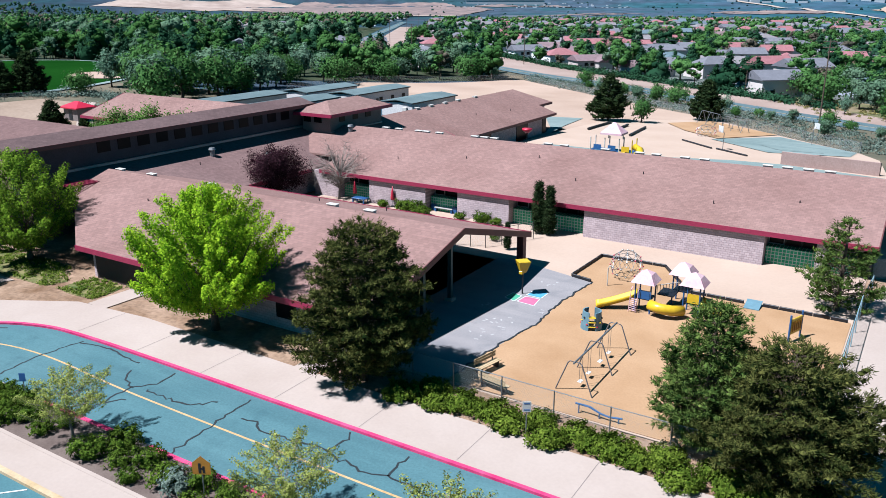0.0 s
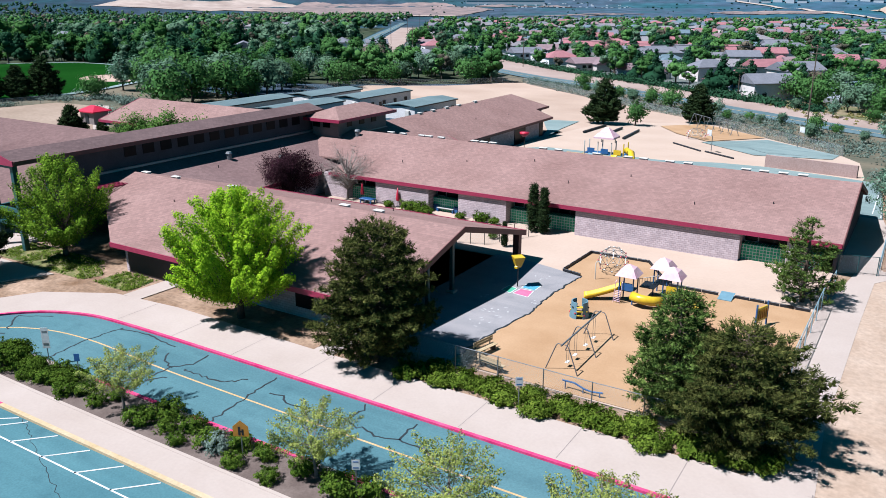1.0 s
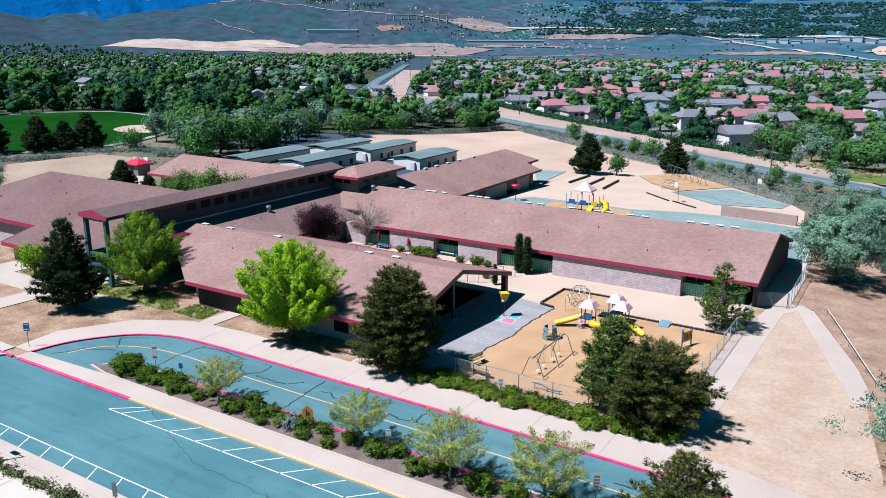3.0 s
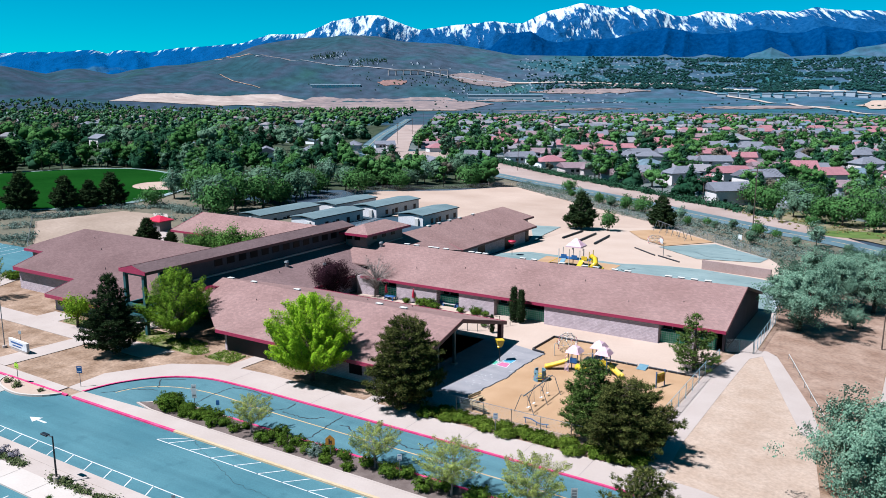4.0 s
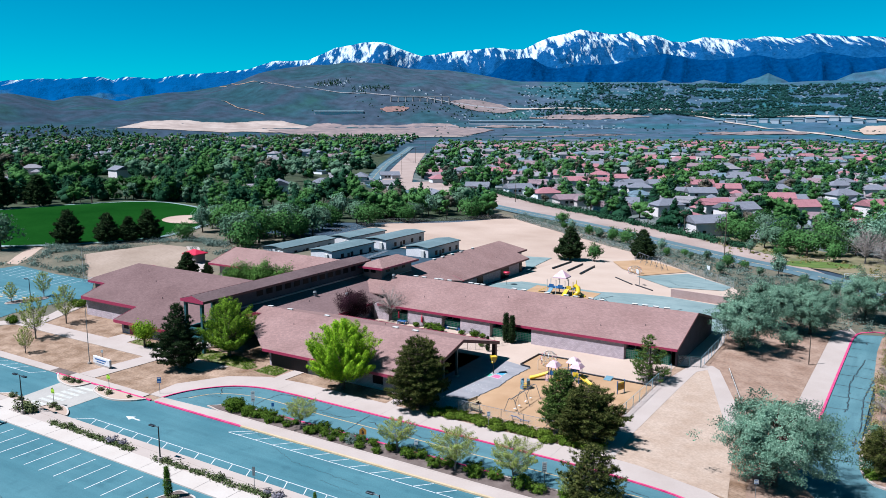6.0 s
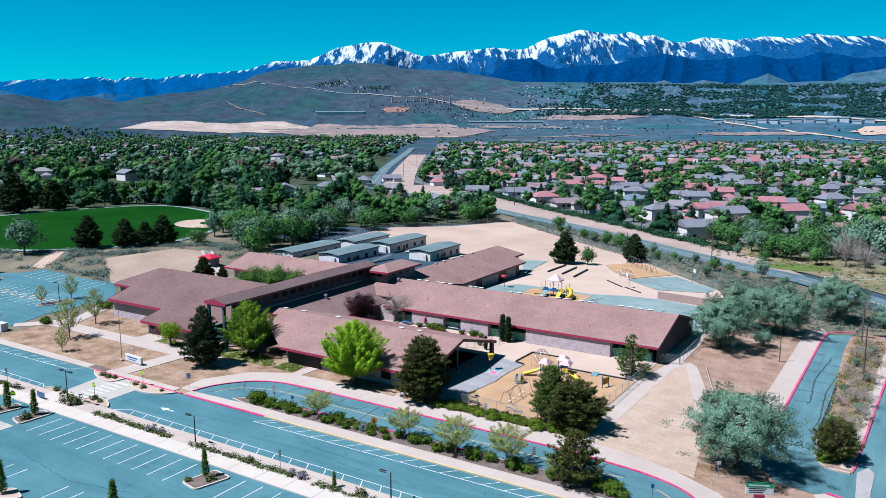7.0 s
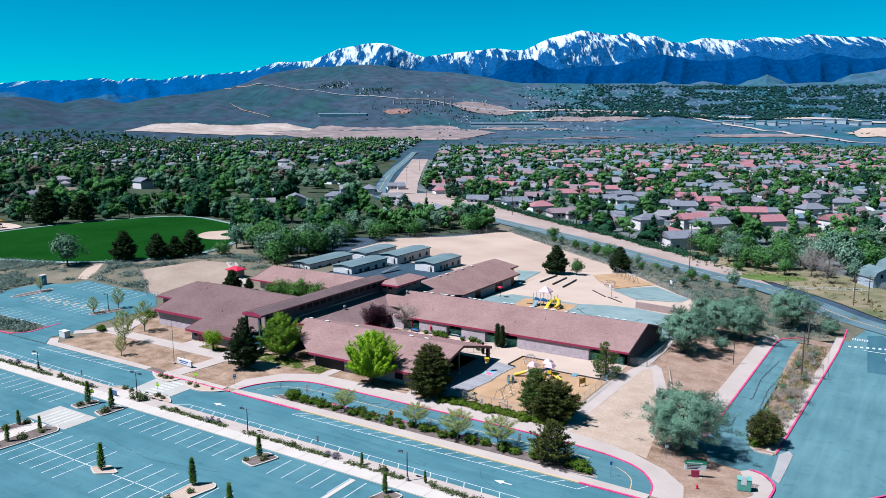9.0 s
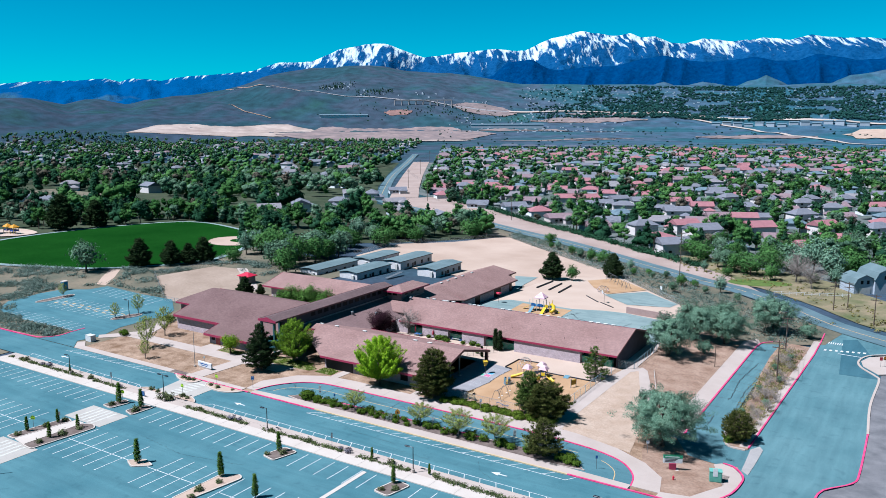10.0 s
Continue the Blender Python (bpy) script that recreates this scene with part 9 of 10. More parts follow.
sign(12.0, 21.6, 2.2, 0.35, 0.5, M_BLUESIGN, "small dark sign at the loop's end", FACE)
sign(46.8, 109, 2.6, 0.9, 0.9, M_YSIGN, "amber warning sign beside the street", FACE, diamond=True, bars=2)
sign(46.0, 108.4, 2.4, 0.7, 0.8, M_REDDOOR, "red and white stop sign at the corner", FACE, bars=1)
sign(-80.5, 24.0, 2.2, 0.35, 0.45, M_SIGNW, "small grey sign on the dry lawn", FACE)
for gx, gw, g0, g1 in ((-0.08, 0.06, 1.45, 1.95), (0.10, 0.05, 1.45, 1.80), (0.0, 0.12, 1.62, 1.72)):
    part("figure", boxed(gx - gw, gx + gw, -0.06, -0.052, g0, g1), M_DARKMETAL, amber, "plain dark figure shape")
# school name board on the lawn, writing as bars
nb = thing("name_board", "low pale grey school name board on the dry lawn", "sign", Matrix.Translation((-79.0, 22.9, 0.1)) @ Matrix.Rotation(radians(-4), 4, 'Z'))
part("board", boxed(-2.3, 2.3, -0.18, 0.18, 0.3, 1.45, bevel=0.04), M_PORTWALL, nb)
part("plinth", boxed(-2.0, 2.0, -0.14, 0.14, -0.1, 0.3), M_CONC, nb)
part("writing", boxed(-1.7, 1.3, -0.2, -0.185, 0.95, 1.15), M_BLUESIGN, nb, "blue bar of writing")
part("writing", boxed(-1.3, 0.9, -0.2, -0.185, 0.6, 0.74), M_BLUESIGN, nb, "blue bar of writing")
fpole = thing("flagpole", "tall thin grey flagpole on the dry lawn", "flagpole", Matrix.Translation((-82.2, 22.8, 0.1)))
part("pole", tube(bmesh.new(), [(0, 0, 0), (0, 0, 9.0)], [0.07, 0.04], 8), M_METAL, fpole)
part("base", tube(bmesh.new(), [(0, 0, -0.1), (0, 0, 0.25)], 0.3, 10), M_CONC, fpole)
# bare corner sign board
cs = thing("name_board", "green and white sign board on a red block base", "sign", Matrix.Translation((21.8, 29.2, tz(21.3, 30.6) + 0.14)) @ Matrix.Rotation(FACE * 0.8, 4, 'Z'))
part("base", boxed(-0.55, 0.55, -0.25, 0.25, 0.1, 1.2, bevel=0.04), M_FASCIA, cs)
part("footing", boxed(-0.9, 0.9, -0.45, 0.45, -0.1, 0.12), M_CONC_W, cs)
part("board", boxed(-1.5, 1.5, -0.15, 0.15, 1.2, 2.5, bevel=0.03), M_SIGNW, cs)
part("header", boxed(-1.5, 1.5, -0.17, 0.17, 2.05, 2.5), M_GREENSIGN, cs, "green header panel")
part("writing", boxed(-1.2, 1.0, -0.185, -0.175, 2.2, 2.34), M_SIGNW, cs, "pale bar of writing")
for i in range(3):
    part("writing", boxed(-1.2, 0.7 - 0.2 * i, -0.165, -0.155, 1.84 - i * 0.22, 1.94 - i * 0.22), M_BLACK, cs, "dark bar of writing")
ub = thing("utility_cabinet", "green utility cabinet with a white notice on the corner plot", "utility box", Matrix.Translation((28.6, 28.6, tz(28.6, 28.6) + 0.14)) @ Matrix.Rotation(0.3, 4, 'Z'))
part("body", boxed(-0.9, 0.9, -0.6, 0.6, 0, 1.7, bevel=0.04), plain("pale_green_paint", (0.10, 0.36, 0.28), 0.5), ub)
part("lid", boxed(-0.95, 0.95, -0.65, 0.65, 1.7, 1.8, bevel=0.02), plain("green_lid_paint", (0.16, 0.44, 0.36), 0.5), ub)
part("door", boxed(-0.8, 0.8, -0.63, -0.6, 0.15, 1.55), plain("green_door_paint", (0.13, 0.40, 0.31), 0.5), ub)
part("notice", boxed(-0.45, 0.25, -0.66, -0.63, 1.0, 2.3), M_SIGNW, ub, "white notice board")
tb = thing("transformer_box", "white transformer box on the dry lawn", "utility box", Matrix.Translation((-119.7, 22.6, tz(-119.7, 22.6) + 0.1)))
part("body", boxed(-1.1, 1.1, -0.7, 0.7, 0, 1.5, bevel=0.05), M_SIGNW, tb)
part("lid", boxed(-1.15, 1.15, -0.75, 0.75, 1.5, 1.6, bevel=0.03), M_VENT, tb)
hyd = thing("fire_hydrant", "small red fire hydrant on the corner plot", "hydrant", Matrix.Translation((23.2, 24.8, tz(23.2, 24.8) + 0.14)))
part("barrel", tube(bmesh.new(), [(0, 0, -0.05), (0, 0, 0.55), (0, 0, 0.7)], [0.14, 0.13, 0.04], 10), M_RED, hyd)
part("nozzle", tube(bmesh.new(), [(-0.22, 0, 0.42), (0.22, 0, 0.42)], 0.06, 8), M_RED, hyd)
bs = thing("banner_sign", "small blue banner beside the lot crossing", "sign", Matrix.Translation((-76.2, 4.4, 0.16)))
part("panel", boxed(-0.9, 0.9, -0.03, 0.03, 0.25, 1.05), M_BLUE, bs)
for x in (-0.85, 0.85):
    part("post", tube(bmesh.new(), [(x, 0.05, 0), (x, 0.05, 1.1)], 0.03, 6), M_METAL, bs)


# ---------------------------------------------------------------- playground
M_BENCH = surface("pale_bench_wood", (0.50, 0.37, 0.21), (0.66, 0.51, 0.32), 2.0, 14.0)


def bench(x, y, turn, label):
    t = thing("bench", label, "bench", Matrix.Translation((x, y, 0.13)) @ Matrix.Rotation(turn, 4, 'Z'))
    for i in range(3):
        part("seat_plank", boxed(-1.0, 1.0, -0.22 + i * 0.16, -0.08 + i * 0.16, 0.42, 0.46), M_BENCH, t)
    for i in range(2):
        part("back_plank", boxed(-1.0, 1.0, 0.28, 0.32, 0.6 + i * 0.2, 0.76 + i * 0.2), M_BENCH, t)
    for x_ in (-0.75, 0.75):
        part("leg", boxed(x_ - 0.04, x_ + 0.04, -0.2, 0.3, 0, 0.42), M_DARKMETAL, t)
        part("back_support", boxed(x_ - 0.04, x_ + 0.04, 0.3, 0.34, 0.3, 1.0), M_DARKMETAL, t)
    return t


bench(-21.0, 39.2, radians(78), "brown wooden bench with slatted back on the chips")
bench(-19.5, 37.2, radians(170), "brown wooden bench with slatted back beside the fence")

M_STEELGREY = plain("dull_grey_steel", (0.20, 0.20, 0.22), 0.5, 0.3)
sw = thing("swing_set", "grey steel swing set with arched frames on chips", "swing set")
for y in (39.2, 42.5, 45.9):
    part("frame", tube(bmesh.new(), [(-16.5, y, 0.1), (-15.78, y, 2.0), (-15.66, y, 2.12), (-15.04, y, 2.12), (-14.92, y, 2.0), (-14.2, y, 0.1)], 0.04, 8), M_STEELGREY, sw)
part("top_bar", tube(bmesh.new(), [(-15.35, 39.0, 2.1), (-15.35, 46.1, 2.1)], 0.06, 8), M_METAL, sw)
for y in (40.2, 41.5, 43.4, 44.9):
    seat = part("seat", boxed(-15.47, -15.23, y - 0.2, y + 0.2, 0.45, 0.50, bevel=0.02), M_SIGNW, sw, "pale swing seat")
    for dy in (-0.2, 0.2):
        part("chain", tube(bmesh.new(), [(-15.35, y + dy, 0.5), (-15.35, y + dy, 2.08)], 0.014, 4), M_METAL, seat)

# dome climber of triangles
dome = thing("dome_climber", "open steel dome climber with red joints", "climbing frame", Matrix.Translation((-19.6, 60.3, 0.13)))
ico = bmesh.new()
bmesh.ops.create_icosphere(ico, subdivisions=2, radius=1.32)
for e in ico.edges:
    a, b = e.verts[0].co + Vector((0, 0, 1.05)), e.verts[1].co + Vector((0, 0, 1.05))
    if min(a.z, b.z) > -0.05:
        part("bar", tube(bmesh.new(), [a, b], 0.018, 4), M_METAL, dome)
for v in ico.verts:
    c = v.co + Vector((0, 0, 1.05))
    if c.z > 0.0:
        part("joint", boxed(c.x - 0.06, c.x + 0.06, c.y - 0.06, c.y + 0.06, c.z - 0.06, c.z + 0.06, bevel=0.02), M_RED if abs(c.x) > 0.9 else M_METAL, dome)
ico.free()

# ring climber: split drum with holds
drum = thing("climbing_drum", "grey-blue plastic climbing drum with coloured holds", "climbing frame", Matrix.Translation((-18.1, 48.9, 0.13)) @ Matrix.Rotation(radians(-66), 4, 'Z') @ Matrix.Scale(0.74, 4))
for k in range(3):
    part("step", boxed(0.5, 0.98, -0.34, 0.34, 0.35 + 0.45 * k, 0.42 + 0.45 * k, bevel=0.02), M_YELLOW, drum, "yellow plastic step")
for a0, a1 in ((0.35, 2.8), (3.5, 5.95)):
    bm = bmesh.new()
    n = 14
    ri, ro_ = 0.82, 0.95
    rows_ = []
    for i in range(n + 1):
        a = a0 + (a1 - a0) * i / n
        c, s_ = math.cos(a), math.sin(a)
        rows_.append([bm.verts.new((c * r, s_ * r, z)) for r, z in ((ri * 1.08, 0), (ro_ * 1.08, 0), (ro_ * 0.92, 1.75), (ri * 0.92, 1.75))])
    for r0, r1 in zip(rows_, rows_[1:]):
        for k in range(4):
            bm.faces.new((r0[k], r0[(k + 1) % 4], r1[(k + 1) % 4], r1[k]))
    bm.faces.new(rows_[0]), bm.faces.new(rows_[-1][::-1])
    bmesh.ops.recalc_face_normals(bm, faces=bm.faces)
    shell = part("shell", bm, M_CLIMB, drum)
    for k in range(7):
        a = a0 + (a1 - a0) * (k + 0.5) / 7
        z = 0.4 + 1.0 * ((k * 0.37) % 1)
        c = Vector((math.cos(a) * 0.97, math.sin(a) * 0.97, z))
        part("hold", boxed(c.x - 0.08, c.x + 0.08, c.y - 0.08, c.y + 0.08, c.z - 0.06, c.z + 0.06, bevel=0.03), (M_RED, M_YELLOW, M_BLACK)[k % 3], shell)


# play tower
play = thing("play_structure", "play structure with yellow slides and pink-white pyramid canopies", "play structure", Matrix.Translation((0, 0, 0.13)))


def deck(x, y, z, w, top):
    for dx in (-w / 2, w / 2):
        for dy in (-w / 2, w / 2):
            part("post", tube(bmesh.new(), [(x + dx, y + dy, -0.1), (x + dx, y + dy, top)], 0.06, 8), M_BLUE, play)
    part("deck", boxed(x - w / 2, x + w / 2, y - w / 2, y + w / 2, z - 0.08, z), M_DARKMETAL, play)
    bm = bmesh.new()
    e = w / 2 + 0.32
    base = [bm.verts.new((x + a * e, y + b * e, top - 0.15)) for a, b in ((-1, -1), (1, -1), (1, 1), (-1, 1))]
    mid_ = [bm.verts.new((x + a * e * 0.55, y + b * e * 0.55, top + 0.45)) for a, b in ((-1, -1), (1, -1), (1, 1), (-1, 1))]
    ap = bm.verts.new((x, y, top + 0.75))
    for i in range(4):
        bm.faces.new((base[i], base[(i + 1) % 4], mid_[(i + 1) % 4], mid_[i]))
        bm.faces.new((mid_[i], mid_[(i + 1) % 4], ap))
    bm.faces.new(base[::-1])
    part("canopy", bm, M_CANOPY, play, "faded pink-white plastic canopy")


deck(-16.0, 54.0, 1.1, 1.15, 2.45)
deck(-14.1, 57.0, 1.1, 1.15, 2.5)
deck(-12.8, 55.2, 1.0, 1.15, 2.45)


def slide(p0, p1, w=0.42):
    bm = bmesh.new()
    p0, p1 = Vector(p0), Vector(p1)
    side = (p1 - p0).cross(Vector((0, 0, 1))).normalized()
    n = 12
    rows_ = []
    for i in range(n + 1):
        f_ = i / n
        q = p0.lerp(p1, f_)
        q.z = p0.z + (p1.z - p0.z) * (1 - (1 - f_) ** 1.25)
        if f_ > 0.85:
            q.z = max(q.z, p1.z)
        rows_.append([bm.verts.new(q + side * o + Vector((0, 0, h))) for o, h in ((-w, 0.34), (-w + 0.07, 0.34), (-w * 0.5, 0.05), (w * 0.5, 0.05), (w - 0.07, 0.34), (w, 0.34), (w * 0.55, -0.06), (-w * 0.55, -0.06))])
    for r0, r1 in zip(rows_, rows_[1:]):
        for k in range(8):
            bm.faces.new((r0[k], r0[(k + 1) % 8], r1[(k + 1) % 8], r1[k]))
    bm.faces.new(rows_[0]), bm.faces.new(rows_[-1][::-1])
    bmesh.ops.recalc_face_normals(bm, faces=bm.faces)
    part("slide", bm, M_YELLOW, play, "glossy yellow plastic slide", True)


slide((-16.5, 54.0, 1.1), (-19.2, 52.6, 0.15))
part("tube_slide", tube(bmesh.new(), [(-15.4, 53.2, 0.85), (-14.6, 53.0, 0.75), (-13.8, 53.3, 0.65), (-13.2, 54.0, 0.55)], 0.38, 12), M_YELLOW, play, "yellow plastic tube slide", True)
for k in range(7):
    part("ladder_rung", tube(bmesh.new(), [(-16.9 + 0.02 * k, 53.2, 0.15 + 0.15 * k), (-16.4 + 0.02 * k, 53.1, 0.15 + 0.15 * k)], 0.025, 6), M_CANOPY, play)
for dx in (-16.92, -16.38):
    part("ladder_rail", tube(bmesh.new(), [(dx, 53.15, 0), (dx + 0.1, 53.25, 1.75), (dx + 0.1, 53.6, 1.85)], 0.03, 6), M_CANOPY, play)
part("bridge", boxed(-15.4, -14.2, 55.0, 56.6, 1.02, 1.1), M_DARKMETAL, play)
for k in range(9):
    x = -15.4 + 1.3 * k / 8
    part("baluster", tube(bmesh.new(), [(x, 54.9 + 1.6 * k / 8, 1.08), (x, 54.9 + 1.6 * k / 8, 1.8)], 0.022, 5), M_VENT, play)
part("hand_rail", tube(bmesh.new(), [(-15.4, 54.9, 1.8), (-14.1, 56.5, 1.8)], 0.03, 6), M_VENT, play)
slide((-12.3, 55.2, 1.0), (-10.2, 54.2, 0.15))
part("panel", boxed(-13.1, -12.2, 54.58, 54.64, 1.0, 1.7), M_YELLOW, play)
part("panel", boxed(-16.4, -15.5, 53.38, 53.44, 1.1, 1.75), M_BLUE, play)

pn = thing("activity_board", "yellow activity board on blue posts on chips", "play board", Matrix.Translation((-5.7, 54.2, 0.13)) @ Matrix.Rotation(radians(70), 4, 'Z'))
part("panel", boxed(-0.7, 0.7, -0.05, 0.05, 0.5, 1.6, bevel=0.03), M_YELLOW, pn)
for k in range(5):
    part("spindle", tube(bmesh.new(), [(-0.5 + 0.25 * k, -0.08, 0.7), (-0.5 + 0.25 * k, -0.08, 1.4)], 0.05, 6), M_YSIGN, pn)
for x in (-0.75, 0.75):
    part("post", tube(bmesh.new(), [(x, 0, 0), (x, 0, 1.9)], 0.07, 8), M_BLUE, pn)
gr = thing("balance_rail", "blue bent balance rail beside the fence", "play rail", Matrix.Translation((0, 0, 0.13)))
part("rail", tube(bmesh.new(), [(-14.4, 37.2, 0.55), (-13.6, 37.2, 0.55), (-12.9, 37.2, 0.3), (-12.4, 37.2, 0.25), (-11.7, 37.2, 0.35)], 0.06, 8), M_BLUE, gr)
for x, z in ((-14.2, 0.53), (-13.0, 0.33), (-11.9, 0.3)):
    part("post", tube(bmesh.new(), [(x, 37.2, 0), (x, 37.2, z)], 0.04, 6), M_BLUE, gr)
hp = thing("play_post", "pale hooked post on the chips", "play post", Matrix.Translation((-20.2, 57.6, 0.13)))
part("post", tube(bmesh.new(), [(0, 0, 0), (0, 0, 1.5), (0.12, 0.05, 1.68), (0.3, 0.1, 1.65)], 0.045, 6), M_VENT, hp)
# ball funnel on a post
bf = thing("ball_funnel", "yellow ball funnel on a dark post", "ball game", Matrix.Translation((-25.2, 52.4, 0.12)))
part("post", tube(bmesh.new(), [(0, 0, 0), (0, 0, 1.9)], 0.06, 8), M_DARKMETAL, bf)
part("funnel", tube(bmesh.new(), [(0, 0, 1.75), (0, 0, 1.95), (0, 0, 2.7), (0, 0, 2.72), (0, 0, 2.0)], [0.25, 0.38, 0.68, 0.6, 0.3], 4, False), M_YELLOW, bf, "square yellow plastic funnel")
part("chute", boxed(-0.15, 0.15, -0.42, -0.15, 1.7, 1.95, bevel=0.03), M_YELLOW, bf)
# black borders of the chip bed, a row of plastic timbers
bed = thing("play_border", "black plastic timbers round the chip bed", "border")
rows_b = [((-23.5, 58.2), (-23.3, 64.6)), ((-23.3, 64.6), (-17.6, 64.6)), ((-17.6, 64.6), (-14.2, 59.4)), ((-14.2, 59.4), (-10.0, 59.3)), ((-8.7, 59.4), (-2.9, 59.3)), ((-23.5, 58.2), (-21.6, 57.7))]
for p, q in rows_b:
    n = max(1, round(math.dist(p, q) / 1.25))
    ang = math.atan2(q[1] - p[1], q[0] - p[0])
    for i in range(n):
        f_ = (i + 0.5) / n
        x, y = p[0] + (q[0] - p[0]) * f_, p[1] + (q[1] - p[1]) * f_
        L = math.dist(p, q) / n
        tb_ = part("timber", boxed(-L / 2 + 0.02, L / 2 - 0.02, -0.07, 0.07, -0.15, 0.24, bevel=0.03), M_BLACK, bed)
        tb_.matrix_basis = Matrix.Translation((x, y, 0.15)) @ Matrix.Rotation(ang, 4, 'Z')
rp = thing("ramp", "grey-blue plastic ramp into the chip bed", "ramp", Matrix.Translation((-9.3, 59.2, 0.13)))
part("plate", slab(bmesh.new(), [(-0.55, 0.5, 0.3), (-0.55, -0.9, 0.06), (0.55, -0.9, 0.06), (0.55, 0.5, 0.3)], 0.06), M_CLIMB, rp)
marks("court_lines", [((-1.35, 95.2), (-1.5, 106.5)), ((-0.4, 93.8), (-0.6, 99.0))], 0.12, M_WHITE, 0.215, "white painted lines on the back court")
cracks("pad_edge", [[(-22.4, 37.4), (-22.3, 42), (-21.6, 47.6), (-21.9, 52), (-21.5, 57.7)]], 0.16, "dark broken edge of the asphalt pad", 0.14, 9)
# hopscotch patches under the funnel
for poly, c in (([(-26.0, 51.0), (-25.9, 52.2), (-25.0, 51.9), (-25.0, 50.6)], (0.12, 0.50, 0.33)), ([(-24.8, 50.7), (-24.7, 52.0), (-23.5, 52.0), (-23.3, 50.5)], (0.72, 0.20, 0.36)), ([(-24.8, 52.3), (-24.7, 53.6), (-23.5, 53.5), (-23.5, 52.2)], (0.12, 0.42, 0.62))):
    sheet("painted_square", poly, surface("court_paint", tuple(v * 0.75 for v in c), c, 1.2, 7.0), 0.128, cell=3, label="faded painted game square on the asphalt", category="court marking")
    marks("painted_outline", list(zip(poly, poly[1:] + poly[:1])), 0.09, M_WHITE, 0.133, "worn white outline of a painted game square")
krng = np.random.default_rng(61)
chalk = []
for cx, cy, n_ in ((-24.4, 47.1, 5), (-23.8, 45.8, 6), (-22.2, 49.4, 4), (-24.2, 55.6, 5), (-24.4, 43.6, 6), (-26.4, 48.6, 4)):
    for _ in range(n_):
        x, y, a = cx + krng.normal() * 0.45, cy + krng.normal() * 0.45, krng.uniform(0, math.pi)
        chalk.append(((x, y), (x + 0.28 * math.cos(a), y + 0.28 * math.sin(a))))
marks("chalk_marks", chalk, 0.12, M_COURT_CHALK, 0.128, "pale smudged chalk marks on the asphalt pad")

# ---- courtyard toys
for x, y in ((-55.0, 69.6), (-49.6, 69.4)):
    u = thing("patio_umbrella", "closed red patio umbrella in the courtyard", "umbrella", Matrix.Translation((x, y, 0.09)))
    part("pole", tube(bmesh.new(), [(0, 0, 0), (0, 0, 2.3)], 0.03, 6), M_METAL, u)
    part("cover", tube(bmesh.new(), [(0, 0, 0.8), (0, 0, 1.0), (0, 0, 1.7), (0, 0, 2.35)], [0.2, 0.24, 0.14, 0.03], 10), M_RED, u, "folded red cloth", True)
    part("base", tube(bmesh.new(), [(0, 0, 0), (0, 0, 0.1)], 0.28, 10), M_BLACK, u)
car_t = thing("toy_table", "blue plastic play table in the courtyard", "table", Matrix.Translation((-53.8, 69.0, 0.09)))
part("top", boxed(-0.9, 0.9, -0.5, 0.5, 0.5, 0.6, bevel=0.03), M_BLUE, car_t)
for x in (-0.75, 0.75):
    for y in (-0.4, 0.4):
        part("leg", boxed(x - 0.06, x + 0.06, y - 0.06, y + 0.06, 0, 0.5), M_BLUE, car_t)
for x, m in ((-44.9, M_BLUE), (-42.2, M_BLUE), (-36.0, M_RED), (-52.4, M_BLACK)):
    b_ = thing("storage_bin", "plastic toy bin against the classroom bay", "bin", Matrix.Translation((x, 70.6, 0.09)))
    part("body", boxed(-0.3, 0.3, -0.25, 0.25, 0, 0.65, bevel=0.04), m, b_)
    part("lid", boxed(-0.33, 0.33, -0.28, 0.28, 0.65, 0.72, bevel=0.02), m, b_)
tbl = thing("bench", "pale bench with blue ends under the classroom window", "bench", Matrix.Translation((-43.5, 70.4, 0.09)))
part("seat", boxed(-1.1, 1.1, -0.25, 0.25, 0.42, 0.5), M_VENT, tbl)
for x in (-1.0, 1.0):
    part("leg", boxed(x - 0.08, x + 0.08, -0.22, 0.22, 0, 0.42), M_BLUE, tbl)


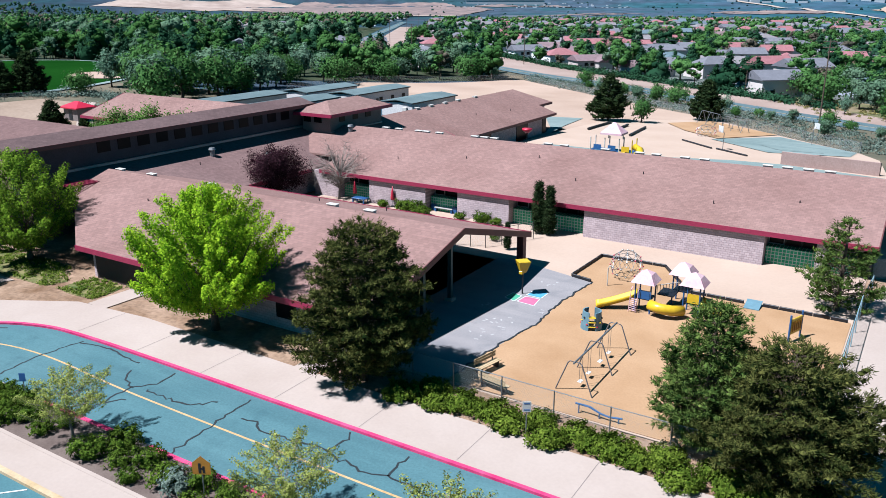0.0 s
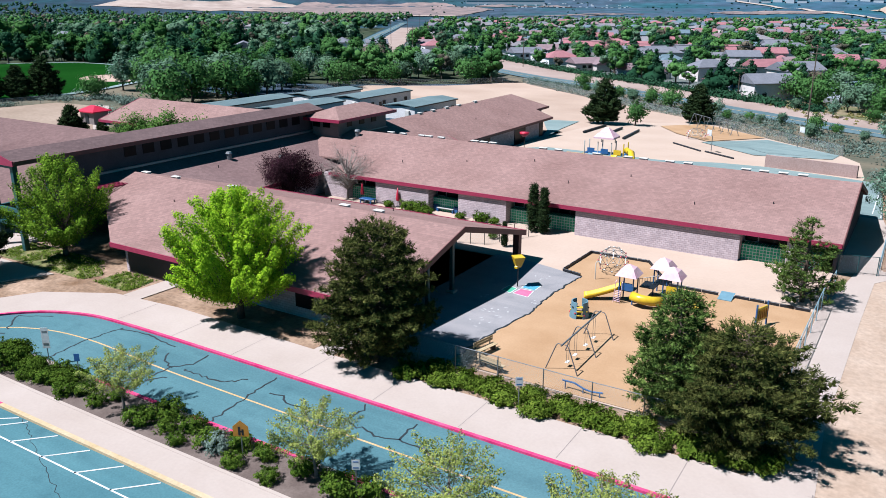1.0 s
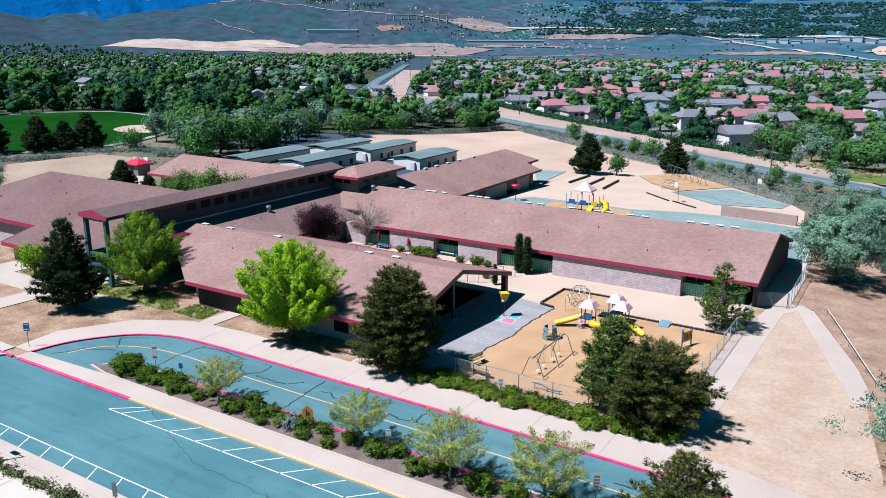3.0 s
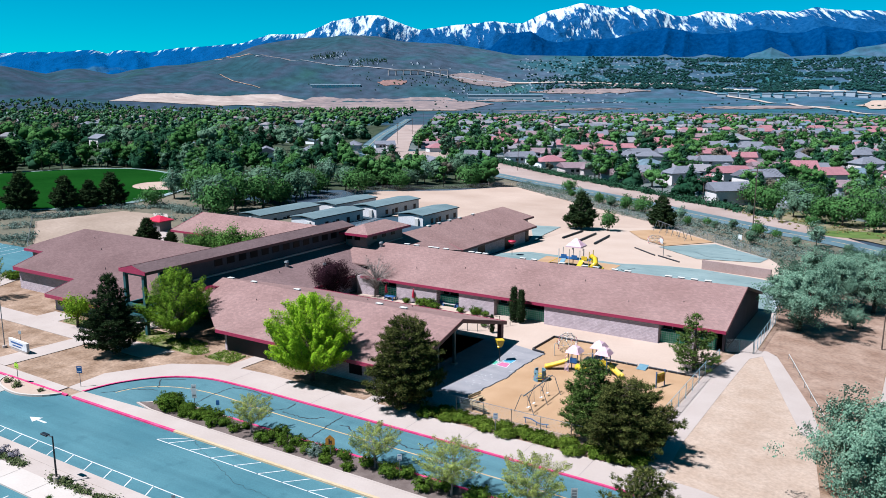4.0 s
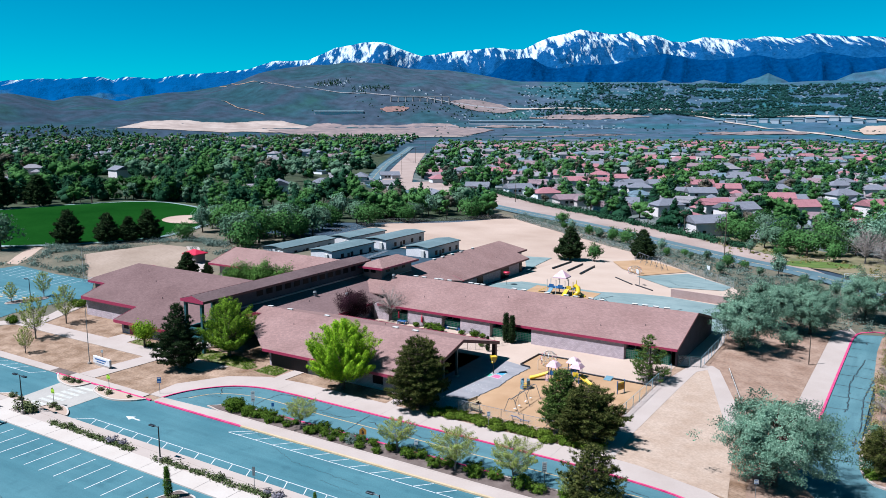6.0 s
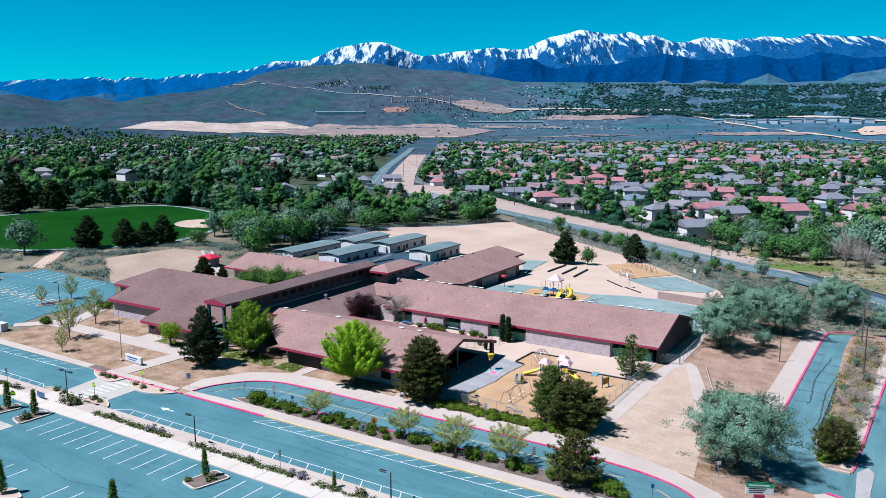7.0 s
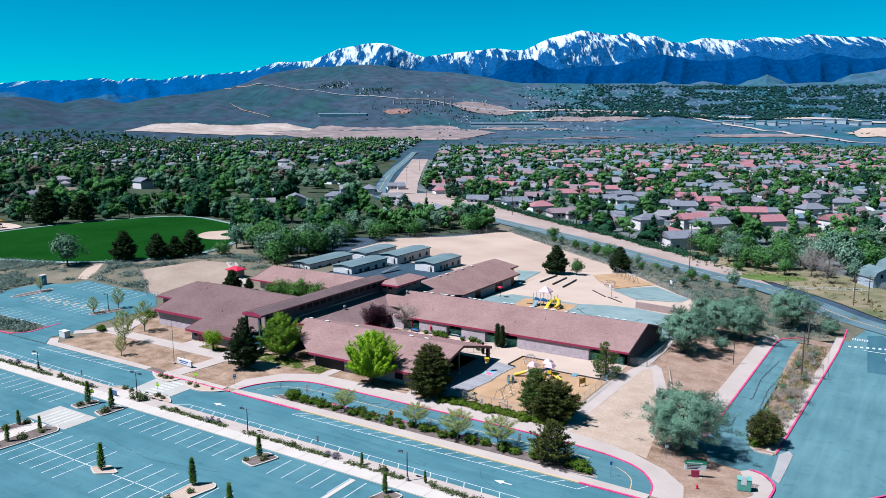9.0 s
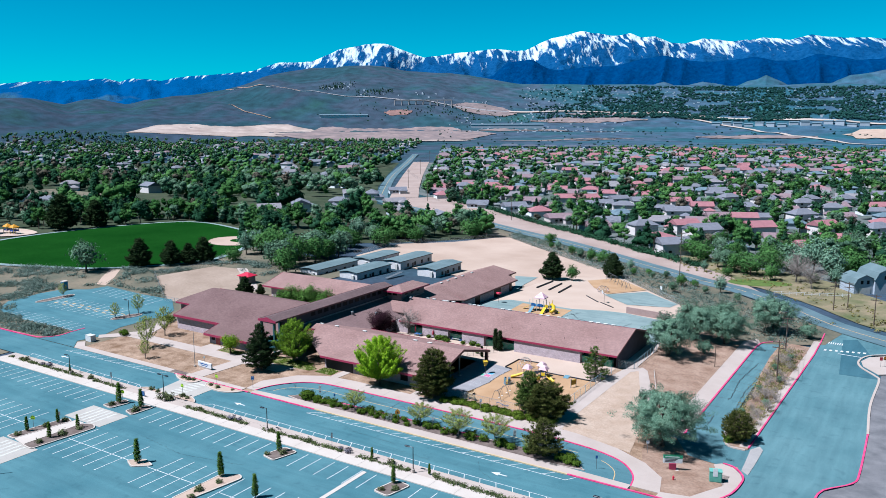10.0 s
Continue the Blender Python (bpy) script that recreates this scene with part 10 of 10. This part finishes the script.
# ---------------------------------------------------------------- back playground and portables
def portable(x, y, turn, ln, label):
    t = thing("portable_classroom", label, "building", Matrix.Translation((x, y, -0.75)) @ Matrix.Rotation(turn, 4, 'Z'), "portable classrooms")
    w = 7.6
    part("wall", boxed(-w, 0, 0, ln, -1.0, 2.7), M_PORTWALL, t)
    part("skirt", boxed(-w + 0.1, -0.1, 0.1, ln - 0.1, -1.4, -1.0), M_STUCCO, t)
    r = bmesh.new()
    slab(r, [(-w - 0.3, -0.4, 2.85), (-w / 2, -0.4, 3.35), (-w / 2, ln + 0.4, 3.35), (-w - 0.3, ln + 0.4, 2.85)], 0.14)
    slab(r, [(-w / 2, -0.4, 3.35), (0.3, -0.4, 2.85), (0.3, ln + 0.4, 2.85), (-w / 2, ln + 0.4, 3.35)], 0.14)
    part("roof", r, M_PORTROOF, t, "grey-green metal roof")
    part("trim", boxed(0.28, 0.36, -0.4, ln + 0.4, 2.6, 2.84), M_DARKMETAL, t)
    for k in range(4):
        yy = ln * (0.16 + 0.22 * k)
        if k == 1:
            d_ = part("door", boxed(0.0, 0.06, yy - 0.5, yy + 0.5, -0.9, 1.3), M_DARKMETAL, t)
        wn_ = part("window", boxed(0.0, 0.05, yy + 0.9, yy + 2.1, 0.2, 1.5), M_GLASS, t)
        part("frame", boxed(0.05, 0.08, yy + 0.85, yy + 2.15, 1.5, 1.58), M_WHITEFRAME, wn_)
    part("air_unit", boxed(-2.2, -1.2, -0.5, 0.0, -0.2, 1.9, bevel=0.03), M_VENT, t)
    return t


for px, py, ln in ((-124.8, 112.0, 22.4), (-110.0, 115.4, 19.3), (-109.2, 139.6, 20.7), (-90.4, 134.0, 17.0), (-121.5, 137.5, 18.5)):
    portable(px, py, 0.0, ln, "white portable classroom with a grey-green metal roof")
rampw = thing("access_ramp", "grey metal access ramp beside a portable classroom", "ramp", Matrix.Translation((-103.0, 121.5, tz(-103, 121) + 0.1)))
part("deck", slab(bmesh.new(), [(0, 0, 0.2), (1.4, 0, 0.2), (1.4, 9, 0.9), (0, 9, 0.9)], 0.1), M_METAL, rampw)
for x in (0, 1.4):
    part("hand_rail", tube(bmesh.new(), [(x, 0, 1.1), (x, 9, 1.8)], 0.03, 6), M_METAL, rampw)
    for k in range(6):
        part("post", tube(bmesh.new(), [(x, k * 1.8, -0.1), (x, k * 1.8, 1.1 + 0.14 * k)], 0.025, 5), M_METAL, rampw)
kio = thing("kiosk", "small block shed with a bright red roof", "shed", Matrix.Translation((-134.7, 89.3, tz(-134.7, 89.3))))
part("wall", boxed(-2, 2, -1.6, 1.6, -0.3, 2.5), M_STUCCO, kio)
part("roof", hip(bmesh.new(), -2.6, 2.6, -2.1, 2.1, 2.5, 3.5), M_RED, kio)
part("door", boxed(-0.5, 0.5, -1.66, -1.6, 0, 2.0), M_DARKMETAL, kio)


def post_target(x, y, m, label, h=2.9):
    t = thing("ball_funnel", label, "ball game", Matrix.Translation((x, y, tz(x, y) + 0.2)))
    part("post", tube(bmesh.new(), [(0, 0, -0.1), (0, 0, h - 0.4)], 0.06, 8), M_DARKMETAL, t)
    part("funnel", tube(bmesh.new(), [(0, 0, h - 0.6), (0, 0, h - 0.2), (0, 0, h + 0.1), (0, 0, h - 0.1)], [0.3, 0.75, 0.8, 0.5], 12), m, t, "", True)


post_target(-53.2, 110.5, M_RED, "red ball funnel on a post in the back court")


def hoop(x, y, turn):
    t = thing("basketball_hoop", "white basketball board on a steel post", "basketball hoop", Matrix.Translation((x, y, tz(x, y) + 0.2)) @ Matrix.Rotation(turn, 4, 'Z'))
    part("post", tube(bmesh.new(), [(0, 0, -0.1), (0, 0, 2.6), (0, -0.5, 3.1)], 0.06, 8), M_METAL, t)
    part("board", boxed(-0.75, 0.75, -0.62, -0.55, 2.7, 3.7, bevel=0.02), M_SIGNW, t)
    part("ring", tube(bmesh.new(), [(0.22 * math.cos(a), -0.85 + 0.22 * math.sin(a), 2.9) for a in np.linspace(0, math.tau, 13)], 0.02, 5), M_RED, t)


hoop(-17.3, 149, radians(130))
hoop(-27.9, 129.6, radians(-50))
net = copy_thing(dome, Matrix.Translation((-34.7, 146.4, tz(-34.7, 146.4) + 0.2)) @ Matrix.Diagonal((1.4, 1.4, 0.85, 1)))
net["label"] = "pale steel dome climber on the back playground"
bp = thing("play_structure", "white and blue climber with yellow slides", "play structure", Matrix.Translation((-38.2, 107.8, tz(-38.2, 107.8) + 0.2)) @ Matrix.Scale(1.25, 4))
for dx in (-2.5, -0.8, 0.9, 2.4):
    for dy in (-0.8, 0.8):
        part("post", tube(bmesh.new(), [(dx, dy, -0.1), (dx, dy, 2.6)], 0.07, 6), M_VENT if dx < 1 else M_YELLOW, bp)
for dx in (-1.65, 0.05, 1.65):
    part("deck", boxed(dx - 0.85, dx + 0.85, -0.8, 0.8, 1.1, 1.18), M_BLUE, bp)
    part("panel", boxed(dx - 0.45, dx + 0.45, -0.86, -0.8, 1.2, 1.8), M_BLUE if dx < 1 else M_YELLOW, bp)
part("canopy", hip(bmesh.new(), -1.3, 1.2, -1.1, 1.1, 3.2, 4.3), M_CANOPY, bp)
for dx in (-0.8, 0.9):
    part("canopy_post", tube(bmesh.new(), [(dx, 0.4, 2.4), (dx, 0.4, 3.2)], 0.06, 6), M_VENT, bp)
for sx in (-1, 1):
    bm = bmesh.new()
    slab(bm, [(sx * 2.5, -0.4, 1.2), (sx * 2.5, 0.3, 1.2), (sx * 4.4, 0.3, 0.15), (sx * 4.4, -0.4, 0.15)], 0.1)
    part("slide", bm, M_YELLOW, bp, "yellow plastic slide")
for x0 in (-1.6, 1.3):
    slab_bm = slab(bmesh.new(), [(x0 - 0.35, -0.8, 1.2), (x0 - 0.35, -2.9, 0.12), (x0 + 0.35, -2.9, 0.12), (x0 + 0.35, -0.8, 1.2)], 0.1)
    part("slide", slab_bm, M_YELLOW if x0 > 0 else M_CLIMB, bp, "straight plastic slide")
part("tube_slide", tube(bmesh.new(), [(2.4, 0.2, 1.7), (3.2, -0.3, 1.5), (3.6, -1.2, 1.0), (3.3, -2.0, 0.5)], 0.4, 10), M_YELLOW, bp, "curved yellow tube slide", True)
sheet("wood_chip_bed", [(-46, 104), (-30.7, 104), (-31.3, 113.3), (-47, 113.8)], M_CHIPS, 0.24, 0.1, 5, label="wood chip bed under the back climber", category="ground")
for i, (x0, y0, x1, y1) in enumerate(((-54, 138, -55.1, 153), (-49.3, 137, -50.9, 151), (-44.9, 134.6, -46.9, 149.5))):
    w_ = thing("log_bench", "long dark timber bench on the sandy playground", "bench", Matrix.Translation((0, 0, tz(x0, y0) + 0.1)), "timber benches")
    part("beam", tube(bmesh.new(), [(x0, y0, 0.3), (x1, y1, 0.3 + tz(x1, y1) - tz(x0, y0))], 0.22, 6), M_BLACK, w_)
for x0, y0, x1, y1 in ((-36.1, 136.2, -29.5, 129), (-28.7, 129, -23.1, 124.2)):
    w_ = thing("log_bench", "long dark timber border on the sandy playground", "border", Matrix.Translation((0, 0, tz(x0, y0) + 0.1)), "timber borders")
    part("beam", tube(bmesh.new(), [(x0, y0, 0.15), (x1, y1, 0.15 + tz(x1, y1) - tz(x0, y0))], 0.16, 6), M_BLACK, w_)
bw = thing("ball_wall", "long pink block ball wall behind the school", "wall")
bmw = bmesh.new()
prism(bmw, [(-17.6, 119.6), (-5.0, 117.6), (-4.9, 117.95), (-17.5, 119.95)], -1.2, 1.5)
part("wall", bmw, surface("pink_block_wall", (0.42, 0.29, 0.26), (0.50, 0.36, 0.33), 0.4, 5.0), bw)
sheet("wood_chip_bed", [(-46.6, 163), (-40.5, 175), (-24.7, 160), (-32, 143.8), (-40, 152)], M_CHIPS, 0.26, cell=5, label="wood chip bed under the back swings", category="ground")
for k in range(2):
    s2 = thing("swing_set", "grey steel swing set on the back playground", "swing set", Matrix.Translation((-39 + 6.5 * k, 167 - 7.0 * k, tz(-39, 167) + 0.2)) @ Matrix.Rotation(radians(-47), 4, 'Z'), "back swings")
    for x in (-3.4, 0, 3.4):
        part("frame", tube(bmesh.new(), [(x, -1.1, 0), (x, -0.1, 2.6), (x, 0.1, 2.6), (x, 1.1, 0)], 0.06, 6), M_METAL, s2)
    part("top_bar", tube(bmesh.new(), [(-3.4, 0, 2.6), (3.4, 0, 2.6)], 0.06, 6), M_METAL, s2)
    for x in (-2.4, -1.0, 1.0, 2.4):
        part("seat", boxed(x - 0.2, x + 0.2, -0.12, 0.12, 0.6, 0.66), M_BLACK, s2)
        part("chain", tube(bmesh.new(), [(x, 0, 0.66), (x, 0, 2.6)], 0.02, 4), M_METAL, s2)
# barn-like house over the road
barn = thing("house", "grey barn-shaped house with a blue-grey gambrel roof", "house", Matrix.Translation((36.5, 203, tz(36.5, 203) + 0.2)) @ Matrix.Rotation(radians(38), 4, 'Z') @ Matrix.Scale(0.88, 4))
for bx, bw_, h0, dep, z1 in ((-4.5, 4.2, 3.2, 9, 6.8), (4.0, 5.2, 5.0, 11, 9.4)):
    bm = bmesh.new()
    pr = [(-bw_, -1), (bw_, -1), (bw_, h0), (bw_ * 0.72, h0 + (z1 - h0) * 0.62), (0, z1), (-bw_ * 0.72, h0 + (z1 - h0) * 0.62), (-bw_, h0)]
    a = [bm.verts.new((bx + px, -dep / 2, pz)) for px, pz in pr]
    b = [bm.verts.new((bx + px, dep / 2, pz)) for px, pz in pr]
    bm.faces.new(a), bm.faces.new(b[::-1])
    for i in range(len(pr)):
        bm.faces.new((a[i], b[i], b[(i + 1) % len(pr)], a[(i + 1) % len(pr)]))
    bmesh.ops.recalc_face_normals(bm, faces=bm.faces)
    part("wall", bm, M_HWALL[2], barn)
    rf = bmesh.new()
    top_pts = [(bx + px * 1.07, pz + 0.15) for px, pz in pr[2:]]
    for (x0, z0), (x1, zz) in zip(top_pts, top_pts[1:]):
        slab(rf, [(x0, -dep / 2 - 0.5, z0), (x1, -dep / 2 - 0.5, zz), (x1, dep / 2 + 0.5, zz), (x0, dep / 2 + 0.5, z0)], 0.15)
    part("roof", rf, M_PORTROOF, barn)
    for dx in (-1.2, 1.2):
        wn_ = part("window", boxed(bx + dx - 0.5, bx + dx + 0.5, -dep / 2 - 0.06, -dep / 2 + 0.02, h0 + 0.2, h0 + 1.6), M_GLASS, barn)
        part("frame", boxed(bx + dx - 0.6, bx + dx + 0.6, -dep / 2 - 0.08, -dep / 2 - 0.061, h0 + 1.6, h0 + 1.75), M_WHITEFRAME, wn_)
part("garage_door", boxed(-6.8, -2.2, -4.58, -4.5, -0.4, 2.0), M_VENT, barn)
wf = thing("rail_fence", "white two-rail wooden fence along the road", "fence")
for i in range(11):
    x, y = 11 + 2.15 * i, 180.5 + 0.84 * i
    part("post", boxed(x - 0.07, x + 0.07, y - 0.07, y + 0.07, tz(x, y) - 0.1, tz(x, y) + 1.2), M_SIGNW, wf)
    if i < 10:
        for z in (0.55, 1.05):
            part("rail", tube(bmesh.new(), [(x, y, tz(x, y) + z), (x + 2.15, y + 0.84, tz(x + 2.15, y + 0.84) + z)], 0.06, 4), M_SIGNW, wf)
sheet("pasture", [(2, 189), (30, 183), (34, 204), (8, 222)], M_SCRUB_G, 0.15, cell=8, label="weedy olive pasture over the road", category="ground")
sheet("gravel_corner", [(48.2, 20), (80, 20), (80, 112), (54, 108), (46.6, 101.5), (46.5, 98), (46.2, 80), (47.0, 64), (47.2, 46), (46.6, 40.6), (43.1, 35), (42.6, 30), (47.8, 28)], M_GRAVEL, 0.14, cell=8, label="grey gravel bank beside the street", category="ground")
